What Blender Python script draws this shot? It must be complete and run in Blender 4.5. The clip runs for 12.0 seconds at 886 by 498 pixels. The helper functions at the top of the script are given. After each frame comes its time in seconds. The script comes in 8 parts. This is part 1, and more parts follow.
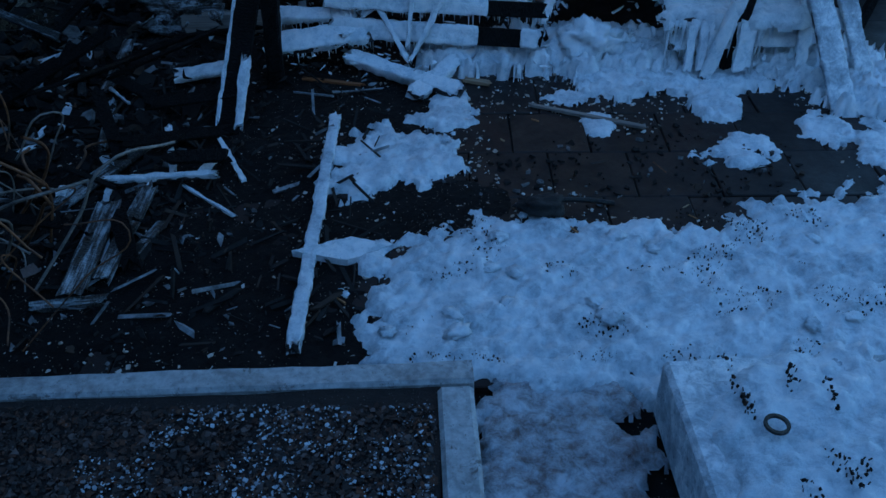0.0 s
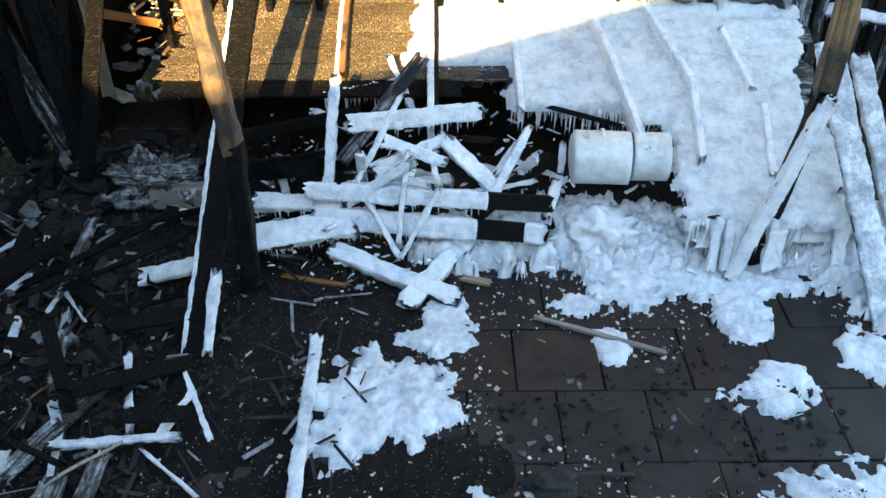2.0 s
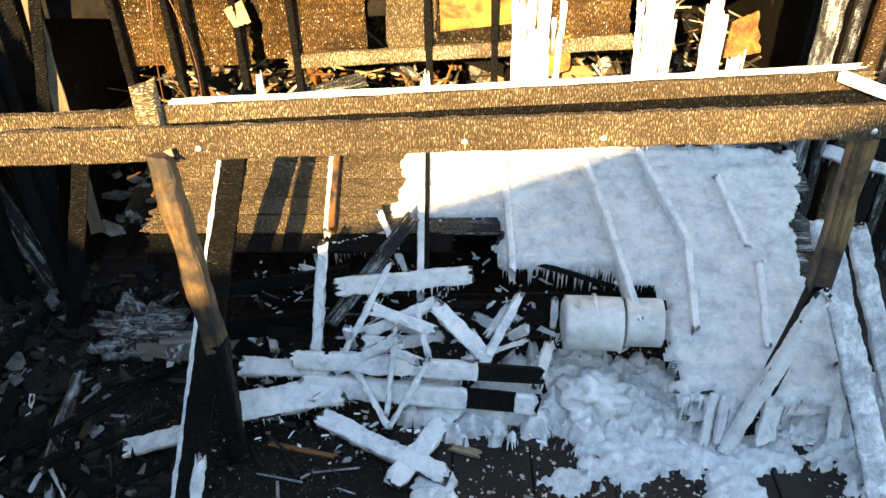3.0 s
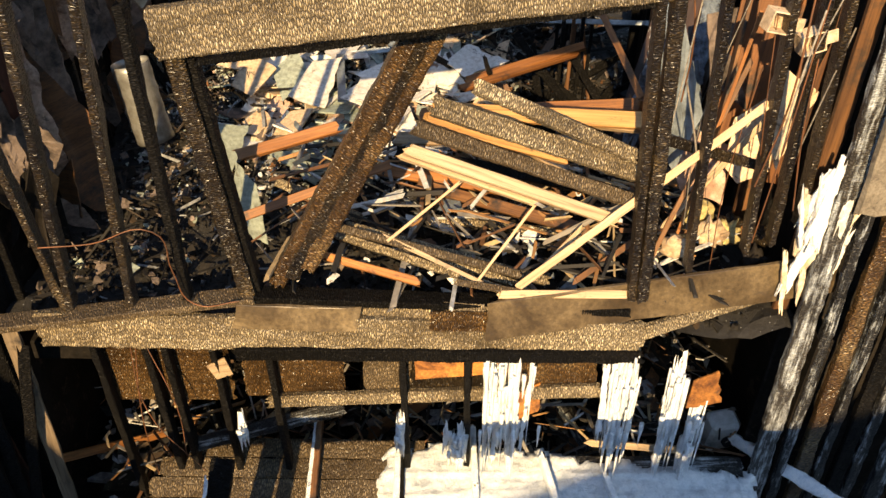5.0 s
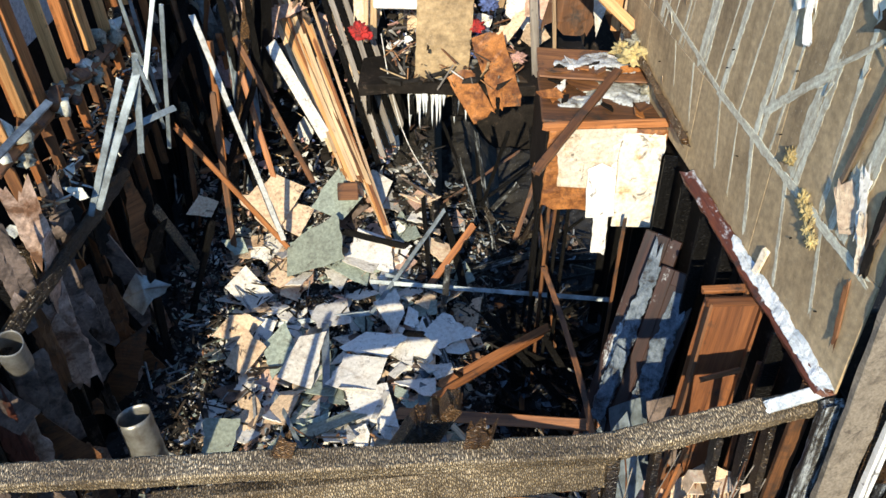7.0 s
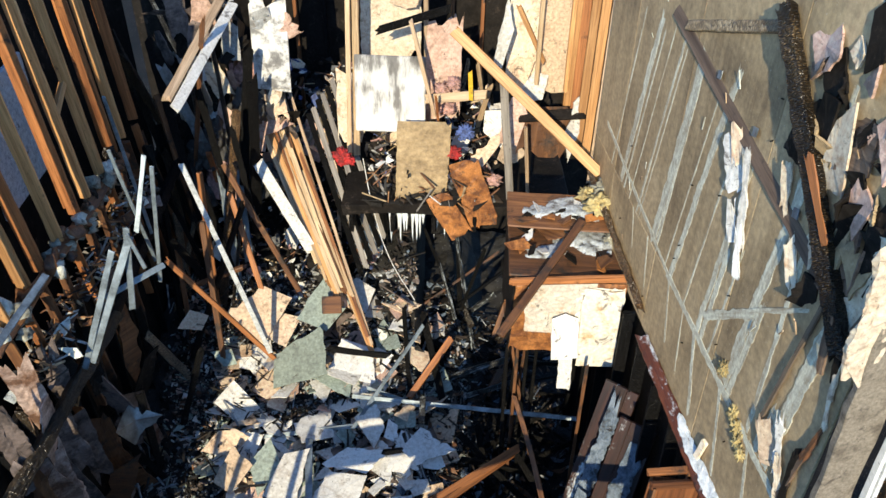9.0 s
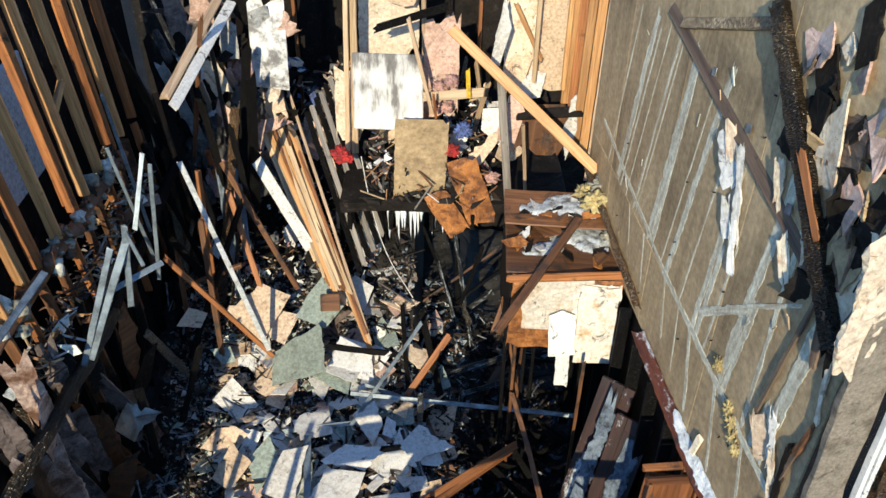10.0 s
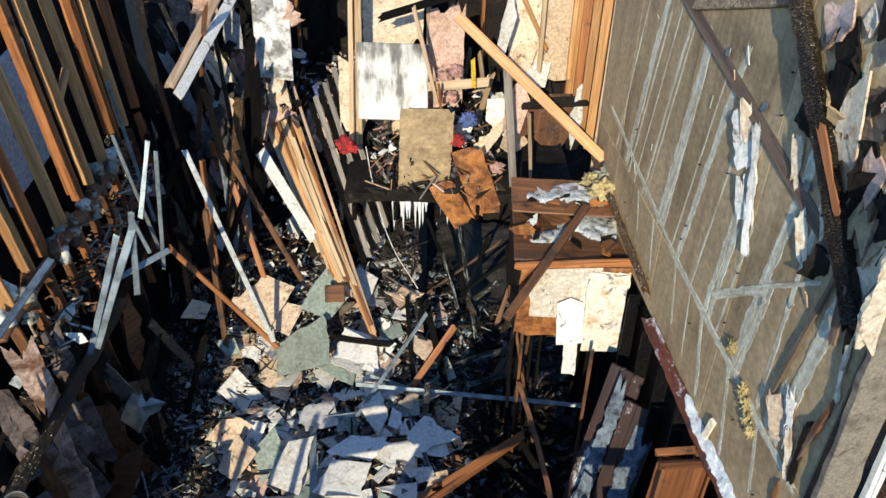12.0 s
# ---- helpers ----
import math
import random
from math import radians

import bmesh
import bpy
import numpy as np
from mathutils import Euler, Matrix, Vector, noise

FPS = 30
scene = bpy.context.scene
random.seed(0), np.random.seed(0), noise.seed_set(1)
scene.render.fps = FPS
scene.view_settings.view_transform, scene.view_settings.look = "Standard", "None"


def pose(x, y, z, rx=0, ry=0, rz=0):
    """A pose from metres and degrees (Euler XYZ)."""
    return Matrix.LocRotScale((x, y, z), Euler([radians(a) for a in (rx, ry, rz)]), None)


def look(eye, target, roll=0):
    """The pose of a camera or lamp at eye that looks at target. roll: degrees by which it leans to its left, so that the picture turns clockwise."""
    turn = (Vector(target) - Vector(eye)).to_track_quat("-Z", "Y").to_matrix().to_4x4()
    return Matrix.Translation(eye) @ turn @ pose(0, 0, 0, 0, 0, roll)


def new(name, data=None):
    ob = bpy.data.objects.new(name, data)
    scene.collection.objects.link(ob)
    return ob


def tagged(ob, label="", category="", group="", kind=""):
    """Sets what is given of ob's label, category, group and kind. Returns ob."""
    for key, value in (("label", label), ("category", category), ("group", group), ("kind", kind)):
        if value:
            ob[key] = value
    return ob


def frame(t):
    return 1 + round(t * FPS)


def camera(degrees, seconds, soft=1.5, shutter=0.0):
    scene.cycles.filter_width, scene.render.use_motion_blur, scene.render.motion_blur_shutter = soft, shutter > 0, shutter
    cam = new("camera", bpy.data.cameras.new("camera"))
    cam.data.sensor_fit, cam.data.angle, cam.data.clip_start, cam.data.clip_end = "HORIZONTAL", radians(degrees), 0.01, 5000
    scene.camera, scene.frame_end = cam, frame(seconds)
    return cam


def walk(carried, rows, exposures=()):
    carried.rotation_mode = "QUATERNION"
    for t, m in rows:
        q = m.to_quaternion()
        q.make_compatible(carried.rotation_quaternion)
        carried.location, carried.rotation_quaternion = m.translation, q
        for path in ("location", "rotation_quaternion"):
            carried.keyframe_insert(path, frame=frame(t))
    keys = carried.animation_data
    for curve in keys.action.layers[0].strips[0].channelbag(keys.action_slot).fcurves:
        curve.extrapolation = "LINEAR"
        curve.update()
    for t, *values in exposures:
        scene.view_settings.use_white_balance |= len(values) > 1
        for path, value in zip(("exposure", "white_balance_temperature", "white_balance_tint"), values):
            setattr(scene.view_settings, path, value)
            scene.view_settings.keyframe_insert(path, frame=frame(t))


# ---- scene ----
cam = camera(55.5, 12.0)
PATH = [
    (0, (-0.009, 0.004, 2.641), (-0.013, 1.574, 1.402), -0.5),
    (0.5, (-0.015, 0.332, 2.676), (-0.021, 1.901, 1.435), -0.5),
    (1, (-0.016, 0.618, 2.736), (-0.021, 2.187, 1.497), -0.5),
    (1.5, (0.008, 0.938, 2.977), (0.0, 2.513, 1.744), -0.7),
    (2, (0.024, 1.253, 3.29), (0.022, 2.83, 2.061), -0.6),
    (2.5, (0.054, 1.525, 3.574), (0.049, 3.112, 2.356), -0.6),
    (2.7, (0.083, 1.689, 3.757), (0.072, 3.27, 2.532), -0.8),
    (4.3, (0.184, 2.689, 5.167), (0.191, 4.287, 3.964), 0.6),
    (4.5, (0.208, 2.804, 5.381), (0.212, 4.406, 4.184), 0.5),
    (5, (0.233, 3.032, 5.859), (0.243, 4.638, 4.667), 0.6),
    (5.5, (0.267, 3.275, 6.445), (0.282, 4.888, 5.261), 0.7),
    (6, (0.294, 3.494, 6.993), (0.312, 5.106, 5.81), 0.7),
    (6.5, (0.343, 3.739, 7.617), (0.361, 5.351, 6.433), 0.7),
    (7, (0.386, 3.972, 8.235), (0.409, 5.581, 7.047), 0.8),
    (7.5, (0.428, 4.186, 8.823), (0.453, 5.791, 7.631), 0.8),
    (7.7, (0.461, 4.29, 9.039), (0.485, 5.895, 7.847), 0.8),
    (9.5, (0.635, 4.399, 9.558), (0.655, 5.996, 8.355), 0.9),
    (10, (0.641, 4.368, 9.553), (0.66, 5.966, 8.349), 0.8),
    (10.5, (0.602, 4.324, 9.512), (0.629, 5.924, 8.311), 1.0),
    (11, (0.59, 4.317, 9.475), (0.615, 5.917, 8.275), 0.9),
    (11.5, (0.56, 4.314, 9.453), (0.588, 5.914, 8.253), 0.9),
    (12, (0.536, 4.324, 9.438), (0.566, 5.923, 8.237), 0.9),
]
EXPOSURES = [
    (0.0, 1.22, 5500, -5), (0.5, 2.62, 7000, -2), (1.0, 2.95, 8000, 0), (1.5, 3.15, 9000, 2), (2.0, 3.18, 10900, 4), (2.5, 3.1, 11700, 5),
    (4.5, 1.63, 9800, 11), (5.5, 1.4, 8100, 8), (7.0, 1.2, 6000, 4), (7.6, 1.25, 5950, 4), (9.4, 1.0, 5850, 3), (12.0, 0.86, 5750, 3),
]
walk(cam, [(t, look(eye, target, roll)) for t, eye, target, roll in PATH], EXPOSURES)

# ---- world, sun ----
SUN_AZ, SUN_EL = radians(10.0), radians(26.0)
TO_SUN = Vector((-math.sin(SUN_AZ) * math.cos(SUN_EL), -math.cos(SUN_AZ) * math.cos(SUN_EL), math.sin(SUN_EL)))
world = bpy.data.worlds.new("sky")
scene.world = world
world.use_nodes = True
wn = world.node_tree
sky = wn.nodes.new("ShaderNodeTexSky")
sky.sky_type, sky.sun_disc = "NISHITA", False
sky.ozone_density, sky.dust_density = 5.5, 0.2
sky.sun_elevation, sky.sun_rotation = SUN_EL, math.pi + SUN_AZ
background = wn.nodes["Background"]
wn.links.new(sky.outputs[0], background.inputs[0])
background.inputs[1].default_value = 0.135
sun_lamp = bpy.data.lights.new("sun", "SUN")
sun_lamp.energy, sun_lamp.angle, sun_lamp.color = 3.3, radians(0.5), (1.0, 0.81, 0.55)
sun = new("sun", sun_lamp)
sun.matrix_world = look((-8, -22, 16), Vector((-8, -22, 16)) - TO_SUN)

# ---- materials ----
def material(name, build, rough=0.7, metal=0.0, gloss=None):
    m = bpy.data.materials.new(name)
    m.use_nodes = True
    t = m.node_tree
    b = t.nodes["Principled BSDF"]
    b.inputs["Roughness"].default_value, b.inputs["Metallic"].default_value = rough, metal
    build(t, b)
    if gloss is not None:
        b.inputs["Specular IOR Level"].default_value = gloss
    return m


def node(t, kind, **values):
    n = t.nodes.new(kind)
    for key, value in values.items():
        n.inputs[key].default_value = value
    return n


def coords(t, scale=(1, 1, 1), by_object=True):
    """Object coordinates in metres, shifted for each object."""
    c = t.nodes.new("ShaderNodeTexCoord")
    m = t.nodes.new("ShaderNodeMapping")
    m.inputs["Scale"].default_value = scale
    t.links.new(c.outputs["Object"], m.inputs["Vector"])
    if by_object:
        info = t.nodes.new("ShaderNodeObjectInfo")
        k = t.nodes.new("ShaderNodeMath")
        k.operation = "MULTIPLY"
        k.inputs[1].default_value = 37.0
        t.links.new(info.outputs["Random"], k.inputs[0])
        t.links.new(k.outputs[0], m.inputs["Location"])
    return m.outputs[0]


def ramp(t, fac, stops):
    r = t.nodes.new("ShaderNodeValToRGB")
    while len(r.color_ramp.elements) < len(stops):
        r.color_ramp.elements.new(0.5)
    for e, (at, c) in zip(r.color_ramp.elements, stops):
        e.position, e.color = at, (*c, 1) if len(c) == 3 else c
    t.links.new(fac, r.inputs[0])
    return r.outputs[0]


def mixed(t, fac, a, b, kind="MIX"):
    m = t.nodes.new("ShaderNodeMix")
    m.data_type, m.blend_type = "RGBA", kind
    for socket, v in ((m.inputs[0], fac), (m.inputs[6], a), (m.inputs[7], b)):
        if isinstance(v, bpy.types.NodeSocket):
            t.links.new(v, socket)
        elif isinstance(v, (int, float)):
            socket.default_value = v
        else:
            socket.default_value = (*v, 1)
    return m.outputs[2]


def noise_of(t, vec, scale, detail=4.0, rough=0.6, dist=0.0):
    n = node(t, "ShaderNodeTexNoise", Scale=scale, Detail=detail, Roughness=rough, Distortion=dist)
    t.links.new(vec, n.inputs["Vector"])
    return n.outputs["Fac"]


def bump(t, b, height, strength=0.5, distance=0.01, normal=None):
    n = node(t, "ShaderNodeBump", Strength=strength, Distance=distance)
    t.links.new(height, n.inputs["Height"])
    if normal:
        t.links.new(normal, n.inputs["Normal"])
    t.links.new(n.outputs[0], b.inputs["Normal"])
    return n.outputs[0]


def char_wood(dark, pale, ash, frost=0.0, steps=(0.3, 0.52, 0.72)):
    """Charred timber: alligator cells across the grain (local x), ash and painted highlights on the ridges, rime where
    it was wetted.
    """
    def build(t, b):
        v = coords(t, (112, 30, 30))
        cells = node(t, "ShaderNodeTexVoronoi", Scale=1.0)
        cells.feature = "DISTANCE_TO_EDGE"
        t.links.new(v, cells.inputs["Vector"])
        g = coords(t, (3, 30, 30))
        grain = noise_of(t, g, 1.0, 5, 0.65)
        broad = noise_of(t, coords(t), 2.2, 4)
        ridge = ramp(t, cells.outputs["Distance"], [(0.0, (0, 0, 0)), (0.14, (0.42, 0.42, 0.42)), (0.4, (1, 1, 1))])
        tone = ramp(t, mixed(t, 0.35, broad, noise_of(t, coords(t, (9, 14, 14)), 1.0, 6, 0.7)), [(steps[0], dark), (steps[1], pale), (steps[2], ash)])
        tone = mixed(t, 1.0, tone, ramp(t, noise_of(t, coords(t), 1.1, 3, 0.5), [(0.35, (0.6, 0.56, 0.5)), (0.65, (1.12, 1.1, 1.06))]), "MULTIPLY")
        c = mixed(t, ridge, [k * 0.5 for k in dark], tone)
        c = mixed(t, 0.22, c, ramp(t, grain, [(0.35, dark), (0.7, pale)]))
        # cracks darkened and ridge tops raised past 1: highlights put into the colour
        c = mixed(t, 1.0, c, ramp(t, cells.outputs["Distance"], [(0.0, (0.6, 0.57, 0.55)), (0.16, (1.0, 0.99, 0.97)), (0.42, (1.45, 1.44, 1.4))]), "MULTIPLY")
        if frost:
            f = mixed(t, 0.4, noise_of(t, coords(t, (2.4, 34, 34)), 1.0, 9, 0.78), noise_of(t, coords(t, (4, 8, 8)), 1.0, 7, 0.75))
            c = mixed(t, ramp(t, f, [(0.62 - frost * 0.2, (0, 0, 0)), (0.72 - frost * 0.2, (0.85, 0.85, 0.85))]), c, (0.66, 0.72, 0.76))
        t.links.new(c, b.inputs["Base Color"])
        h = mixed(t, 0.3, ridge, grain)
        bump(t, b, h, 1.0, 0.011)
        b.inputs["Specular IOR Level"].default_value = 0.45
    return build


def wood(dark, pale, soot=0.4, frost=0.0):
    def build(t, b):
        g = noise_of(t, coords(t, (1.2, 22, 22)), 1.0, 5, 0.6, 0.6)
        c = ramp(t, g, [(0.3, dark), (0.7, pale)])
        info = t.nodes.new("ShaderNodeObjectInfo")
        tint = ramp(t, info.outputs["Random"], [(0.0, (0.62, 0.58, 0.55)), (1.0, (1.15, 1.1, 1.05))])
        c = mixed(t, 1.0, c, tint, "MULTIPLY")
        lines = noise_of(t, coords(t, (2.5, 95, 95)), 1.0, 4, 0.65, 0.3)
        c = mixed(t, 1.0, c, ramp(t, lines, [(0.3, (0.5, 0.45, 0.4)), (0.48, (1.0, 1.0, 1.0)), (0.7, (1.16, 1.14, 1.1))]), "MULTIPLY")
        scars = noise_of(t, coords(t, (9, 30, 30)), 1.0, 7, 0.8)
        c = mixed(t, ramp(t, scars, [(0.6, (0, 0, 0)), (0.68, (0.75, 0.75, 0.75))]), c, (0.05, 0.034, 0.024))
        s = noise_of(t, coords(t), 3.5, 6, 0.7)
        c = mixed(t, ramp(t, s, [(0.72 - soot * 0.4, (0, 0, 0)), (0.8 - soot * 0.3, (1, 1, 1))]), c, (0.025, 0.02, 0.017))
        if frost:
            f = mixed(t, 0.25, noise_of(t, coords(t, (2.0, 6, 6)), 1.0, 6, 0.65), noise_of(t, coords(t), 40.0, 8, 0.8))
            c = mixed(t, ramp(t, f, [(0.6 - frost * 0.25, (0, 0, 0)), (0.68 - frost * 0.25, (0.9, 0.9, 0.9))]), c, (0.7, 0.76, 0.8))
        t.links.new(c, b.inputs["Base Color"])
        bump(t, b, g, 0.5, 0.004)
    return build


def scorched(base, stain, spread=0.5, scale=2.5, grain=30.0):
    """Board or plaster with smoke stains and torn paper."""
    def build(t, b):
        v = coords(t)
        s = noise_of(t, v, scale, 7, 0.68, 0.4)
        f = noise_of(t, v, grain, 4, 0.6)
        info = t.nodes.new("ShaderNodeObjectInfo")
        tint = ramp(t, info.outputs["Random"], [(0.0, (0.72, 0.7, 0.68)), (1.0, (1.05, 1.05, 1.05))])
        c = ramp(t, s, [(0.62 - spread * 0.3, base), (0.75 - spread * 0.2, stain), (0.95, (0.03, 0.026, 0.022))])
        c = mixed(t, 1.0, c, tint, "MULTIPLY")
        c = mixed(t, 0.4, c, ramp(t, f, [(0.3, (0.1, 0.09, 0.08)), (0.7, (0.9, 0.88, 0.85))]), "OVERLAY")
        flecks = noise_of(t, v, 42.0, 7, 0.8)
        c = mixed(t, ramp(t, flecks, [(0.58, (0, 0, 0)), (0.66, (0.7, 0.7, 0.7))]), c, (0.045, 0.036, 0.03))
        smuts = noise_of(t, v, 7.5, 8, 0.75, 0.6)
        c = mixed(t, ramp(t, smuts, [(0.58, (0, 0, 0)), (0.64, (0.8, 0.8, 0.8))]), c, (0.06, 0.045, 0.035))
        t.links.new(c, b.inputs["Base Color"])
        bump(t, b, mixed(t, 0.5, s, f), 0.4, 0.006)
    return build


def icy(base, deep, clear=0.35, top=(0.93, 0.95, 0.96)):
    def build(t, b):
        v = coords(t)
        n = noise_of(t, v, 7.0, 7, 0.65)
        f = noise_of(t, v, 45.0, 4, 0.6)
        lumps = noise_of(t, v, 18.0, 8, 0.75, 0.5)
        # deep tone falls in the bump's hollows, painting the shade of the relief
        c = ramp(t, mixed(t, 0.5, n, lumps), [(0.4, deep), (0.49, base), (0.58, top)])
        t.links.new(c, b.inputs["Base Color"])
        r = ramp(t, f, [(0.3, (0.18, 0.18, 0.18)), (0.7, (clear + 0.3,) * 3)])
        t.links.new(r, b.inputs["Roughness"])
        bump(t, b, mixed(t, 0.6, n, lumps), 0.9, 0.035, bump(t, b, f, 0.5, 0.008))
        b.inputs["Specular IOR Level"].default_value = 0.5
    return build


def snow_look(t, b):
    v = coords(t)
    n = noise_of(t, v, 5.0, 8, 0.7)
    f = noise_of(t, v, 60.0, 5, 0.7)
    dirt = noise_of(t, v, 13.0, 10, 0.85)
    lumps = noise_of(t, v, 16.0, 9, 0.78, 0.3)
    # hollows greyed like dirty ice, which also paints in their shade
    c = ramp(t, mixed(t, 0.5, n, lumps), [(0.36, (0.34, 0.38, 0.42)), (0.44, (0.56, 0.61, 0.65)), (0.51, (0.76, 0.8, 0.83)), (0.6, (0.92, 0.94, 0.95))])
    c = mixed(t, ramp(t, dirt, [(0.64, (0, 0, 0)), (0.7, (0.8, 0.8, 0.8))]), c, (0.2, 0.19, 0.18))
    t.links.new(c, b.inputs["Base Color"])
    bump(t, b, mixed(t, 0.6, n, lumps), 0.8, 0.035, bump(t, b, f, 0.6, 0.008))


def earth(base, alt, scale=14.0, speck=(0.5, 0.42, 0.33)):
    def build(t, b):
        v = coords(t)
        n = noise_of(t, v, scale, 8, 0.75)
        w = noise_of(t, v, 1.7, 5, 0.6)
        c = mixed(t, ramp(t, w, [(0.35, (0, 0, 0)), (0.65, (1, 1, 1))]), base, alt)
        c = mixed(t, ramp(t, n, [(0.3, (0.85, 0.85, 0.85)), (0.6, (0, 0, 0))]), c, [k * 0.3 for k in base])
        vo = node(t, "ShaderNodeTexVoronoi", Scale=scale * 3.2)
        t.links.new(v, vo.inputs["Vector"])
        c = mixed(t, ramp(t, vo.outputs["Distance"], [(0.06, (1, 1, 1)), (0.13, (0, 0, 0))]), c, speck)
        t.links.new(c, b.inputs["Base Color"])
        bump(t, b, n, 0.9, 0.03)
    return build


def slate(t, b):
    v = coords(t)
    info = t.nodes.new("ShaderNodeObjectInfo")
    tone = ramp(t, info.outputs["Random"], [(0.0, (0.019, 0.011, 0.009)), (0.35, (0.034, 0.017, 0.013)), (0.65, (0.024, 0.02, 0.018)), (1.0, (0.042, 0.028, 0.022))])
    n = noise_of(t, v, 6.0, 8, 0.7)
    c = mixed(t, ramp(t, n, [(0.35, (0.75, 0.75, 0.75)), (0.65, (0, 0, 0))]), tone, (0.022, 0.019, 0.018))
    t.links.new(c, b.inputs["Base Color"])
    place = t.nodes.new("ShaderNodeNewGeometry").outputs["Position"]
    smear = noise_of(t, place, 2.3, 9, 0.72, 0.8)
    c = mixed(t, ramp(t, smear, [(0.44, (0, 0, 0)), (0.56, (0.9, 0.9, 0.9))]), c, (0.013, 0.011, 0.01))
    c = mixed(t, ramp(t, noise_of(t, place, 9.0, 8, 0.8), [(0.6, (0, 0, 0)), (0.68, (0.3, 0.3, 0.3))]), c, (0.11, 0.085, 0.07))
    t.links.new(c, b.inputs["Base Color"])
    r = ramp(t, n, [(0.3, (0.35, 0.35, 0.35)), (0.7, (0.75, 0.75, 0.75))])
    t.links.new(r, b.inputs["Roughness"])
    bump(t, b, noise_of(t, v, 24.0, 6, 0.7), 0.5, 0.006)


def metal_look(base, stain):
    def build(t, b):
        v = coords(t)
        n = noise_of(t, v, 6.0, 7, 0.7)
        c = ramp(t, n, [(0.4, base), (0.62, stain), (0.8, (0.04, 0.035, 0.03))])
        t.links.new(c, b.inputs["Base Color"])
        bump(t, b, n, 0.3, 0.004)
    return build


def scrap_look(*tones, soot=0.8):
    """Mixed rubble: every loose piece takes one of the tones."""
    def build(t, b):
        g = t.nodes.new("ShaderNodeNewGeometry")
        steps = [(i / len(tones), c) for i, c in enumerate(tones)]
        r = t.nodes.new("ShaderNodeValToRGB")
        r.color_ramp.interpolation = "CONSTANT"
        while len(r.color_ramp.elements) < len(steps):
            r.color_ramp.elements.new(0.5)
        for e, (at, c) in zip(r.color_ramp.elements, steps):
            e.position, e.color = at, (*c, 1)
        t.links.new(g.outputs["Random Per Island"], r.inputs[0])
        n = noise_of(t, coords(t), 16.0, 6, 0.7)
        c = mixed(t, ramp(t, n, [(0.35, (soot,) * 3), (0.62, (0, 0, 0))]), r.outputs[0], (0.03, 0.027, 0.024))
        t.links.new(c, b.inputs["Base Color"])
        bump(t, b, n, 0.4, 0.006)
    return build


def smeared(t, b):
    """Joint compound trowelled along local x, worn through to the sooty paper in patches."""
    long = noise_of(t, coords(t, (2.2, 26, 26)), 1.0, 8, 0.75)
    spots = noise_of(t, coords(t), 24.0, 6, 0.75)
    c = ramp(t, mixed(t, 0.45, long, spots), [(0.4, (0.38, 0.31, 0.21)), (0.48, (0.5, 0.46, 0.35)), (0.56, (0.71, 0.69, 0.54)), (0.66, (0.87, 0.85, 0.7))])
    t.links.new(c, b.inputs["Base Color"])
    bump(t, b, mixed(t, 0.5, long, spots), 0.6, 0.008)


def sooty_wall(t, b):
    """Smoked gypsum paper: brown-grey with broad soot clouds, faint upright wipes and small specks."""
    v = coords(t)
    broad = noise_of(t, v, 0.9, 4, 0.55, 0.5)
    wipes = noise_of(t, coords(t, (9, 9, 0.7)), 1.0, 6, 0.7)
    fine = noise_of(t, v, 22.0, 6, 0.7)
    c = ramp(t, mixed(t, 0.4, broad, wipes), [(0.36, (0.19, 0.137, 0.08)), (0.5, (0.4, 0.3, 0.175)), (0.64, (0.55, 0.425, 0.26))])
    c = mixed(t, 0.45, c, ramp(t, fine, [(0.35, (0.16, 0.14, 0.11)), (0.65, (0.66, 0.62, 0.54))]), "OVERLAY")
    c = mixed(t, ramp(t, noise_of(t, v, 70.0, 3, 0.6), [(0.66, (0, 0, 0)), (0.72, (0.6, 0.6, 0.6))]), c, (0.6, 0.55, 0.45))
    t.links.new(c, b.inputs["Base Color"])
    bump(t, b, fine, 0.35, 0.004)


# pale gold tones carry the sun's sheen on the char in the colour
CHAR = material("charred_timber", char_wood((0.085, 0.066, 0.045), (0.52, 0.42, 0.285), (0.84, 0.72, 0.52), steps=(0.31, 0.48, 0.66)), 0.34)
# palest tone of the next two: small sun glints painted as flecks
CHAR_GLINT = material("glinting_char", char_wood((0.008, 0.006, 0.005), (0.085, 0.06, 0.033), (0.42, 0.3, 0.16), steps=(0.4, 0.56, 0.76)), 0.32)
CHAR_BROWN = material("brown_char", char_wood((0.028, 0.016, 0.008), (0.23, 0.135, 0.062), (0.58, 0.43, 0.24), steps=(0.37, 0.54, 0.72)), 0.3)
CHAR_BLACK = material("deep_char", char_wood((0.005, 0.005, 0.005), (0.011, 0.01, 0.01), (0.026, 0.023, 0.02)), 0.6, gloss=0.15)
CHAR_RIME = material("rimed_char", char_wood((0.012, 0.012, 0.014), (0.035, 0.034, 0.034), (0.08, 0.078, 0.075), 0.55), 0.5)
RIME_WOOD = material("frosted_weathered_wood", char_wood((0.03, 0.028, 0.028), (0.1, 0.09, 0.08), (0.2, 0.185, 0.17), 0.68), 0.5)
CHAR_TAN = material("toasted_timber", char_wood((0.09, 0.065, 0.042), (0.25, 0.19, 0.125), (0.45, 0.36, 0.25)), 0.42)
WOOD_ORANGE = material("scorched_pine", wood((0.2, 0.075, 0.025), (0.46, 0.2, 0.07), 0.35), 0.6)
WOOD_AMBER = material("amber_pine", wood((0.38, 0.19, 0.065), (0.66, 0.39, 0.17), 0.2), 0.6)
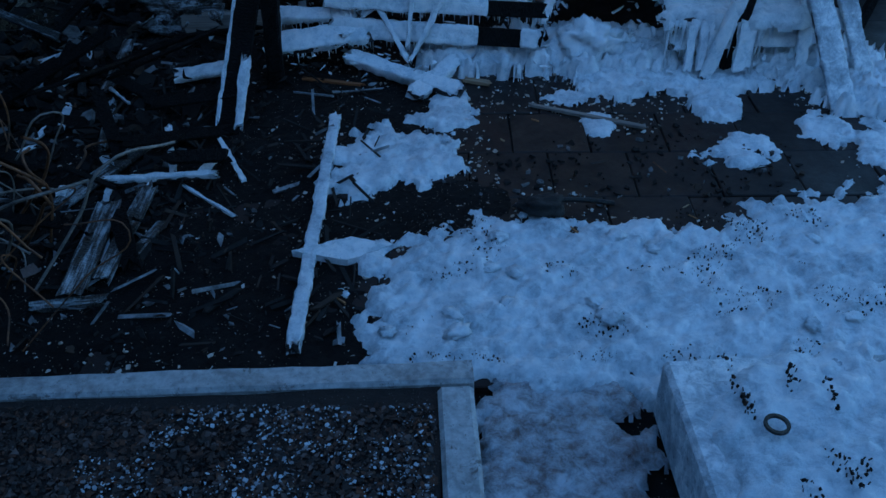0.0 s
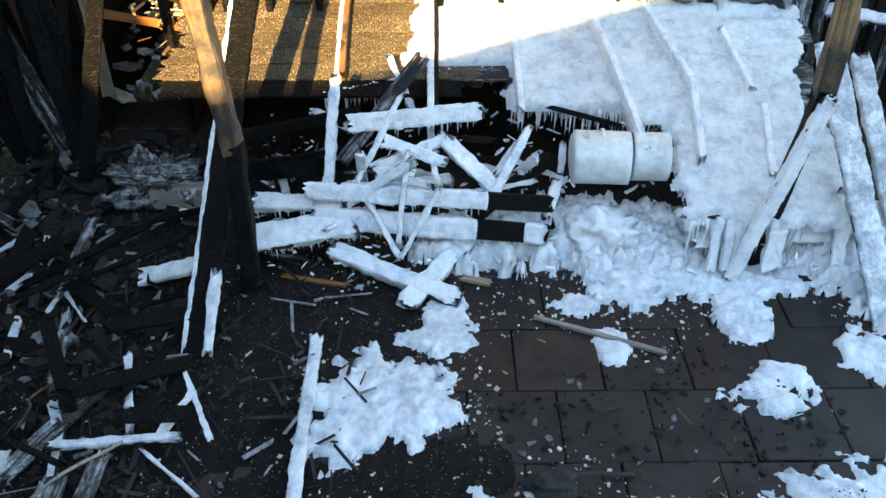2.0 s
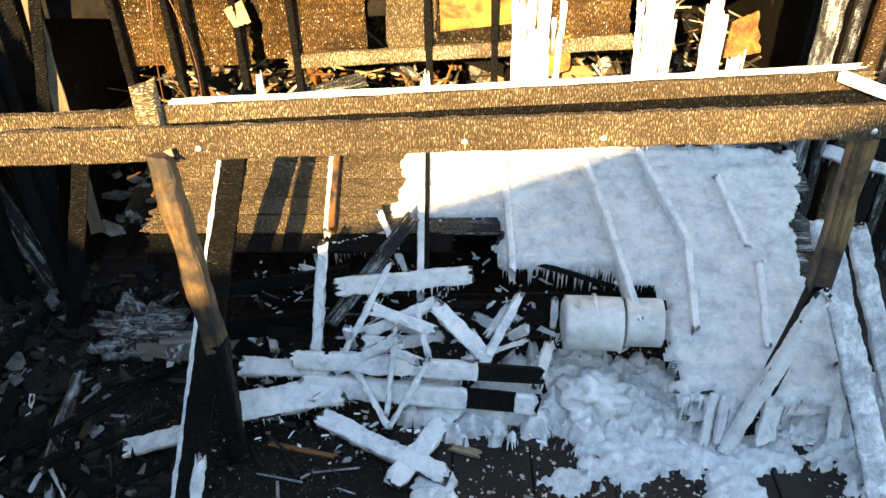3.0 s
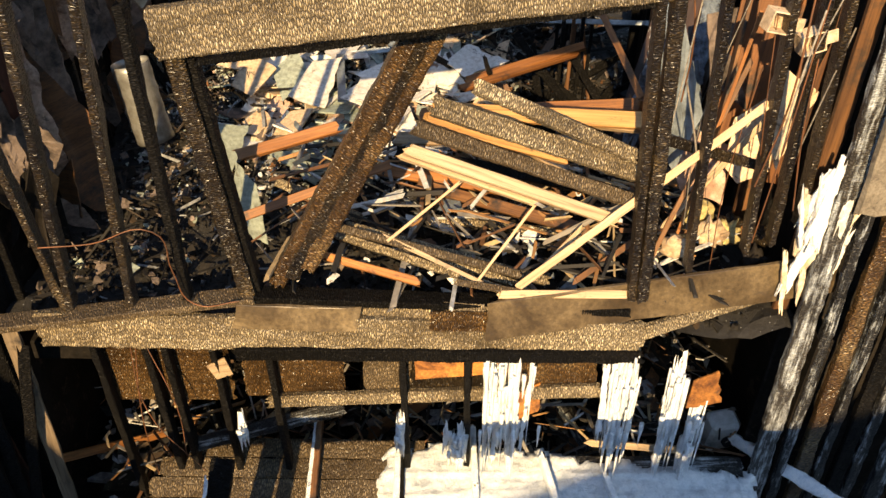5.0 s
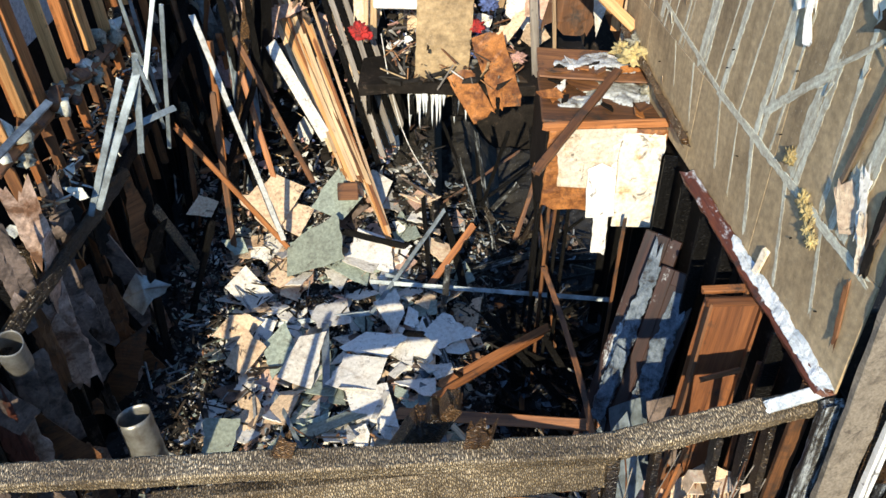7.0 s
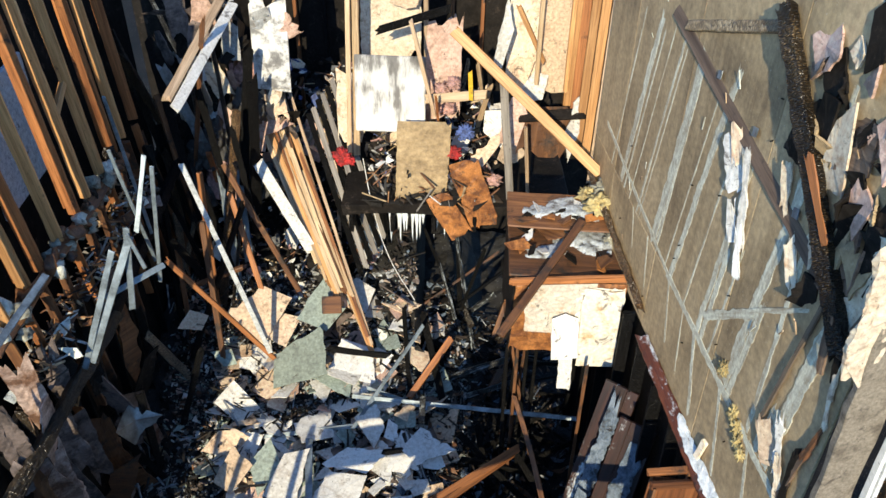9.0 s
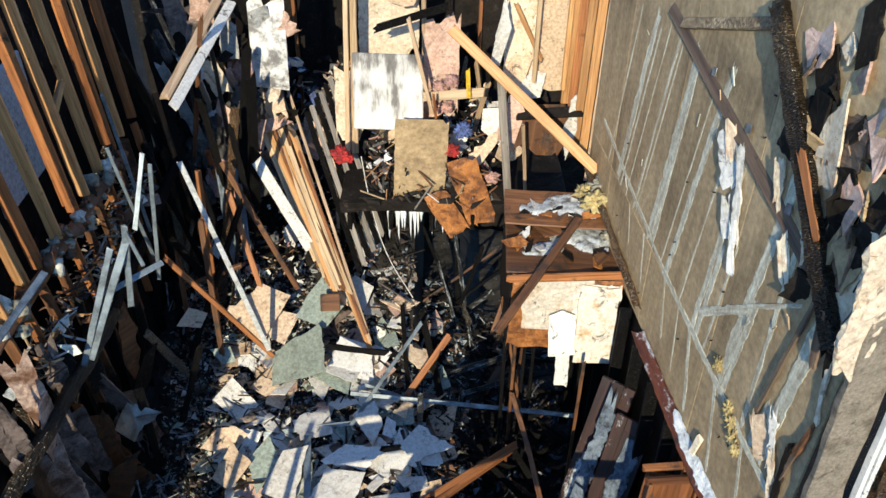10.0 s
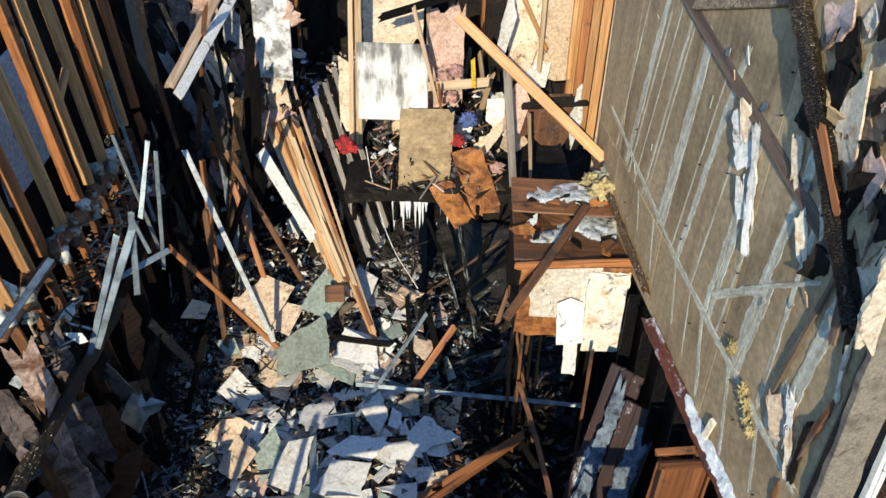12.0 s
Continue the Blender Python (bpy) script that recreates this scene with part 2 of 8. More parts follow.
WOOD_PALE = material("bare_pine", wood((0.33, 0.23, 0.14), (0.62, 0.48, 0.32), 0.4), 0.6)
WOOD_CLEAN = material("clean_pine", wood((0.4, 0.28, 0.17), (0.68, 0.53, 0.37), 0.24), 0.6)
WOOD_BROWN = material("browned_pine", wood((0.09, 0.04, 0.02), (0.25, 0.12, 0.05), 0.5), 0.6)
WOOD_RED = material("red_brown_door", wood((0.05, 0.016, 0.01), (0.12, 0.04, 0.025), 0.5), 0.5)
# far darker than the plain door wood: the doors' shade is in the colour
WOOD_RED_RIME_SHADED = material("shaded_frosted_red_brown_door", wood((0.012, 0.005, 0.004), (0.04, 0.014, 0.009), 0.4, 0.12), 0.55)
WOOD_WEATHERED = material("weathered_tan_board", wood((0.09, 0.068, 0.048), (0.24, 0.185, 0.13), 0.4), 0.75)
WOOD_FROST = material("frosted_red_timber", wood((0.1, 0.03, 0.015), (0.22, 0.07, 0.03), 0.4, 0.3), 0.55)
WOOD_ASHEN = material("smoked_brown_rafter", wood((0.1, 0.068, 0.05), (0.26, 0.19, 0.14), 0.3), 0.65)
# orange wood dimmed in the colour for the shade behind the studs
CABINET_WOOD_SHADED = material("shaded_scorched_cabinet_wood", wood((0.075, 0.028, 0.012), (0.21, 0.085, 0.031), 0.4), 0.5)
WOOD_POST = material("bare_burnt_post", wood((0.035, 0.02, 0.01), (0.3, 0.185, 0.09), 0.75), 0.5)
SMOKED = material("smoked_smooth_board", scorched((0.2, 0.15, 0.09), (0.075, 0.053, 0.032), 0.8, 3.0, 40.0), 0.4)
PAINT_WORN = material("worn_pale_paint", scorched((0.5, 0.52, 0.53), (0.33, 0.34, 0.34), 0.35, 4.0), 0.6)
WOOD_GREY = material("greyed_board", wood((0.16, 0.15, 0.14), (0.36, 0.34, 0.31), 0.35), 0.75)
PAINT_WHITE = material("white_painted_board", scorched((0.74, 0.74, 0.72), (0.45, 0.42, 0.37), 0.2), 0.5)
DRYWALL_WHITE = material("white_drywall", scorched((0.74, 0.73, 0.7), (0.56, 0.52, 0.47), 0.35, 7.0), 0.85)
DRYWALL_TAN = material("tan_drywall_paper", scorched((0.68, 0.53, 0.38), (0.46, 0.31, 0.2), 0.35, 5.0), 0.85)
DRYWALL_PINK = material("pinkish_drywall", scorched((0.64, 0.45, 0.37), (0.34, 0.21, 0.15), 0.5), 0.85)
DRYWALL_BURNT = material("smoke_browned_drywall", scorched((0.5, 0.37, 0.3), (0.15, 0.075, 0.04), 0.62, 4.5), 0.8)
DRYWALL_CREAM = material("cream_gypsum_core", scorched((0.78, 0.68, 0.53), (0.5, 0.33, 0.2), 0.35, 5.0), 0.85)
DRYWALL_GREEN = material("green_drywall", scorched((0.31, 0.37, 0.33), (0.24, 0.28, 0.25), 0.4, 7.0), 0.8)
SOOT_WALL = material("sooty_gypsum", sooty_wall, 0.7)
SOOT_DARK = material("blackened_plaster", scorched((0.02, 0.017, 0.015), (0.009, 0.008, 0.007), 0.7), 0.8, gloss=0.12)
SMEAR = material("patchy_joint_compound", smeared, 0.8)
CONCRETE = material("sooty_cement", scorched((0.27, 0.235, 0.185), (0.15, 0.125, 0.095), 0.5, 9.0, 60.0), 0.85)
SOOT_PALE = material("joint_compound", scorched((0.76, 0.77, 0.68), (0.5, 0.5, 0.43), 0.4, 9.0), 0.75)
def streaked(t, b):
    v = coords(t, (7, 7, 1.6))
    n = noise_of(t, v, 1.0, 9, 0.72)
    w = noise_of(t, coords(t), 2.4, 3, 0.5)
    c = ramp(t, mixed(t, 0.45, n, w), [(0.4, (0.8, 0.8, 0.79)), (0.5, (0.55, 0.54, 0.52)), (0.56, (0.2, 0.19, 0.18)), (0.7, (0.05, 0.048, 0.045))])
    t.links.new(c, b.inputs["Base Color"])


MIRROR_SOOT = material("sooty_white_panel", streaked, 0.3)
BLUE_WALL = material("pale_blue_wall", scorched((0.42, 0.52, 0.62), (0.34, 0.42, 0.5), 0.3, 1.5), 0.8)
ICE = material("milky_ice", icy((0.83, 0.87, 0.9), (0.58, 0.65, 0.7), top=(0.95, 0.96, 0.97)), 0.35)
ICE_ROOF = material("white_roof_ice", icy((0.66, 0.7, 0.72), (0.48, 0.52, 0.55), top=(0.8, 0.82, 0.83)), 0.5)
ICE_GREY = material("grey_ice", icy((0.55, 0.6, 0.64), (0.32, 0.36, 0.4)), 0.4)
SNOW = material("crusted_snow", snow_look, 0.75)
SLATE = material("sooty_slate", slate, 0.55, gloss=0.25)
SOOT_GROUND = material("soot_and_grit", earth((0.01, 0.009, 0.0085), (0.022, 0.018, 0.016)), 0.8, gloss=0.12)
SOIL = material("leaf_littered_soil", earth((0.022, 0.014, 0.01), (0.035, 0.025, 0.02), 20.0, (0.3, 0.25, 0.2)), 0.9)
ASH = material("grey_ash", earth((0.045, 0.043, 0.042), (0.024, 0.022, 0.02), 9.0, (0.3, 0.3, 0.3)), 0.9, gloss=0.2)
ASH_PALE = material("pale_ash", earth((0.12, 0.115, 0.11), (0.06, 0.055, 0.05), 7.0, (0.3, 0.28, 0.26)), 0.9, gloss=0.2)
GALVANISED = material("sooty_galvanised", metal_look((0.3, 0.3, 0.28), (0.16, 0.145, 0.125)), 0.45, 0.6)
STEEL_PALE = material("pale_steel_stud", metal_look((0.26, 0.31, 0.35), (0.11, 0.13, 0.145)), 0.45, 0.3)
COPPER = material("copper_wire", metal_look((0.24, 0.1, 0.05), (0.1, 0.05, 0.03)), 0.5, 0.4)
ENAMEL = material("white_enamel", metal_look((0.75, 0.77, 0.76), (0.5, 0.5, 0.47)), 0.3)
RUBBER = material("black_rubber", earth((0.012, 0.012, 0.013), (0.02, 0.02, 0.02), 30.0, (0.03, 0.03, 0.03)), 0.55)
CLOTH_RED = material("red_cloth", scorched((0.5, 0.03, 0.03), (0.16, 0.02, 0.02), 0.6, 9.0), 0.9)
CLOTH_BLUE = material("blue_cloth", scorched((0.1, 0.15, 0.38), (0.04, 0.05, 0.12), 0.6, 9.0), 0.9)
CLOTH_YELLOW = material("yellow_cloth", scorched((0.75, 0.5, 0.03), (0.5, 0.3, 0.03), 0.2), 0.9)
DRYWALL_SOOTED = material("soot_blackened_drywall", scorched((0.2, 0.155, 0.135), (0.03, 0.022, 0.018), 0.62, 4.5), 0.8)
# dark blue-grey, not white: shade on the frost put into its colour
FROST_DOOR_SHADED = material("shaded_thin_door_frost", icy((0.1, 0.13, 0.17), (0.022, 0.02, 0.02), top=(0.2, 0.24, 0.29)), 0.75)
FROST_CABINET = material("sooty_frost", icy((0.42, 0.45, 0.47), (0.12, 0.1, 0.085), top=(0.66, 0.69, 0.71)), 0.75)
WOOD_LATH = material("pale_pine_lath", wood((0.46, 0.33, 0.19), (0.76, 0.6, 0.39), 0.22), 0.6)
INSULATION = material("pink_insulation", scorched((0.55, 0.33, 0.3), (0.3, 0.2, 0.17), 0.5, 9.0), 0.95)
INSULATION_GREY = material("grey_blown_insulation", scorched((0.36, 0.36, 0.3), (0.14, 0.13, 0.1), 0.5, 12.0), 0.95)
INSULATION_YELLOW = material("yellow_insulation", scorched((0.46, 0.38, 0.18), (0.24, 0.19, 0.1), 0.4, 9.0), 0.95)
RUBBLE_DARK = material("dark_rubble", scrap_look((0.012, 0.011, 0.01), (0.02, 0.017, 0.015), (0.015, 0.013, 0.012), (0.06, 0.04, 0.027), (0.01, 0.009, 0.009), (0.014, 0.013, 0.013), (0.012, 0.011, 0.01), (0.2, 0.2, 0.2)), 0.85, gloss=0.15)
RUBBLE_ROOM = material("room_rubble", scrap_look((0.02, 0.018, 0.016), (0.1, 0.06, 0.035), (0.03, 0.026, 0.024), (0.2, 0.19, 0.18), (0.5, 0.53, 0.55), (0.3, 0.14, 0.06), (0.02, 0.018, 0.017), (0.35, 0.31, 0.27)), 0.8)
RUBBLE_PALE = material("plaster_rubble", scrap_look((0.5, 0.47, 0.44), (0.35, 0.27, 0.2), (0.62, 0.62, 0.62), (0.06, 0.05, 0.045), (0.3, 0.34, 0.31), (0.42, 0.32, 0.26), (0.1, 0.09, 0.08), (0.7, 0.73, 0.76)), 0.85)
CHIPS = material("pale_chips", scrap_look((0.55, 0.48, 0.4), (0.62, 0.6, 0.56), (0.45, 0.36, 0.28), (0.7, 0.66, 0.6), soot=0.25), 0.85)
FROST_LEAVES = material("frosted_leaf_tips", scrap_look((0.42, 0.45, 0.49), (0.2, 0.2, 0.21), (0.58, 0.62, 0.66), (0.1, 0.06, 0.035), (0.3, 0.31, 0.33), soot=0.25), 0.8)
LEAVES = material("dead_leaves", scrap_look((0.05, 0.022, 0.012), (0.09, 0.04, 0.02), (0.03, 0.017, 0.011), (0.02, 0.013, 0.01), (0.12, 0.09, 0.08), (0.04, 0.02, 0.012)), 0.9)
EMBER_PLY = material("orange_plywood", scorched((0.52, 0.22, 0.065), (0.16, 0.06, 0.022), 0.72, 6.0, 60.0), 0.5)
TORN_PLY = material("torn_ply_backing", scorched((0.74, 0.69, 0.6), (0.58, 0.4, 0.23), 0.3, 7.0), 0.6)
SPLINTERS = material("mixed_splinters", scrap_look((0.02, 0.017, 0.014), (0.4, 0.2, 0.08), (0.012, 0.011, 0.01), (0.5, 0.36, 0.2), (0.03, 0.026, 0.022), (0.22, 0.2, 0.18), (0.18, 0.08, 0.035), (0.6, 0.6, 0.58), soot=0.5), 0.7)
FROST_PATH = material("frosted_red_grit", icy((0.34, 0.34, 0.36), (0.16, 0.12, 0.11), top=(0.55, 0.58, 0.62)), 0.8)
ICE_BITS = material("ice_bits", scrap_look((0.8, 0.85, 0.88), (0.7, 0.76, 0.8), (0.88, 0.9, 0.92), (0.5, 0.57, 0.62), soot=0.15), 0.35)
DARK_BITS = material("dark_splinters", scrap_look((0.012, 0.011, 0.01), (0.02, 0.017, 0.015), (0.05, 0.035, 0.025), (0.016, 0.014, 0.013), (0.3, 0.31, 0.32), (0.014, 0.013, 0.012)), 0.75, gloss=0.2)

# ---- mesh helpers ----
def link(name, bm, mat, parent=None, label="", m=None):
    """One mesh object out of a bmesh or a mesh, under its thing."""
    if isinstance(bm, bmesh.types.BMesh):
        me = bpy.data.meshes.new(name)
        bm.to_mesh(me)
        bm.free()
    else:
        me = bm
    if mat and not me.materials:
        me.materials.append(mat)
    ob = new(name, me)
    if parent:
        ob.parent = parent
    if label:
        ob["label"] = label
    if m:
        ob.matrix_world = m
    return ob


def part(name, bm, mat, parent, label=""):
    return link(name, bm, mat, parent, label)


def holder(name, at, label, category, group="", kind=""):
    ob = new(name)
    ob.location = at
    return tagged(ob, label, category, group, kind)


def along(p0, p1, face=(0, 0, 1)):
    """The pose at p0 whose x runs to p1 and whose z is as near face as can be."""
    x = (Vector(p1) - Vector(p0)).normalized()
    z = Vector(face)
    z = z - x * z.dot(x)
    if z.length < 1e-4:
        z = Vector((0.3, 0.5, 1)) - x * Vector((0.3, 0.5, 1)).dot(x)
    z.normalize()
    y = z.cross(x)
    return Matrix.Translation(p0) @ Matrix((x, y, z)).transposed().to_4x4()


def board_mesh(name, length, width, thick, seed=0, wear=0.004, jag=0.03, ripple=0.0, cell=0.022, bow=0.0, fine=0.12, across=2):
    """A worn board from x = 0 to length: bevelled section, uneven faces, broken ends; ripple: the relief of deep char."""
    rng = random.Random(seed * 7919 + 13)
    n = max(2, int(length / (cell * 0.5 if ripple else fine)))
    cols = max(1, int(width / (cell * 0.9))) if ripple else across
    cols = min(cols, 9)
    w, t, c = width / 2, thick / 2, min(width, thick) * 0.12
    ring = [(-w + c + (2 * w - 2 * c) * i / cols, t) for i in range(cols + 1)] + [(w, t - c), (w, -t + c)]
    ring += [(w - c - (2 * w - 2 * c) * i / cols, -t) for i in range(cols + 1)] + [(-w, -t + c), (-w, t - c)]
    k = len(ring)
    ends = [[rng.uniform(-1, 1) * jag for _ in ring] for _ in (0, 1)]
    off = Vector((seed * 3.7, seed * 1.3, 0))
    verts, faces = [], []
    for i in range(n + 1):
        u = i / n
        x0 = u * length
        sag = bow * (1 - (2 * u - 1) ** 2)
        for j, (y, z) in enumerate(ring):
            x = x0 + (ends[0][j] if i == 0 else ends[1][j] if i == n else 0)
            q = Vector((x * 5, y * 14, z * 14)) + off
            d = (noise.noise(q) + 0.7 * noise.noise(q * 3.1) + (0.5 * noise.noise(q * 7.3) if across > 2 else 0)) * wear
            if ripple:
                cell_no = int(x / cell + 0.9 * noise.noise(Vector((y * 25, z * 25, seed))))
                d += ripple * ((1 if i % 2 else -1) * 0.5 + 0.9 * noise.noise(Vector((cell_no * 1.7, y * 40, z * 40 + seed))))
            r = math.hypot(y, z) or 1
            verts.append((x, y * (1 + d / r), z * (1 + d / max(t, 0.01) * 0.6) + sag))
    for i in range(n):
        for j in range(k):
            a, b = i * k + j, i * k + (j + 1) % k
            faces.append((a, b, b + k, a + k))
    faces.append(tuple(range(k)))
    faces.append(tuple(n * k + j for j in reversed(range(k))))
    me = bpy.data.meshes.new(name)
    me.from_pydata(verts, [], [f[::-1] for f in faces])
    me.update()
    return me


SEED = [0]


def next_seed():
    SEED[0] += 1
    return SEED[0]


def board(name, p0, p1, width, thick, mat, face=(0, 0, 1), label="", category="board", group="", parent=None, **shape):
    length = (Vector(p1) - Vector(p0)).length
    me = board_mesh(name, length, width, thick, next_seed(), **shape)
    ob = link(name, me, mat)
    m = along(p0, p1, face)
    if parent:
        ob.parent = parent
        ob.matrix_parent_inverse = Matrix.Translation(-parent.location)
    ob.matrix_basis = m
    if label and not parent:
        tagged(ob, label, category, group)
    elif label:
        ob["label"] = label
    return ob


def icicle_bm(spots, seed=0):
    """Hanging icicles at (point, length, radius)."""
    rng = random.Random(seed)
    bm = bmesh.new()
    for p, length, r in spots:
        rings = []
        k = 6
        for u, f in ((-0.08, 0.9), (0.12, 1.0), (0.4, 0.62), (0.75, 0.34)):
            a = rng.uniform(0, 1)
            rings.append([bm.verts.new((p[0] + math.cos(a + 6.283 * i / k) * r * f * rng.uniform(0.8, 1.2),
                                        p[1] + math.sin(a + 6.283 * i / k) * r * f * rng.uniform(0.8, 1.2), p[2] - u * length)) for i in range(k)])
        tip = bm.verts.new((p[0] + rng.uniform(-1, 1) * r * 0.4, p[1], p[2] - length))
        for lo, hi in zip(rings[1:], rings):
            for i in range(k):
                bm.faces.new((hi[i], hi[(i + 1) % k], lo[(i + 1) % k], lo[i])[::-1])
        for i in range(k):
            bm.faces.new((rings[-1][i], rings[-1][(i + 1) % k], tip)[::-1])
        bm.faces.new(rings[0][::-1])
    for f in bm.faces:
        f.smooth = True
    bmesh.ops.recalc_face_normals(bm, faces=bm.faces)
    return bm


def icicles_along(p0, p1, count, low, high, seed, spread=0.01):
    rng = random.Random(seed)
    p0, p1 = Vector(p0), Vector(p1)
    out = []
    for i in range(count):
        p = p0.lerp(p1, (i + rng.uniform(0.1, 0.9)) / count) + Vector((0, rng.uniform(-1, 1) * spread, 0))
        ln = low + (high - low) * rng.random() ** 2
        out.append((p, ln, 0.003 + ln * rng.uniform(0.035, 0.065)))
        if rng.random() < 0.6:
            out.append((p + Vector((rng.uniform(-0.02, 0.02), rng.uniform(-0.01, 0.01), 0)), ln * rng.uniform(0.2, 0.6), 0.003 + ln * 0.03))
    return out


def lump_mesh(name, size, seed=0, level=3, rough=0.35, freq=1.6, flat=0.0):
    """An uneven lump of the size (x, y, z), resting on z = 0."""
    bm = bmesh.new()
    bmesh.ops.create_icosphere(bm, subdivisions=level, radius=1.0)
    off = Vector((seed * 2.1, seed * 5.3, 0))
    for v in bm.verts:
        d = 1 + rough * noise.fractal(v.co * freq + off, 1.0, 2.0, 4)
        v.co = Vector((v.co.x * d * size[0] / 2, v.co.y * d * size[1] / 2, max(v.co.z * d, -0.6 - flat) * size[2] / 2 + size[2] * 0.3))
    for f in bm.faces:
        f.smooth = True
    me = bpy.data.meshes.new(name)
    bm.to_mesh(me)
    bm.free()
    return me


def lump(name, at, size, mat, label, category, turn=0.0, seed=None, group="", **shape):
    me = lump_mesh(name, size, seed or next_seed(), **shape)
    ob = link(name, me, mat)
    ob.matrix_basis = pose(*at, 0, 0, turn)
    return tagged(ob, label, category, group)


def scrap_bm(size, seed, thick=0.013, corners=7, curl=0.0, bm=None, m=None):
    """A broken flat piece with a jagged outline, thickness and some curl."""
    rng = random.Random(seed * 31 + 5)
    own = bm is None
    bm = bm or bmesh.new()
    outline = []
    k = max(3, min(corners, 6))
    turn = rng.uniform(0, 6.283)
    knots = []
    for i in range(k):
        a = turn + 6.283 * (i + rng.uniform(-0.22, 0.22)) / k
        r = 0.5 + 0.17 * rng.uniform(-1, 1)
        knots.append((math.cos(a) * r * size[0] * 1.15, math.sin(a) * r * size[1] * 1.15))
    for i in range(k):
        (x0, y0), (x1, y1) = knots[i], knots[(i + 1) % k]
        ragged = rng.choice((0.0, 0.01, 0.02, 0.05))
        for u in (0.0, 0.13, 0.27, 0.4, 0.5, 0.63, 0.77, 0.88):
            q = rng.uniform(-1, 1) * ragged if u else 0.0
            outline.append((x0 + (x1 - x0) * u + (y1 - y0) * q, y0 + (y1 - y0) * u - (x1 - x0) * q))
    n = len(outline)
    top, low = [], []
    m = m or Matrix()
    for x, y in outline:
        z = curl * ((x / size[0]) ** 2 * 2 + 0.6 * x * y / size[0] / size[1]) + rng.uniform(-1, 1) * 0.002
        top.append(bm.verts.new(m @ Vector((x, y, z + thick / 2))))
        low.append(bm.verts.new(m @ Vector((x * 0.985, y * 0.985, z - thick / 2))))
    mid_t = bm.verts.new(m @ Vector((0, 0, thick / 2)))
    mid_l = bm.verts.new(m @ Vector((0, 0, -thick / 2)))
    for i in range(n):
        j = (i + 1) % n
        bm.faces.new((top[i], top[j], mid_t))
        bm.faces.new((low[j], low[i], mid_l))
        bm.faces.new((top[j], top[i], low[i], low[j]))
    return bm


def scrap(name, at, size, mat, turn=(0, 0, 0), label="", category="drywall piece", group="", thick=0.013, curl=0.0, parent=None, corners=4):
    bm = scrap_bm(size, next_seed(), thick, corners, curl)
    ob = link(name, bm, mat)
    if parent:
        ob.parent = parent
        ob.matrix_parent_inverse = Matrix.Translation(-parent.location)
    ob.matrix_basis = pose(*at, *turn)
    if label and not parent:
        tagged(ob, label, category, group)
    return ob


def slab_mesh(name, size, bevel=0.01, wear=0.0, seed=0, step=0.3):
    """A slab (x, y, z sizes) on z = 0, bevelled, its faces divided and worn."""
    bm = bmesh.new()
    bmesh.ops.create_cube(bm, size=1.0)
    bmesh.ops.scale(bm, vec=size, verts=bm.verts)
    bmesh.ops.translate(bm, vec=(0, 0, size[2] / 2), verts=bm.verts)
    if wear:
        for axis in (0, 1, 2):
            cuts = min(40, int(size[axis] / step))
            if cuts:
                edges = [e for e in bm.edges if abs((e.verts[0].co - e.verts[1].co)[axis]) > size[axis] * 0.9]
                bmesh.ops.subdivide_edges(bm, edges=edges, cuts=cuts, use_grid_fill=True)
        for v in bm.verts:
            v.co += Vector(noise.noise_vector(v.co * 3 + Vector((seed, 0, 0)))) * wear
    if bevel:
        sharp = [e for e in bm.edges if len(e.link_faces) == 2 and e.calc_face_angle(0) > 0.9]
        bmesh.ops.bevel(bm, geom=sharp, offset=bevel, segments=1, affect="EDGES")
    me = bpy.data.meshes.new(name)
    bm.to_mesh(me)
    bm.free()
    return me


def slab(name, at, size, mat, turn=(0, 0, 0), label="", category="", kind="", parent=None, **shape):
    ob = link(name, slab_mesh(name, size, seed=next_seed(), **shape), mat)
    if parent:
        ob.parent = parent
        ob.matrix_parent_inverse = Matrix.Translation(-parent.location)
    ob.matrix_basis = pose(*at, *turn)
    if not parent:
        tagged(ob, label, category, "", kind)
    return ob


def tube_mesh(name, length, radius, wall=0.004, sides=24, dent=0.0, seed=0, rings=10, ribs=0.0):
    """An open tube along z with wall thickness and dents."""
    bm = bmesh.new()
    loops = []
    for r, flip in ((radius, 0), (radius - wall, 1)):
        rows = []
        for i in range(rings + 1):
            z = length * i / rings
            row = []
            for k in range(sides):
                a = 6.283185 * k / sides
                d = 1 + dent * noise.noise(Vector((math.cos(a), math.sin(a), z * 3 + seed))) + ribs * (i % 3 == 0)
                row.append(bm.verts.new((math.cos(a) * r * d, math.sin(a) * r * d, z)))
            rows.append(row)
        loops.append(rows)
    for rows, flip in zip(loops, (False, True)):
        for lo, hi in zip(rows, rows[1:]):
            for k in range(sides):
                f = (lo[k], lo[(k + 1) % sides], hi[(k + 1) % sides], hi[k])
                bm.faces.new(f[::-1] if flip else f).smooth = True
    for at in (0, -1):
        for k in range(sides):
            o, i2 = loops[0][at], loops[1][at]
            f = (o[k], o[(k + 1) % sides], i2[(k + 1) % sides], i2[k])
            bm.faces.new(f if at else f[::-1])
    me = bpy.data.meshes.new(name)
    bm.to_mesh(me)
    bm.free()
    return me


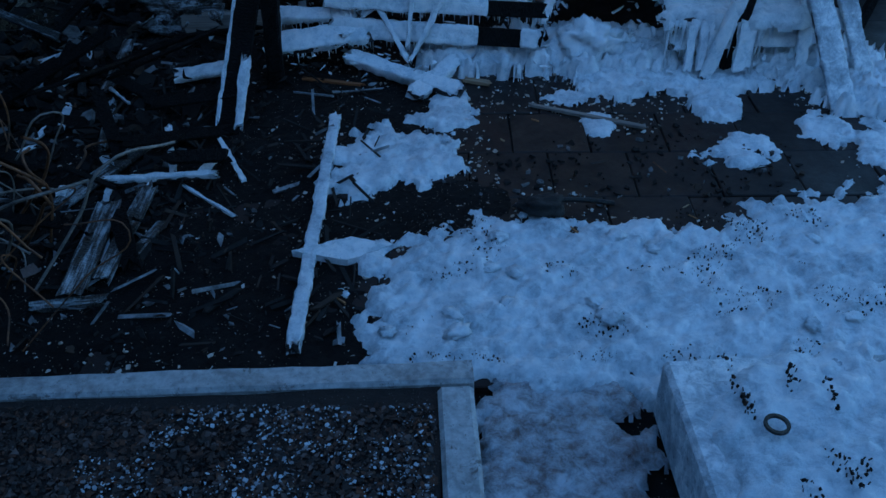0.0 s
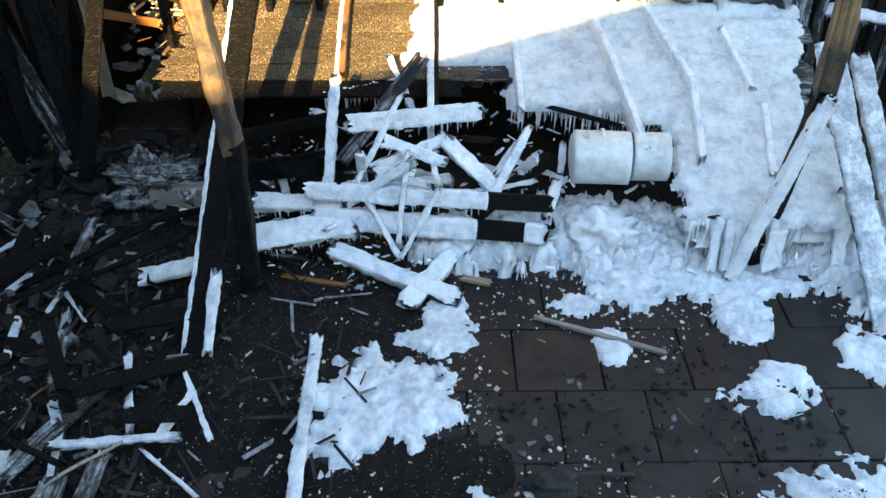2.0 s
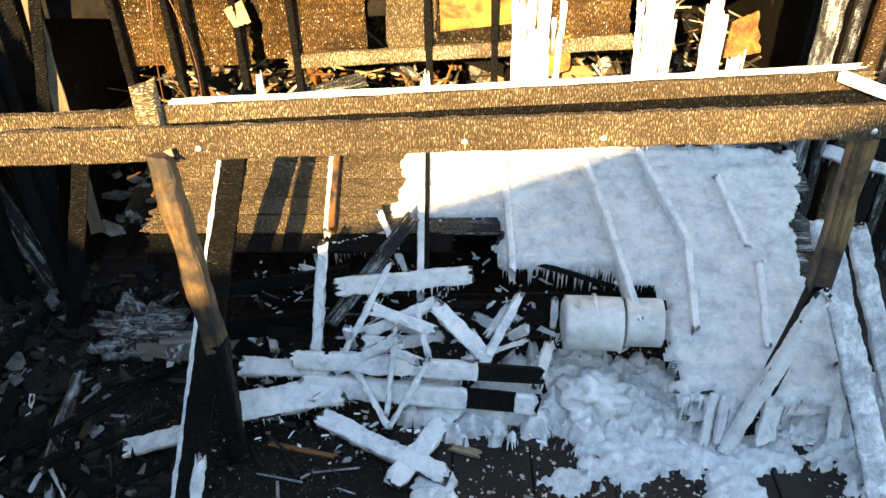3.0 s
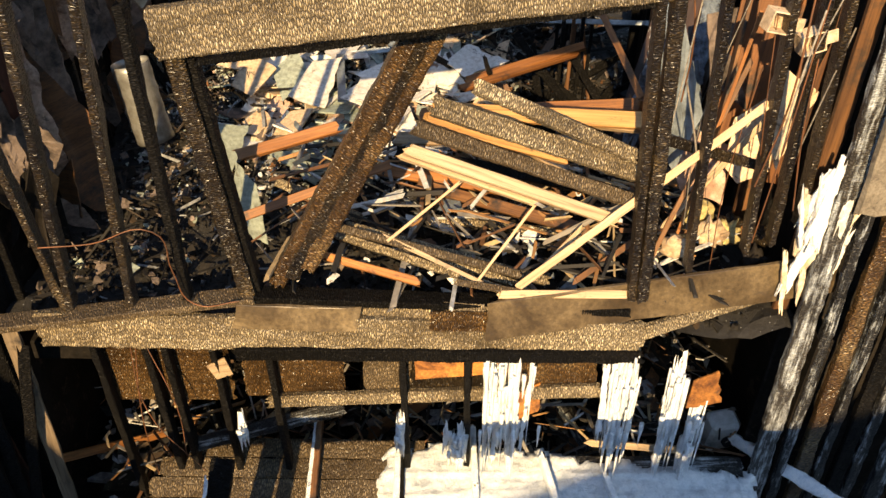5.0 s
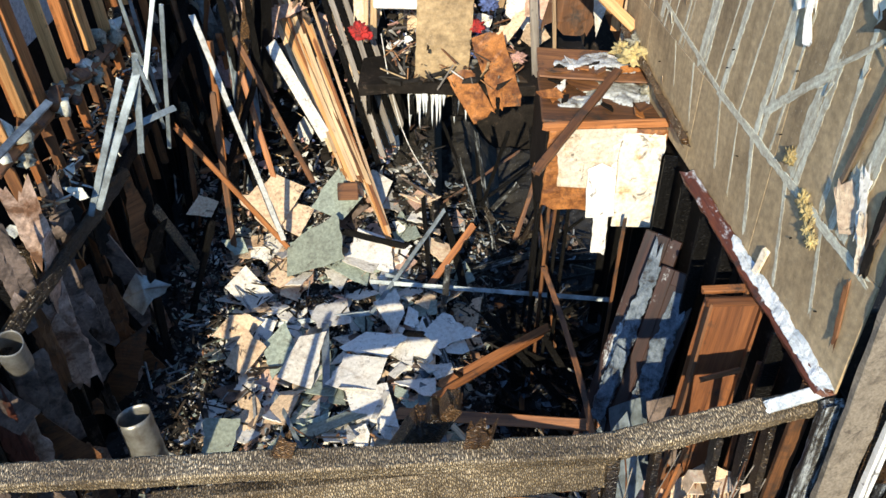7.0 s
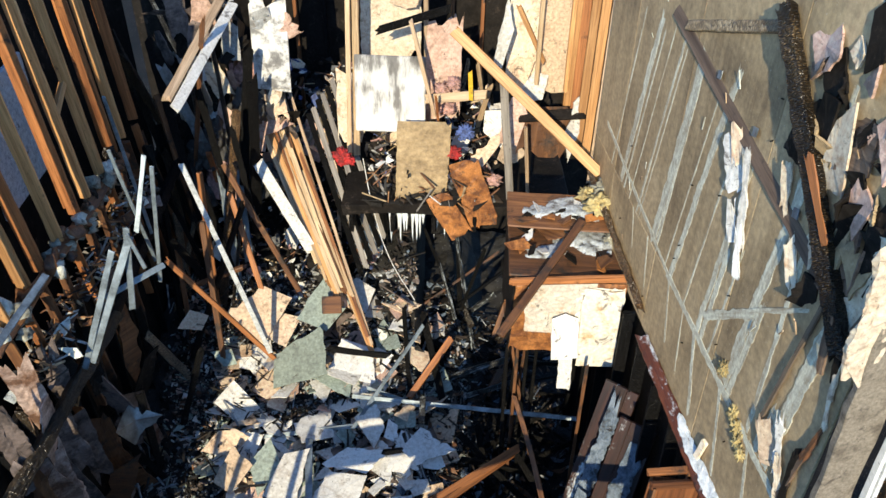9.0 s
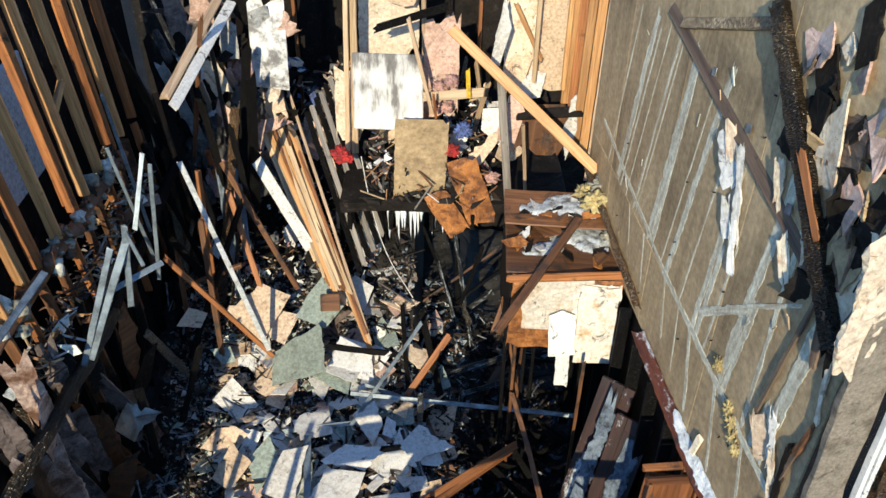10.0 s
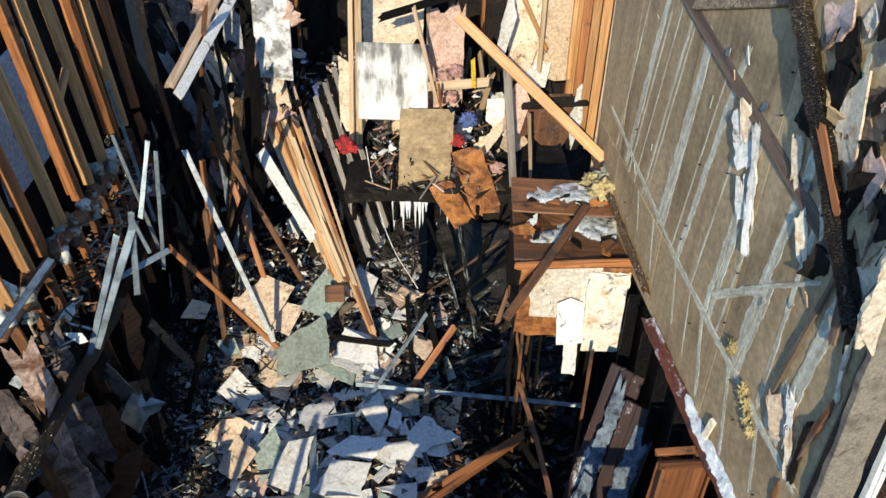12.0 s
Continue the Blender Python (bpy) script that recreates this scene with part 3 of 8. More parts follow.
def wire(name, points, radius, mat, label, category="wire", parent=None):
    cu = bpy.data.curves.new(name, "CURVE")
    cu.dimensions, cu.bevel_depth, cu.bevel_resolution, cu.resolution_u = "3D", radius, 1, 6
    sp = cu.splines.new("BEZIER")
    sp.bezier_points.add(len(points) - 1)
    for b, p in zip(sp.bezier_points, points):
        b.co, b.handle_left_type, b.handle_right_type = p, "AUTO", "AUTO"
    ob0 = bpy.data.objects.new(name, cu)
    me = bpy.data.meshes.new_from_object(ob0)
    me.name = name
    bpy.data.objects.remove(ob0)
    bpy.data.curves.remove(cu)
    ob = link(name, me, mat, parent)
    return ob if parent else tagged(ob, label, category)


def rubble(name, count, x, y, height, mat, size, seed, label, thick=(0.01, 0.05), keep=None):
    """Loose rubble strewn over a surface: one thing of many small broken pieces."""
    rng = random.Random(seed)
    verts, faces = [], []
    for _ in range(count):
        px, py = rng.uniform(*x), rng.uniform(*y)
        if keep and not keep(px, py):
            continue
        a = size[0] + (size[1] - size[0]) * rng.random() ** 2
        b, c = a * rng.uniform(0.3, 1), rng.uniform(*thick)
        m = pose(px, py, height(px, py) + c * 0.4, rng.gauss(0, 16), rng.gauss(0, 16), rng.uniform(0, 360))
        base = len(verts)
        k = rng.choice((3, 4, 4, 5))
        for z in (-0.5, 0.5):
            for i in range(k):
                ang = 6.283 * i / k + rng.uniform(-0.3, 0.3)
                verts.append(m @ Vector((math.cos(ang) * a * 0.6, math.sin(ang) * b * 0.6, z * c)))
        faces.append(tuple(base + i for i in reversed(range(k))))
        faces.append(tuple(base + k + i for i in range(k)))
        for i in range(k):
            j = (i + 1) % k
            faces.append((base + i, base + j, base + k + j, base + k + i))
    me = bpy.data.meshes.new(name)
    me.from_pydata(verts, [], faces)
    return tagged(link(name, me, mat), label, "rubble", "", "stuff")


def splinters(name, count, x, y, height, mat, length, seed, label, tilt=18.0, lift=(0.0, 0.12), width=(0.006, 0.03)):
    """Thin broken sticks strewn over a surface, as one thing."""
    rng = random.Random(seed)
    verts, faces = [], []
    for _ in range(count):
        px, py = rng.uniform(*x), rng.uniform(*y)
        ln = length[0] + (length[1] - length[0]) * rng.random() ** 2.2
        w, t = rng.uniform(*width), rng.uniform(0.004, 0.014)
        m = pose(px, py, height(px, py) + rng.uniform(*lift), rng.gauss(0, 30), rng.gauss(0, tilt), rng.uniform(0, 360))
        base = len(verts)
        skew = rng.uniform(-0.3, 0.3) * w
        for sx in (-0.5, 0.5):
            for sy, sz in ((-0.5, -0.5), (0.5, -0.5), (0.5, 0.5), (-0.5, 0.5)):
                verts.append(m @ Vector((sx * ln + rng.uniform(-1, 1) * w, sy * w * rng.uniform(0.6, 1.1) + skew * sx, sz * t)))
        for q in ((0, 3, 2, 1), (4, 5, 6, 7), (0, 1, 5, 4), (1, 2, 6, 5), (2, 3, 7, 6), (3, 0, 4, 7)):
            faces.append(tuple(base + i for i in q))
    me = bpy.data.meshes.new(name)
    me.from_pydata(verts, [], faces)
    return tagged(link(name, me, mat), label, "splinters", "", "stuff")


def hump(p, blobs):
    """How far p lies inside the nearest of the round patches (x, y, rx, ry): 1 in the middle, under 0 outside."""
    return max(1 - ((p[0] - x) / rx) ** 2 - ((p[1] - y) / ry) ** 2 for x, y, rx, ry in blobs)


def patch(name, blobs, high, mat, label, category, base=0.0, step=0.018, edge=0.95, seed=0, lumps=0.6, kind="", freq=7.0):
    """A crust of snow or ice with a ragged border, thickest in the middle, on the ground at base."""
    x0, x1 = min(b[0] - b[2] * 1.3 for b in blobs), max(b[0] + b[2] * 1.3 for b in blobs)
    y0, y1 = min(b[1] - b[3] * 1.3 for b in blobs), max(b[1] + b[3] * 1.3 for b in blobs)
    nx, ny = int((x1 - x0) / step) + 1, int((y1 - y0) / step) + 1
    f = np.zeros((nx, ny))
    z = np.zeros((nx, ny))
    off = Vector((seed * 3.1, seed * 1.9, 0))
    for i in range(nx):
        for j in range(ny):
            p = Vector((x0 + i * step, y0 + j * step, 0))
            v = hump(p, blobs)
            if v > -0.9:
                v += edge * noise.fractal(p * freq + off, 0.7, 2.0, 6)
            f[i, j] = v
            if v > -0.4:
                l = 0.8 * noise.fractal(p * 8 + off, 0.7, 2.0, 6) + 0.45 * noise.fractal(p * 27 + off, 0.6, 2.0, 3)
                z[i, j] = base + (high * (math.tanh(max(v, 0) * 5) * (0.75 + lumps * l) + 0.25 * max(v, 0)) if v > 0 else max(v * 0.25, -0.03))
    ids, verts, faces = {}, [], []

    def vid(i, j):
        if (i, j) not in ids:
            ids[i, j] = len(verts)
            verts.append((x0 + i * step, y0 + j * step, z[i, j]))
        return ids[i, j]

    for i in range(nx - 1):
        for j in range(ny - 1):
            q = ((i, j), (i + 1, j), (i + 1, j + 1), (i, j + 1))
            if max(f[a] for a in q) > 0 and min(f[a] for a in q) > -0.4:
                faces.append(tuple(vid(*a) for a in q))
    me = bpy.data.meshes.new(name)
    me.from_pydata(verts, [], faces)
    for p in me.polygons:
        p.use_smooth = True
    return tagged(link(name, me, mat), label, category, "", kind)


def frosted(name, p0, p1, width, thick, label, face=(0, 0, 1), icicles=0, drop=(0.02, 0.08), mat=None, group="ice-coated timbers", bare=None):
    """A timber under a coat of ice: the wood shows where bare says, icicles hang from its lower edge."""
    ob = holder(name, p0, label, "board", group)
    seed = next_seed()
    length = (Vector(p1) - Vector(p0)).length
    m = along(p0, p1, face)
    core = link("board", board_mesh("board", length, width, thick, seed, wear=0.004, jag=0.03), CHAR_RIME, ob)
    coat = link("ice_coat", board_mesh("ice_coat", length * 0.985, width + 0.008, thick + 0.014, seed + 500, wear=0.012, jag=0.03, fine=0.014, across=6), mat or ICE, ob, "lumpy white ice coat")
    shift = Matrix.Translation(-Vector(p0))
    for o, mm in ((core, m), (coat, m @ pose(length * 0.006, 0, 0.008))):
        o.matrix_basis = shift @ mm
        if o is coat:
            for poly in o.data.polygons:
                poly.use_smooth = True
    if bare:
        a, b = bare
        core.data.materials[0] = CHAR_BLACK
        for v in coat.data.vertices:
            if a * length < v.co.x < b * length:
                v.co.y, v.co.z = v.co.y * 0.4, v.co.z * 0.4 - 0.008
    if icicles:
        ys = (m.to_3x3() @ Vector((0, 1, 0)))
        edge = Vector((0, -width / 2, -thick * 0.3)) if ys.y > 0 or ys.z > 0.3 else Vector((0, width / 2, -thick * 0.3))
        a, b = m @ edge, m @ (edge + Vector((length, 0, 0)))
        ic = part("icicle_fringe", icicle_bm(icicles_along(a, b, icicles, *drop, seed), seed), ICE, ob, "short icicles in a row")
        ic.matrix_basis = shift
        ic["kind"] = "stuff"
    return ob

# ---- setting ----
ground = link("ground", slab_mesh("ground", (400, 400, 0.2), 0), SOOT_GROUND)
ground.location = (0, 60, -0.235)
tagged(ground, "dark sooty ground strewn with grit around the house", "ground", "", "structure")

# unseen block added across the yard; its roof and slope shade the patio
shade_block = holder("patio_shade_block", (-6, -9.2, 0), "unseen long dark block added behind the view to shade the patio", "building", "", "structure")
slab("wall", (-6, -9.2, 0), (44, 5.4, 6.35), SOOT_DARK, parent=shade_block, bevel=0.02)
board("roof", (-28.5, -9.0, 6.55), (16.5, -9.0, 6.55), 6.2, 0.3, CHAR_BLACK, (0, -0.02, 1), parent=shade_block, fine=2.0)
# slope added only to slant the shade line up to the right
board("gable", (-3.3, -6.6, 6.34), (8.9, -6.6, 10.12), 1.2, 0.3, SOOT_DARK, (0, -1, 0), parent=shade_block, fine=2.0)

# unseen wall, added to cut sky and sun off the left side
yard = holder("wall_shade_left", (-3.5, 1.3, 0), "unseen plain dark wall added to darken the left of the patio", "wall", "", "structure")
slab("panel", (-3.5, 1.3, 0), (0.12, 10.6, 4.2), SOOT_DARK, parent=yard, wear=0.01)

# front upper wall: plates, studs, header
front = holder("wall_front", (0, 6.95, 2.4), "burnt-out upper front wall of charred studs, plates and header", "wall", "", "structure")
CHARRED = dict(ripple=0.0028, cell=0.015)
board("bottom_plate", (-2.45, 6.84, 2.44), (-0.9, 6.98, 2.57), 0.14, 0.045, CHAR_TAN, (0, 0, 1), parent=front, jag=0.02)
board("bottom_plate", (-0.95, 7.0, 2.56), (1.4, 6.99, 2.48), 0.13, 0.05, CHAR_BLACK, (0, 0, 1), parent=front, **CHARRED)
board("rim_board", (-2.2, 6.88, 2.38), (1.5, 6.93, 2.28), 0.24, 0.05, CHAR, (0, -1, 0.12), parent=front, wear=0.01, **CHARRED)
board("rim_board", (1.42, 6.94, 2.28), (2.66, 7.17, 2.62), 0.09, 0.05, CHAR, (0, -1, 0.1), parent=front, **CHARRED)
board("band_board", (-0.98, 6.9, 2.47), (-0.3, 6.9, 2.45), 0.17, 0.03, SMOKED, (0, -1, 0.15), parent=front, jag=0.07, wear=0.008)
board("band_board", (0.2, 6.9, 2.44), (0.56, 6.9, 2.44), 0.14, 0.02, CHAR_BROWN, (0, -1, 0.15), parent=front, jag=0.03)
board("band_board", (0.55, 6.88, 2.46), (2.68, 7.12, 2.66), 0.27, 0.03, SMOKED, (0.09, -1, 0.15), parent=front, wear=0.006, jag=0.05)
for k in range(4):
    board("split_board", (-0.32, 6.94 + 0.02 * k, 2.39 + 0.045 * k), (0.22 + 0.1 * k, 6.93, 2.38 + 0.045 * k), 0.05, 0.02, CHAR, (0, -1, 0.6), parent=front, jag=0.1, **CHARRED)
# narrow black board along the lower edge of the rim
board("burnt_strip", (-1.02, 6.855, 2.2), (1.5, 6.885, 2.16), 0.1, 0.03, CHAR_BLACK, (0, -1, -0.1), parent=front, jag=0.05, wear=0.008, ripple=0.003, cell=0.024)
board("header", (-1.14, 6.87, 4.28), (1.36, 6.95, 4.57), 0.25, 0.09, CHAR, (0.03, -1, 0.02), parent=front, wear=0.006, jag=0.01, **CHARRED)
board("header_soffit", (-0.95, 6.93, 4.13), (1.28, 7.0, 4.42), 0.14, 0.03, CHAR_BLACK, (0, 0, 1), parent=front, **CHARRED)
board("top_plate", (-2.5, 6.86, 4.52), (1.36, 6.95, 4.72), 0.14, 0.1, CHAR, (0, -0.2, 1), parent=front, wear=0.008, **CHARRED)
board("top_plate", (1.3, 6.96, 4.71), (2.58, 7.22, 4.82), 0.14, 0.1, CHAR, (0, -0.2, 1), parent=front, wear=0.01, **CHARRED)
STUD = dict(parent=front, wear=0.008, jag=0.02, ripple=0.0022, cell=0.016)
for x0, x1, z0, z1 in ((-2.2, -2.03, 4.5, 2.5), (-1.82, -2.0, 4.44, 2.5), (-1.47, -1.63, 4.46, 2.53), (-1.27, -1.28, 4.42, 2.58)):
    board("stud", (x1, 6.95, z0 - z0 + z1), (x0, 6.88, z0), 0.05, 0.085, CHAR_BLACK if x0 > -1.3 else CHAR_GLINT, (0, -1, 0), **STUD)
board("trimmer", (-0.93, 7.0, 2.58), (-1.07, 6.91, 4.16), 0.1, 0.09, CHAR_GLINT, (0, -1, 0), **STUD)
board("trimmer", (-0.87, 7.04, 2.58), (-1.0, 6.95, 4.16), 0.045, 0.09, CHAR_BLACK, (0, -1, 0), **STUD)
board("trimmer", (1.4, 6.97, 2.6), (1.28, 6.95, 4.46), 0.05, 0.1, CHAR_GLINT, (0, -1, 0), **STUD)
board("king_stud", (1.46, 6.95, 2.6), (1.35, 6.94, 4.7), 0.07, 0.1, CHAR_GLINT, (0, -1, 0), **STUD)
for x0, x1, y0, z1 in ((1.6, 1.72, 7.0, 2.78), (1.94, 2.06, 7.05, 2.86), (2.13, 2.22, 7.1, 2.9), (2.26, 2.37, 7.14, 3.0)):
    board("stud", (x1, y0 + 0.02, z1), (x0, y0, 4.72), 0.04, 0.09, CHAR_GLINT, (0, -1, 0), **STUD)

for x, w, h in ((-0.42, 0.1, 0.04), (0.62, 0.14, 0.08)):
    z = 4.74 + 0.05 * x
    board("burnt_stub", (x, 6.93 + 0.02 * x, z - 0.05), (x + 0.03, 6.95 + 0.02 * x, z + h), w, 0.03, CHAR_BROWN, (0, -1, 0.2), parent=front, jag=0.1, wear=0.02, fine=0.02, across=6)

# storey below
lower = holder("wall_lower_front", (0, 7.0, 0), "charred lower front wall with burnt sheathing and open dark bays", "wall", "", "structure")
for x, w, z0, z1, mat in ((-1.55, 0.8, 1.62, 2.14, CHAR_BROWN), (-0.72, 0.62, 1.66, 2.1, CHAR_BROWN), (-0.1, 0.3, 1.72, 2.12, CHAR_TAN), (0.3, 0.5, 1.72, 2.1, CHAR_GLINT), (0.95, 0.62, 1.74, 2.08, CHAR_BROWN)):
    board("sheathing", (x - w / 2, 7.02, (z0 + z1) / 2), (x + w / 2, 7.02, (z0 + z1) / 2), z1 - z0, 0.02, mat, (0, -1, 0), parent=lower, jag=0.03, ripple=0.002, cell=0.03)
board("ledger", (-0.9, 6.97, 1.66), (1.3, 6.97, 1.78), 0.09, 0.05, CHAR, (0, -1, 0.2), parent=lower, **CHARRED)
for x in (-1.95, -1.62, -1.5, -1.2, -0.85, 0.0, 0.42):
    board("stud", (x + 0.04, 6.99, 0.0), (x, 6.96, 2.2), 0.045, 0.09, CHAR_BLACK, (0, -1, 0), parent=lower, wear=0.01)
lower_room = holder("wall_lower_room", (0, 10, 0), "blackened walls of the ground-floor room behind the open front", "wall", "", "structure")
slab("back_wall", (0, 12.0, 0), (5.4, 0.1, 2.2), SOOT_DARK, parent=lower_room)
slab("side_wall", (-2.62, 9.6, 0), (0.1, 5.2, 2.2), SOOT_DARK, parent=lower_room)
slab("side_wall", (2.72, 9.6, 0), (0.1, 5.2, 2.2), SOOT_DARK, parent=lower_room)

# upper floor
floor = holder("floor", (0, 10, 2.1), "burnt upper floor deck buried in wet rubble", "floor", "", "structure")
slab("deck", (-0.75, 9.6, 1.9), (3.4, 5.0, 0.16), SOOT_DARK, parent=floor, wear=0.02)
slab("deck", (1.75, 11.6, 0.95), (1.6, 6.0, 0.16), SOOT_DARK, parent=floor, wear=0.02)

# left party wall
left = holder("wall_left", (-2.5, 10, 2.2), "blackened left party wall with charred studs and torn drywall", "wall", "", "structure")
slab("backing", (-2.62, 10.6, 2.1), (0.06, 7.2, 2.45), SOOT_DARK, parent=left, wear=0.01)
for k in range(15):
    y = 7.25 + 0.4 * k
    lean = 0.12 * math.sin(k * 2.3)
    board("stud", (-2.5, y + lean, 2.15), (-2.54 + 0.03 * math.sin(k), y, 4.5 + 0.03 * k), 0.04, 0.09, (CHAR_BLACK, CHAR_GLINT, CHAR_BLACK)[k % 3], (1, 0, 0), parent=left, wear=0.008)
board("top_plate", (-2.44, 7.3, 4.47), (-2.24, 10.1, 4.5), 0.11, 0.09, CHAR_GLINT, (1, 0, 0.6), parent=left, wear=0.012, **CHARRED)
board("top_plate", (-2.26, 10.05, 4.5), (-2.3, 13.6, 4.6), 0.1, 0.09, CHAR_BLACK, (1, 0, 0.6), parent=left, wear=0.012)

# left upper stud wall, bare pine
left_up = holder("wall_left_upper", (-2.6, 11.5, 4.9), "open upper party wall of scorched orange pine studs", "wall", "", "structure")
for k in range(10):
    y = 8.75 + 0.36 * k + 0.05 * math.sin(k * 2.1)
    board("stud", (-2.56, y + 0.3, 5.3), (-2.6, y, 7.6), 0.1, 0.042, (WOOD_AMBER, WOOD_AMBER, WOOD_ORANGE, WOOD_AMBER, WOOD_ORANGE)[k % 5], (0.3, -1, 0), parent=left_up, jag=0.015)
    if k % 3 == 1:
        board("twin_stud", (-2.66, y + 0.42, 5.3), (-2.68, y + 0.13, 7.6), 0.09, 0.04, WOOD_ORANGE, (0.3, -1, 0), parent=left_up, jag=0.015)
for k in range(11):
    y = 9.0 + 0.33 * k
    board("lower_stud", (-2.52, y + 0.24, 3.55), (-2.56, y, 5.2), 0.08, 0.04, (WOOD_BROWN, WOOD_ORANGE, WOOD_BROWN)[k % 3], (0.3, -1, 0), parent=left_up, jag=0.03)
board("plate", (-2.52, 8.75, 5.3), (-2.5, 11.7, 5.2), 0.1, 0.05, WOOD_BROWN, (0.6, -0.1, 1), parent=left_up, jag=0.04, wear=0.012)
board("blocking", (-2.62, 10.82, 6.12), (-2.6, 11.08, 6.3), 0.05, 0.06, WOOD_AMBER, (0.8, -0.6, 0), parent=left_up, jag=0.02)
rng = random.Random(641)
for k in range(46):
    y = rng.uniform(8.9, 11.6)
    s = rng.uniform(0.05, 0.15)
    clump = link("insulation_clump", lump_mesh("insulation_clump", (s, s, s * rng.uniform(0.7, 1.8)), 640 + k, 2, 0.9, 3.0), (INSULATION_GREY, SOOT_PALE, INSULATION_GREY, CHAR_GLINT, WOOD_BROWN)[k % 5], left_up)
    clump.matrix_parent_inverse = Matrix.Translation(-left_up.location)
    clump.matrix_basis = pose(-2.5 + rng.uniform(-0.06, 0.08), y, 5.28 - 0.035 * (y - 8.9) + rng.uniform(-0.12, 0.08), 0, rng.uniform(-30, 30), rng.uniform(0, 360))
slab("far_panel", (-3.0, 10.75, 5.4), (0.04, 1.0, 1.1), BLUE_WALL, parent=left_up)
slab("far_backing", (-3.25, 11.2, 3.4), (0.05, 6.5, 4.4), SOOT_DARK, parent=left_up)

# right party wall: sooty gypsum above, dark below
right = holder("wall_right", (2.4, 9.2, 4.8), "tall soot-grey gypsum party wall with pale joint-compound streaks", "wall", "", "structure")
RIGHT = along((2.52, 7.1, 0), (2.12, 11.35, 0))       # x runs along the wall


def on_right(u, z, off=0.0):
    p = RIGHT @ Vector((u, off, z))
    return p


def right_panel(u0, u1, z0, z1, mat, off=0.0, thick=0.016, name="gypsum_panel"):
    ob = slab(name, (0, 0, 0), (u1 - u0, thick, z1 - z0), mat, parent=right, bevel=0.003)
    ob.matrix_basis = Matrix.Translation(on_right((u0 + u1) / 2, z0, off - thick / 2)) @ RIGHT.to_3x3().to_4x4()
    return ob


for u0, u1 in ((0.0, 1.2), (1.206, 2.4), (2.406, 3.6), (3.606, 4.26)):
    right_panel(u0, u1, 4.98, 5.7, SOOT_WALL)
    right_panel(u0, u1, 5.708, 8.3, SOOT_WALL)


def right_strip(u0, z0, u1, z1, width, mat=SMEAR, off=0.0, name="joint_streak"):
    a, b = on_right(u0, z0, off), on_right(u1, z1, off)
    return board(name, a, b, width * 0.85, 0.003, mat, (-1, -0.09, 0), parent=right, wear=min(0.016, width * 0.2), jag=0.05, fine=0.02, across=8)


# upright joints above the long seam, then those below it
for u0, u1, top, w in ((3.41, 3.08, 7.3, 0.1), (3.3, 3.0, 7.2, 0.03), (2.93, 2.62, 7.3, 0.04), (2.86, 2.56, 7.25, 0.02), (2.51, 2.27, 7.38, 0.12), (2.42, 2.24, 7.3, 0.05), (2.08, 1.75, 7.5, 0.085), (1.77, 1.62, 6.85, 0.025),
                       (1.5, 1.36, 7.1, 0.07), (1.42, 1.36, 6.5, 0.06), (1.28, 1.2, 6.6, 0.03), (1.0, 0.81, 7.4, 0.1), (0.92, 0.84, 6.5, 0.07), (0.5, 0.42, 6.12, 0.07), (3.7, 3.45, 7.2, 0.025), (0.62, 0.66, 7.9, 0.05), (3.14, 2.82, 7.3, 0.018), (2.2, 1.95, 7.2, 0.02)):
    right_strip(u0, 5.74, u1, top, w)
for u0, u1, low, w in ((2.07, 1.93, 5.26, 0.035), (1.52, 1.32, 5.12, 0.06), (1.02, 0.84, 5.08, 0.045), (0.57, 0.42, 5.2, 0.04), (2.6, 2.5, 5.3, 0.03), (3.0, 2.9, 5.4, 0.02), (1.75, 1.66, 5.2, 0.02)):
    right_strip(u1, low, u0, 5.68, w)
right_strip(0.1, 5.67, 2.1, 5.72, 0.07, off=0.002)
right_strip(2.05, 5.72, 3.95, 5.96, 0.05, off=0.002)
right_strip(0.92, 6.38, 1.42, 5.93, 0.07, off=0.003)
right_strip(0.47, 6.8, 0.95, 6.38, 0.03, off=0.003)
right_strip(0.38, 5.76, 0.24, 6.95, 0.12, SMEAR, 0.003)
for u0, z0, u1, z1, w, mat in ((0.1, 6.9, 0.12, 7.5, 0.17, DRYWALL_CREAM), (0.15, 5.75, 0.08, 6.15, 0.035, WOOD_ASHEN), (0.08, 6.15, 0.02, 6.45, 0.03, WOOD_BROWN), (0.02, 6.45, 0.06, 6.61, 0.03, DRYWALL_CREAM), (0.06, 6.6, 0.09, 6.8, 0.035, DRYWALL_CREAM), (0.09, 6.79, 0.07, 7.14, 0.05, DRYWALL_CREAM), (0.07, 7.1, 0.04, 7.4, 0.08, DRYWALL_CREAM)):
    board("torn_rim", on_right(u0, z0, 0.02), on_right(u1, z1, 0.02), w, 0.014, mat, (-1, -0.1, 0), parent=right, jag=0.03, wear=0.01, fine=0.02, across=5)
board("torn_seam", on_right(0.5, 6.0, 0.02), on_right(0.33, 7.0, 0.02), 0.03, 0.014, WOOD_WEATHERED, (-1, -0.1, 0), parent=right, wear=0.008, jag=0.04)
board("wall_plate", on_right(0.05, 4.95, 0.03), on_right(2.22, 4.99, 0.04), 0.1, 0.07, WOOD_FROST, (-0.6, 0, 1), parent=right, wear=0.014, jag=0.05, fine=0.04)
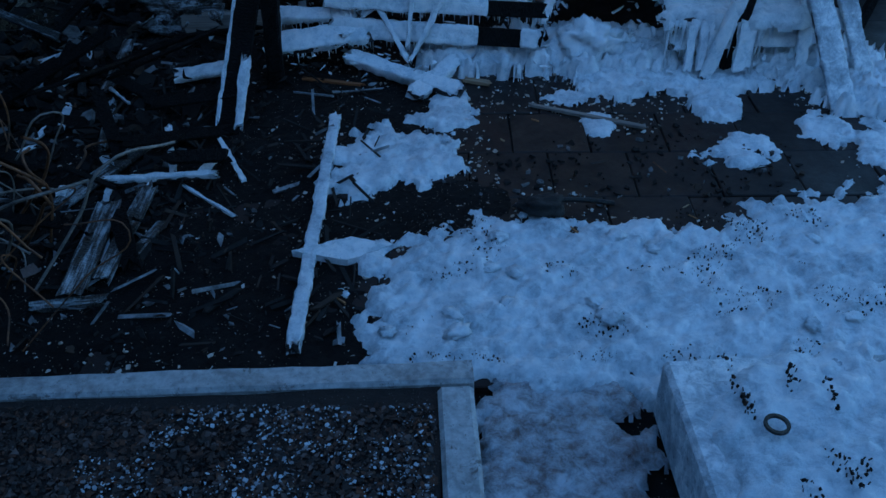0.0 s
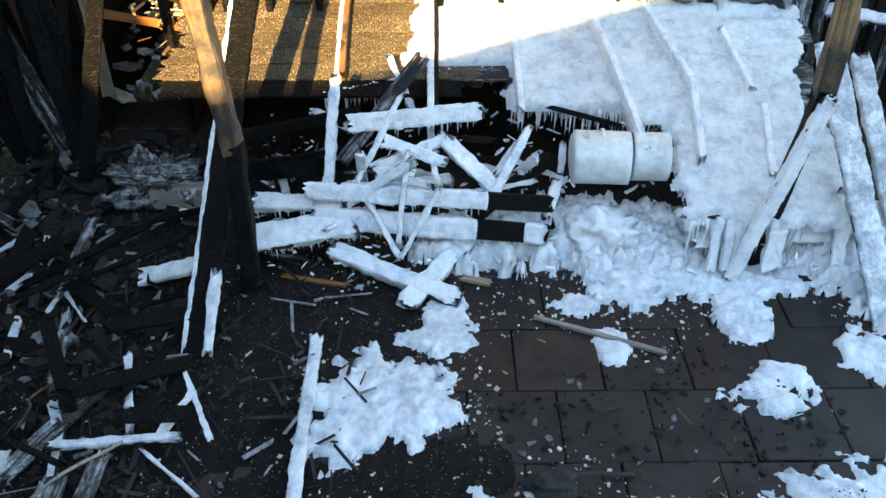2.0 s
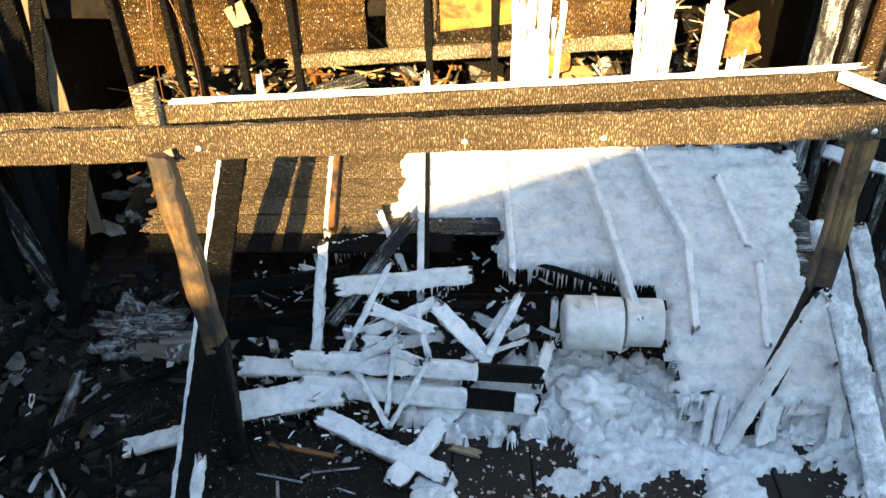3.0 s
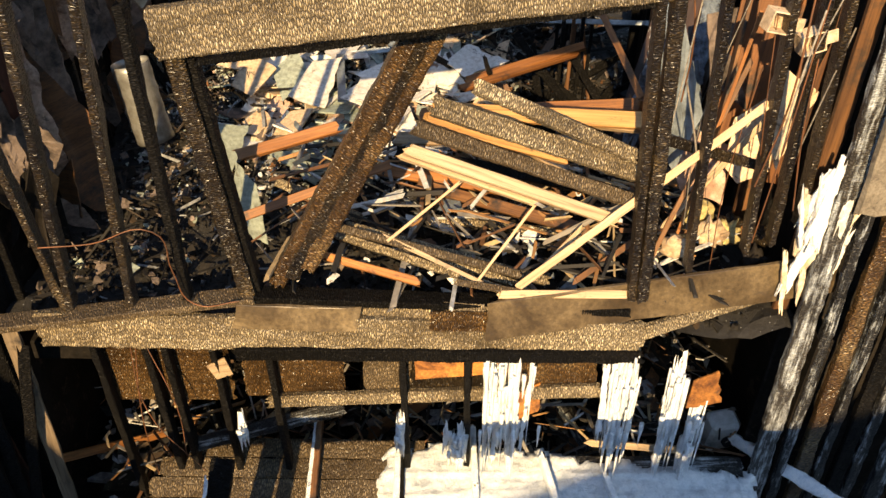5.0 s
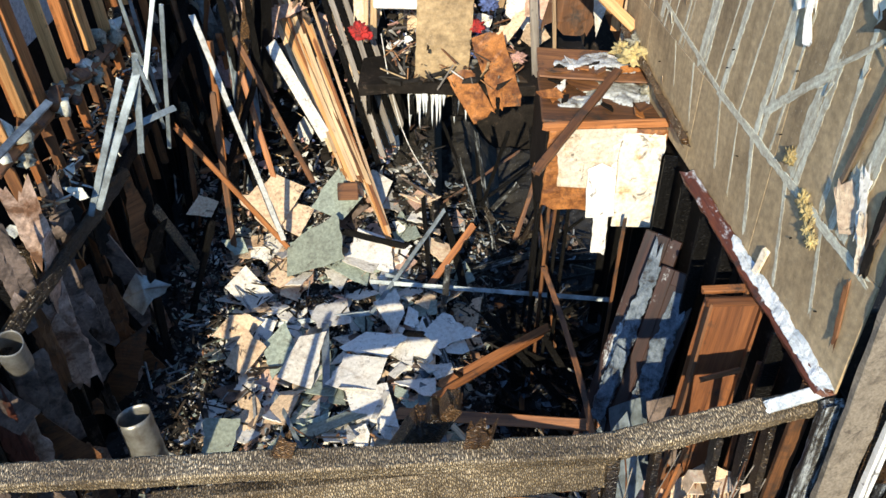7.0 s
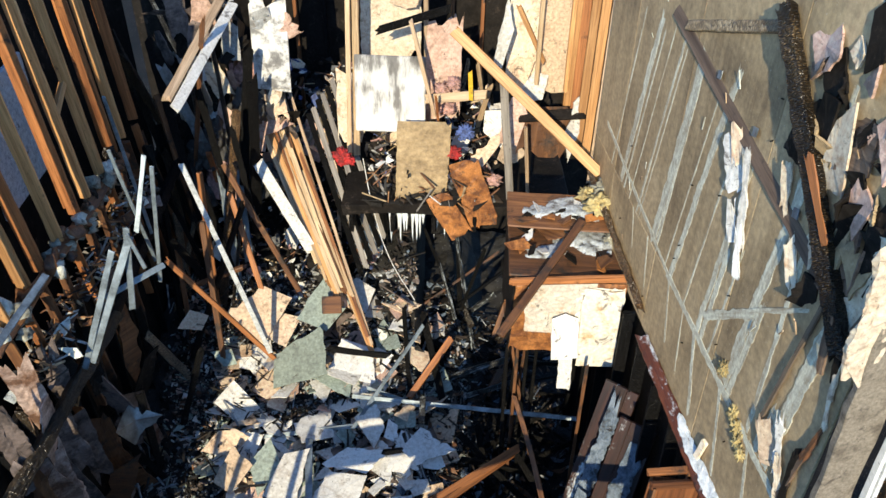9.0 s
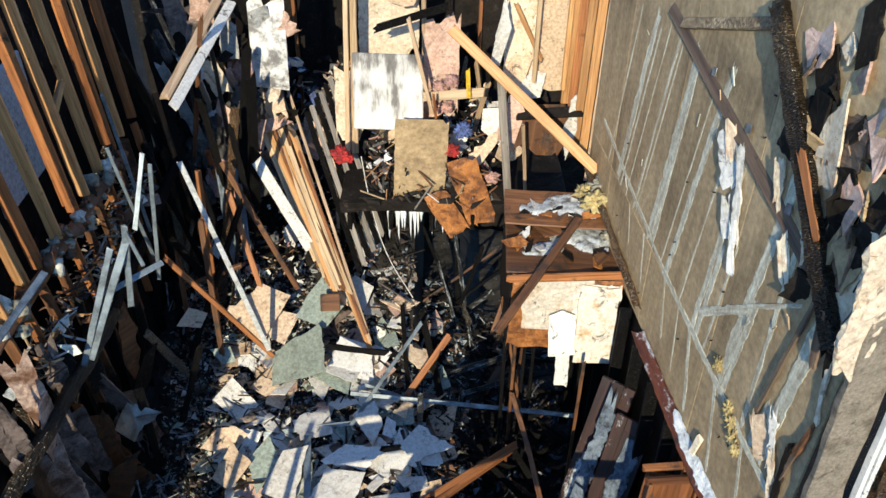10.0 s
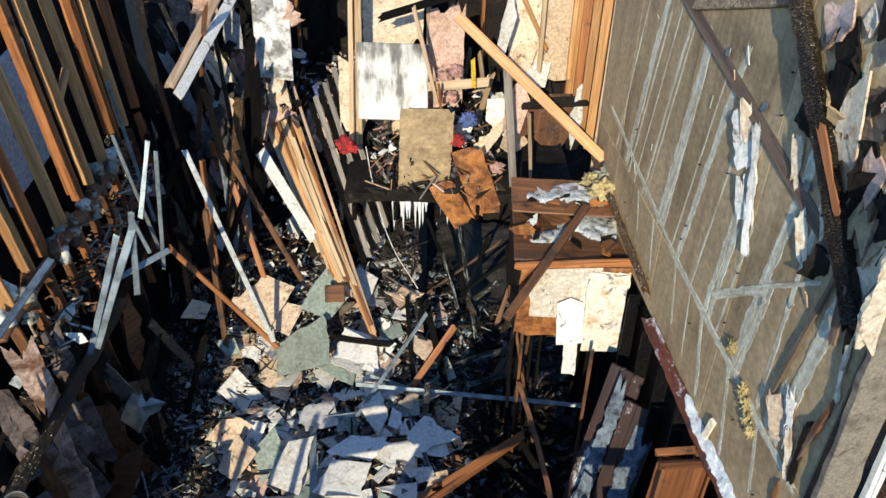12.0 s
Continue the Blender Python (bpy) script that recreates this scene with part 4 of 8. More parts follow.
board("plate_frost", on_right(0.1, 4.99, 0.03), on_right(1.3, 5.015, 0.03), 0.07, 0.02, SNOW, (-0.6, 0, 1), parent=right, wear=0.02, jag=0.1, fine=0.02, across=5)
board("wall_plate", on_right(2.35, 5.18, 0.05), on_right(4.15, 5.36, 0.05), 0.06, 0.05, CHAR_BROWN, (-0.6, 0, 1), parent=right, wear=0.016, jag=0.05, fine=0.05)
for u0, u1 in ((0.0, 1.4), (1.41, 2.8), (2.81, 4.26)):
    right_panel(u0, u1, 2.1, 4.9, SOOT_DARK, -0.1)
for k in range(10):
    board("stud", on_right(0.15 + 0.41 * k, 2.1, 0.03), on_right(0.15 + 0.41 * k, 4.9, 0.03), 0.04, 0.1, (WOOD_BROWN, CHAR_BLACK, WOOD_BROWN, CHAR_BLACK)[k] if k < 4 else CHAR_BLACK, (-1, 0, 0), parent=right)

# far right studs, sunlit
right_far = holder("wall_right_far", (2.1, 12, 5), "sunlit pine studs and torn tan drywall of the far right wall", "wall", "", "structure")
for k in range(6):
    y = 11.5 + 0.36 * k
    board("stud", (2.17 - 0.02 * k, y, 5.05 + 0.03 * k), (2.2 - 0.02 * k, y, 7.6), 0.09, 0.042, (WOOD_CLEAN, WOOD_AMBER, WOOD_AMBER, WOOD_ORANGE, WOOD_AMBER, WOOD_AMBER)[k], (-0.25, -1, 0), parent=right_far, jag=0.01)
slab("backing", (2.28, 12.3, 4.8), (0.03, 2.3, 2.9), WOOD_BROWN, parent=right_far)

# neighbour's front beyond the right party wall
near_right = holder("wall_front_right", (3.2, 7.1, 0), "ice-crusted open framing of the adjoining front wall", "wall", "", "structure")
# dark rimed char on most studs puts the shade down here into the colour
for k, (x, mat, w) in enumerate(((2.52, RIME_WOOD, 0.13), (2.68, CHAR_RIME, 0.07), (2.83, CHAR_BROWN, 0.1), (2.96, CHAR_RIME, 0.06), (3.1, CHAR_BLACK, 0.1), (3.22, CHAR_RIME, 0.07), (3.42, CHAR_RIME, 0.12), (3.62, CHAR_BROWN, 0.12), (3.8, RIME_WOOD, 0.12))):
    board("stud", (x + 0.04, 6.95 + 0.02 * (k % 2), 0.0), (x + 0.02, 7.1, 4.9), w, 0.06, mat, (0, -1, 0), parent=near_right, wear=0.012, fine=0.05)
slab("backing", (3.3, 7.3, 0), (1.5, 0.04, 5.4), SOOT_DARK, parent=near_right)
board("corner_board", (2.69, 6.98, 3.2), (2.52, 6.98, 7.6), 0.2, 0.05, CONCRETE, (0.15, -1, 0), parent=near_right, wear=0.012, jag=0.03)
board("bare_plaster", (2.42, 6.95, 7.02), (2.4, 6.95, 7.62), 0.15, 0.02, DRYWALL_CREAM, (0.05, -1, 0.1), parent=near_right, jag=0.12, wear=0.02, fine=0.02, across=8)
board("corner_board", (2.82, 6.94, 3.4), (2.66, 6.94, 7.6), 0.025, 0.04, PAINT_WHITE, (0.15, -1, 0), parent=near_right, wear=0.006, jag=0.03)
board("corner_board", (2.86, 6.95, 3.4), (2.7, 6.95, 7.6), 0.025, 0.04, PAINT_WHITE, (0.15, -1, 0), parent=near_right, wear=0.006, jag=0.03)
board("corner_board", (2.98, 7.0, 4.4), (2.84, 7.0, 7.6), 0.14, 0.05, CHAR_BROWN, (0.15, -1, 0), parent=near_right, wear=0.03, jag=0.05, fine=0.05)
# black slab that stands in for the shade of an open bay
slab("side_wall", (-3.0, 7.0, 0), (0.9, 0.08, 4.6), CHAR_BLACK, parent=lower)

# back of the house
back = holder("wall_back", (0, 14.8, 4), "burnt back wall of blackened boards and scorched studs", "wall", "", "structure")
slab("backing", (-0.2, 15.0, 1.5), (6.2, 0.1, 6.5), SOOT_DARK, parent=back)
for k in range(13):
    board("stud", (-2.4 + 0.4 * k, 14.9, 3.5), (-2.4 + 0.4 * k + 0.05 * math.sin(k), 14.88, 7.2), 0.045, 0.09, (WOOD_ORANGE, CHAR_BLACK, WOOD_BROWN)[k % 3], (0, -1, 0), parent=back)
upper_deck = holder("floor_upper", (0.7, 13.2, 4.4), "broken edge of the upper floor deck with charred joists", "floor", "", "structure")
slab("deck", (0.85, 13.4, 4.3), (2.5, 2.8, 0.12), SOOT_DARK, parent=upper_deck, wear=0.03)
for k in range(6):
    board("joist", (-0.3 + 0.45 * k, 11.95 + 0.05 * math.sin(k * 3), 4.2), (-0.3 + 0.45 * k, 14.7, 4.2), 0.045, 0.2, CHAR_BLACK, (0, 0, 1), parent=upper_deck)

# ---- patio ----
pavement = holder("pavement", (0, 4.5, 0), "sooty dark slate pavers with open joints in front of the house", "paving", "", "structure")
PAVERS = [slab_mesh("paver", (0.457, 0.457, 0.05), 0.006, 0.004, k, 0.15) for k in range(4)]
for me in PAVERS:
    me.materials.append(SLATE)
rng = random.Random(4)
for i in range(-7, 9):
    for j in range(11):
        ob = new("paver", rng.choice(PAVERS))
        ob.parent = pavement
        ob.matrix_parent_inverse = Matrix.Translation(-pavement.location)
        ob.matrix_basis = pose(0.86 - 0.23 + 0.463 * i + (0.2 if j % 2 else 0.0), 2.64 + 0.463 * j, -0.046 + rng.uniform(-1, 1) * 0.004, rng.uniform(-1, 1) * 0.5, rng.uniform(-1, 1) * 0.5, rng.choice((0, 90, 180, 270)) + rng.uniform(-1, 1) * 0.5)

# planter kerb of painted timbers, and the soil it holds
kerb = holder("planter_kerb", (-0.9, 2.3, 0), "low pale painted timber kerb around a planting bed", "kerb", "", "structure")
board("kerb_timber", (-3.2, 2.24, 0.06), (0.1, 2.37, 0.06), 0.18, 0.13, PAINT_WORN, (0, -1, 0.06), parent=kerb, wear=0.008, jag=0.005)
board("kerb_timber", (0.03, 2.28, 0.06), (0.055, 1.74, 0.06), 0.18, 0.145, PAINT_WORN, (1, 0, 0), parent=kerb, wear=0.006, jag=0.004)
board("kerb_timber", (0.056, 1.73, 0.06), (0.09, -0.5, 0.06), 0.18, 0.14, PAINT_WORN, (1, 0, 0), parent=kerb, wear=0.006, jag=0.004)
bed = slab("planting_bed", (-2.03, 0.9, -0.01), (4.0, 2.9, 0.136), SOIL, label="planting bed of dark soil with frosted dead leaves", category="soil", kind="structure", wear=0.02, step=0.1)
rubble("leaf_litter", 14000, (-2.4, -0.05), (1.0, 2.2), lambda x, y: 0.138, LEAVES, (0.01, 0.036), 21, "frosted dead brown leaves covering the planting bed", (0.001, 0.004))

rubble("frosted_leaves", 7000, (-2.0, -0.05), (1.0, 2.2), lambda x, y: 0.142, FROST_LEAVES, (0.005, 0.02), 25, "leaves and grass tips white with frost on the bed", (0.001, 0.004),
       keep=lambda x, y: noise.noise(Vector((x * 4, y * 4, 1))) + 0.5 * (x + 0.7) > -0.05)
# concrete steps and side wall, right of the path
steps = holder("concrete_steps", (1.3, 1.8, 0), "snow-covered concrete landing beside the path", "steps", "", "structure")
slab("landing", (1.96, 1.36, 0), (2.2, 1.92, 0.3), ICE_GREY, parent=steps, bevel=0.02, wear=0.01, turn=(0, 0, 2))
slab("tread", (0.47, 1.45, -0.02), (0.78, 0.8, 0.05), ICE_GREY, parent=steps, bevel=0.01, wear=0.01)

# soot, grit and chips over the pavers
rubble("plaster_chips", 5200, (-2.3, 2.4), (2.5, 6.0), lambda x, y: 0.004, CHIPS, (0.004, 0.032), 11, "pale plaster chips strewn over the sooty pavers", (0.003, 0.01),
       keep=lambda x, y: noise.noise(Vector((x * 1.3, y * 1.3, 3))) + (0.4 if x < 0.3 else -0.05) > 0.0)
rubble("charred_grit", 5200, (-3.4, 2.6), (2.5, 6.9), lambda x, y: 0.004, RUBBLE_DARK, (0.01, 0.05), 12, "black charcoal crumbs and splinters on the patio", (0.004, 0.02),
       keep=lambda x, y: noise.noise(Vector((x * 1.1, y * 1.1, 9))) + (0.4 if x < -0.8 else -0.15) > 0.0)
rubble("charred_rubble", 900, (-3.6, -1.5), (3.2, 6.9), lambda x, y: 0.01 + 0.05 * max(0, -x - 1.8), RUBBLE_DARK, (0.03, 0.16), 13, "charred broken pieces heaped beside the patio", (0.01, 0.04))

patch("soot_crust", [(-1.9, 4.3, 1.5, 2.4), (-1.2, 3.0, 1.0, 0.7), (-0.9, 4.9, 0.9, 0.5), (-0.2, 3.7, 0.6, 0.3)], 0.014, SOOT_GROUND, "crust of black soot and wet ash over the pavers", "soot", seed=21, edge=0.8, kind="stuff", freq=2.6)
# snow
patch("snow_field", [(1.2, 2.9, 1.4, 0.56), (0.35, 3.1, 0.75, 0.5), (1.98, 3.15, 0.68, 0.6), (2.6, 3.3, 0.7, 0.6), (0.9, 3.28, 0.7, 0.26), (0.0, 2.75, 0.42, 0.32), (0.5, 2.5, 0.35, 0.14)], 0.055, SNOW, "broad field of crusted snow and ice with soot specks", "snow", seed=1, edge=0.6)
patch("landing_snow", [(1.7, 1.6, 0.72, 0.72), (2.3, 1.5, 0.9, 0.85), (1.35, 1.85, 0.44, 0.44), (1.3, 1.3, 0.4, 0.9)], 0.045, SNOW, "crusted snow lying on the concrete landing", "snow", base=0.295, seed=8, edge=0.25)
patch("path_ice", [(0.42, 2.1, 0.36, 0.36), (0.42, 1.6, 0.36, 0.5)], 0.02, FROST_PATH, "grey dirty ice on the path", "ice", base=0.02, seed=9)
patch("snow_patch", [(-0.3, 4.2, 0.4, 0.33), (-0.48, 3.95, 0.22, 0.2)], 0.050, SNOW, "ragged patch of old snow on pavers", "snow", seed=2)
patch("snow_patch", [(0.05, 4.78, 0.16, 0.24), (-0.03, 4.62, 0.2, 0.12)], 0.043, SNOW, "ragged strip of old snow on pavers", "snow", seed=3)
patch("snow_patch", [(1.1, 5.1, 0.2, 0.26), (1.55, 5.15, 0.5, 0.2), (1.9, 5.15, 0.28, 0.2), (1.72, 4.85, 0.17, 0.3)], 0.065, SNOW, "lumpy bank of snow below the icy wreckage", "snow", seed=4)
patch("snow_patch", [(1.72, 4.2, 0.25, 0.13), (1.8, 4.33, 0.16, 0.13)], 0.029, SNOW, "small ragged patch of snow", "snow", seed=5)
patch("snow_patch", [(0.93, 4.58, 0.12, 0.14), (0.78, 4.92, 0.15, 0.1)], 0.029, SNOW, "small clump of snow on pavers", "snow", seed=6)
patch("snow_patch", [(2.35, 4.5, 0.18, 0.2), (2.6, 4.2, 0.2, 0.35)], 0.036, SNOW, "snow drifted beside fallen boards", "snow", seed=7)
patch("ice_apron", [(0.9, 5.55, 0.55, 0.38), (1.35, 5.5, 0.45, 0.33), (0.3, 5.5, 0.5, 0.3)], 0.16, ICE, "frozen spill of white ice over fallen timbers", "ice", seed=10, lumps=0.35)
ridge = lump("ice_mound", (1.0, 5.42, 0.1), (0.4, 0.32, 0.26), ICE, "rounded mound of white ice", "ice", level=4, rough=0.55, freq=2.4)

# boards lying on the patio
F = dict(group="boards on the patio")
frosted("snowy_plank", (-0.68, 4.63, 0.04), (-0.67, 2.59, 0.04), 0.06, 0.03, "long narrow plank under lumpy snow on the pavers", mat=SNOW, **F)
frosted("frosted_lath", (-1.86, 3.84, 0.1), (-1.26, 3.89, 0.1), 0.035, 0.02, "pale frosted lath lying across charred boards", mat=SNOW, **F)
frosted("frosted_lath", (-1.69, 4.5, 0.04), (-1.52, 3.95, 0.06), 0.03, 0.02, "short frosted lath on black rubble", mat=SNOW, **F)
for a, b, w, lab in (((-1.78, 3.65, 0.08), (-1.74, 2.95, 0.08), 0.12, "rimed charred board on black rubble"), ((-1.6, 3.78, 0.1), (-1.64, 3.05, 0.06), 0.08, "rimed charred board on black rubble"),
                     ((-2.05, 3.7, 0.06), (-1.72, 4.28, 0.1), 0.09, "black charred board flecked with rime"), ((-2.14, 4.85, 0.04), (-2.02, 4.28, 0.05), 0.06, "frosted charred strip on the ground"),
                     ((-2.28, 5.75, 0.06), (-2.22, 5.0, 0.05), 0.07, "frosted charred strip on the ground"), ((-1.5, 3.5, 0.03), (-1.58, 3.2, 0.03), 0.05, "small rimed splinter of board"),
                     ((-1.9, 2.9, 0.03), (-1.6, 2.95, 0.03), 0.06, "small rimed splinter of board")):
    board("rimed_board", a, b, w, 0.028, RIME_WOOD, (0.1, -0.2, 1), lab, "board", "boards on the patio", jag=0.06, wear=0.006)
board("snowy_stick", (0.55, 4.8, 0.025), (1.22, 4.5, 0.03), 0.03, 0.02, WOOD_GREY, (0, 0, 1), "thin grey stick on the pavers", "stick", jag=0.02)
board("pine_offcut", (0.13, 5.17, 0.02), (0.3, 5.11, 0.02), 0.05, 0.025, WOOD_PALE, (0, 0, 1), "small bare pine offcut on the pavers", "board", jag=0.02)
board("pine_splinter", (-0.95, 5.2, 0.02), (-0.55, 5.1, 0.02), 0.03, 0.02, WOOD_ORANGE, (0, 0, 1), "orange pine splinter under iced timbers", "board", jag=0.03)
lump("rubber_scrap", (0.5, 3.63, 0.04), (0.26, 0.14, 0.1), RUBBER, "melted black rubber scrap in the snow", "scrap", rough=0.5)
wire("rubber_hose", [(0.5, 3.64, 0.09), (0.7, 3.68, 0.07), (0.9, 3.7, 0.03)], 0.014, RUBBER, "short black rubber hose", "hose")
scrap("snow_slab", (-0.5, 3.3, 0.04), (0.4, 0.16, 0.05), ICE, (3, 4, 20), "thin grey ice slab at the edge of the snow", "ice", thick=0.04)
rng = random.Random(31)
for k in range(16):
    x, y = rng.uniform(-0.3, 2.6), rng.uniform(2.6, 3.45)
    s = rng.uniform(0.05, 0.12)
    lump("snow_lump", (x, y, 0.05), (s, s * rng.uniform(0.6, 1), s * 0.32), SNOW, "rounded lump of frozen snow", "snow", rng.uniform(0, 180), level=3, rough=0.6, freq=2.5, group="lumps on the snow field")

rubble("landing_dirt", 700, (0.95, 1.4), (1.6, 2.25), lambda x, y: 0.35, RUBBLE_DARK, (0.004, 0.018), 23, "dark soil crumbs on the landing's snow", (0.006, 0.02),
       keep=lambda x, y: noise.noise(Vector((x * 9, y * 5, 2))) > 0.3)
rubble("snow_dirt", 5000, (-0.2, 2.4), (2.5, 3.6), lambda x, y: 0.055, RUBBLE_DARK, (0.002, 0.012), 24, "soot crumbs and charred bits on the snow field", (0.004, 0.015),
       keep=lambda x, y: noise.noise(Vector((x * 3.5, y * 5, 7))) > 0.18)
# iron ring and hole in the landing snow
ring = link("iron_ring", tube_mesh("iron_ring", 0.012, 0.045, 0.012, 16), RUBBER)
ring.location = (1.13, 1.9, 0.36)
tagged(ring, "small dark iron ring frozen in snow", "ring")

# brush, vines and splinters at the left of the patio
rng = random.Random(77)
for k in range(26):
    a = Vector((rng.uniform(-2.6, -1.85), rng.uniform(2.4, 4.3), 0.02))
    b = a + Vector((rng.uniform(-0.4, 0.5), rng.uniform(-0.35, 0.35), rng.uniform(0.1, 0.6)))
    c = b + Vector((rng.uniform(-0.3, 0.4), rng.uniform(-0.3, 0.3), rng.uniform(-0.3, 0.2)))
    wire("dry_vine", [a, (a + b) / 2 + Vector((0.05, 0.05, 0.05)), b, c], rng.uniform(0.003, 0.009), WOOD_BROWN if k % 3 else WOOD_GREY, "dry brown vine stem in rubble", "vine")
for k in range(34):
    a = Vector((rng.uniform(-2.9, -1.5), rng.uniform(3.4, 6.6), rng.uniform(0.02, 0.2)))
    d = Vector((rng.gauss(0.1, 0.5), rng.gauss(0.4, 0.5), rng.gauss(0.05, 0.18)))
    d = d.normalized() * rng.uniform(0.25, 0.9)
    b = a + d
    b.z = max(b.z, 0.03)
    board("charred_splinter", a, b, rng.uniform(0.03, 0.1), rng.uniform(0.012, 0.03), CHAR_RIME if k % 11 == 0 else CHAR_BLACK, (rng.uniform(-0.4, 0.4), rng.uniform(-0.5, 0), 1), "black charred splinter in the rubble heap", "board", "charred splinters", jag=0.06)
for k, (x0, y0, x1, y1, z1) in enumerate(((-2.6, 6.5, -2.75, 6.7, 2.2), (-2.49, 6.2, -2.05, 6.2, 1.43), (-2.9, 6.5, -3.0, 6.7, 2.6))):
    board("charred_post", (x0, y0, 0), (x1, y1, z1), 0.1, 0.06, CHAR_BLACK, (0.3, -1, 0), "black charred board standing against the wall", "board", "standing charred boards", jag=0.08, wear=0.01)
board("grey_board", (-2.43, 6.86, 0.4), (-2.41, 6.9, 2.35), 0.09, 0.03, WOOD_WEATHERED, (0.3, -1, 0), "weathered grey board hanging against the charred wall", "board", jag=0.04, wear=0.01)
board("reddish_panel", (-2.75, 6.85, 0.75), (-2.9, 6.95, 1.5), 0.3, 0.02, WOOD_RED, (0, -1, 0), "browned wooden panel against the wall", "panel", jag=0.03)
lump("rubble_sack", (-1.95, 6.1, 0.0), (0.5, 0.36, 0.36), RIME_WOOD, "crumpled frosted sack beside the wall", "sack", level=4, rough=0.9, freq=2.8)
board("cinder_block", (-1.9, 5.95, 0.1), (-1.15, 5.98, 0.1), 0.16, 0.16, WOOD_GREY, (0, -1, 0.3), "sooty grey block under charred boards", "block", wear=0.008)

for k in range(22):
    a = Vector((rng.uniform(-2.7, -1.25), rng.uniform(3.3, 6.1), 0.05))
    b = a + Vector((rng.gauss(0.05, 0.12), rng.uniform(0.12, 0.5) * rng.choice((1, -1)), rng.uniform(-0.02, 0.06)))
    board("frost_streak", a, b, rng.uniform(0.015, 0.05), 0.016, SNOW, (0.2, -0.2, 1), "thin streak of frost along a charred board", "frost", "frost streaks on charred boards", jag=0.04, wear=0.008, fine=0.02, across=3)
splinters("charred_splinter_litter", 900, (-3.2, -0.4), (2.6, 6.8), lambda x, y: 0.01, DARK_BITS, (0.03, 0.3), 211, "black charred splinters and rimed twigs on the patio", lift=(0.0, 0.05))
splinters("pale_twig_litter", 60, (-2.4, 2.2), (2.7, 5.4), lambda x, y: 0.012, SPLINTERS, (0.02, 0.14), 212, "small pale splinters on the pavers", tilt=4, lift=(0, 0.01), width=(0.004, 0.012))

# ---- porch wreck ----
porch = holder("porch_beam", (0, 5.3, 2.0), "charred double porch beam spanning two posts", "beam")
board("front_ply", (-1.98, 5.28, 2.03), (2.9, 5.3, 2.15), 0.165, 0.045, CHAR_TAN, (0, -1, 0.08), parent=porch, wear=0.008, jag=0.04, ripple=0.0026, cell=0.015)
board("rear_ply", (-1.2, 5.42, 2.11), (2.05, 5.44, 2.25), 0.12, 0.045, CHAR_TAN, (0, -1, 0.08), parent=porch, wear=0.008, jag=0.03, ripple=0.0026, cell=0.015)
board("rear_ply", (-2.1, 5.42, 2.08), (-1.3, 5.42, 2.11), 0.08, 0.045, CHAR_TAN, (0, -1, 0.08), parent=porch, wear=0.008, jag=0.03, ripple=0.0026, cell=0.015)
# thin black board over the lower half of the rear ply
board("burnt_strip", (-1.18, 5.392, 2.065), (2.04, 5.412, 2.2), 0.055, 0.012, CHAR_BLACK, (0, -1, 0.08), parent=porch, wear=0.006, jag=0.06)
board("rime_strip", (-1.15, 5.44, 2.18), (2.0, 5.46, 2.32), 0.04, 0.012, ICE, (0, 0, 1), parent=porch, wear=0.006, jag=0.05, fine=0.03)
board("post_stub", (-1.25, 5.37, 1.95), (-1.25, 5.37, 2.3), 0.1, 0.09, CHAR, (0, -1, 0), parent=porch, wear=0.01)
for x in (-1.02, 0.2, 0.83, 2.05):
    b = part("bolt_head", icicle_bm([((0, 0, 0), 0.012, 0.016)]), PAINT_WHITE, porch)
    b.matrix_basis = pose(x, 5.25 - 5.3, 2.06 + 0.02 * x - 2.0, -90, 0, 0)
board("iced_splint", (1.9, 5.4, 2.3), (2.16, 5.22, 2.26), 0.06, 0.03, PAINT_WHITE, (0, -0.3, 1), "short white board lying over the porch beam", "board", jag=0.02)

post_left = holder("porch_post", (-1.1, 5.05, 0), "round wooden porch post, charred black below and bare above", "post", "porch posts")
board("shaft", (-1.12, 5.1, 0), (-1.06, 5.0, 1.05), 0.105, 0.1, CHAR_BLACK, (0, -1, 0), parent=post_left, wear=0.015, fine=0.05)
board("shaft_top", (-1.06, 5.0, 1.04), (-1.17, 5.16, 2.05), 0.105, 0.1, WOOD_POST, (0, -1, 0), parent=post_left, wear=0.012, fine=0.05)
post_right = holder("porch_post", (1.95, 5.25, 0), "square wooden porch post, charred below and bare above", "post", "porch posts")
board("shaft", (1.9, 5.25, 0), (2.03, 5.24, 1.2), 0.09, 0.09, CHAR_BLACK, (0, -1, 0), parent=post_right, wear=0.012)
board("shaft_top", (2.03, 5.24, 1.19), (2.06, 5.34, 2.1), 0.11, 0.09, WOOD_POST, (0, -1, 0), parent=post_right, wear=0.01)
frosted("iced_brace", (1.72, 5.1, 0.05), (2.04, 5.18, 1.2), 0.07, 0.04, "ice-coated brace leaning on the porch post", (0, -1, 0.1))
board("leaning_plank", (-1.33, 4.52, 0.0), (-1.08, 6.4, 1.72), 0.14, 0.045, CHAR_BLACK, (0, -0.7, 0.7), "wide charred plank leaning back against the wreck", "board", wear=0.008, ripple=0.002, cell=0.024)
board("rime_edge", (-1.4, 4.56, 0.06), (-1.17, 6.3, 1.66), 0.02, 0.02, SNOW, (0, -0.7, 0.7), "thin line of rime along the leaning plank's edge", "frost", jag=0.05, wear=0.01, fine=0.02, across=3)
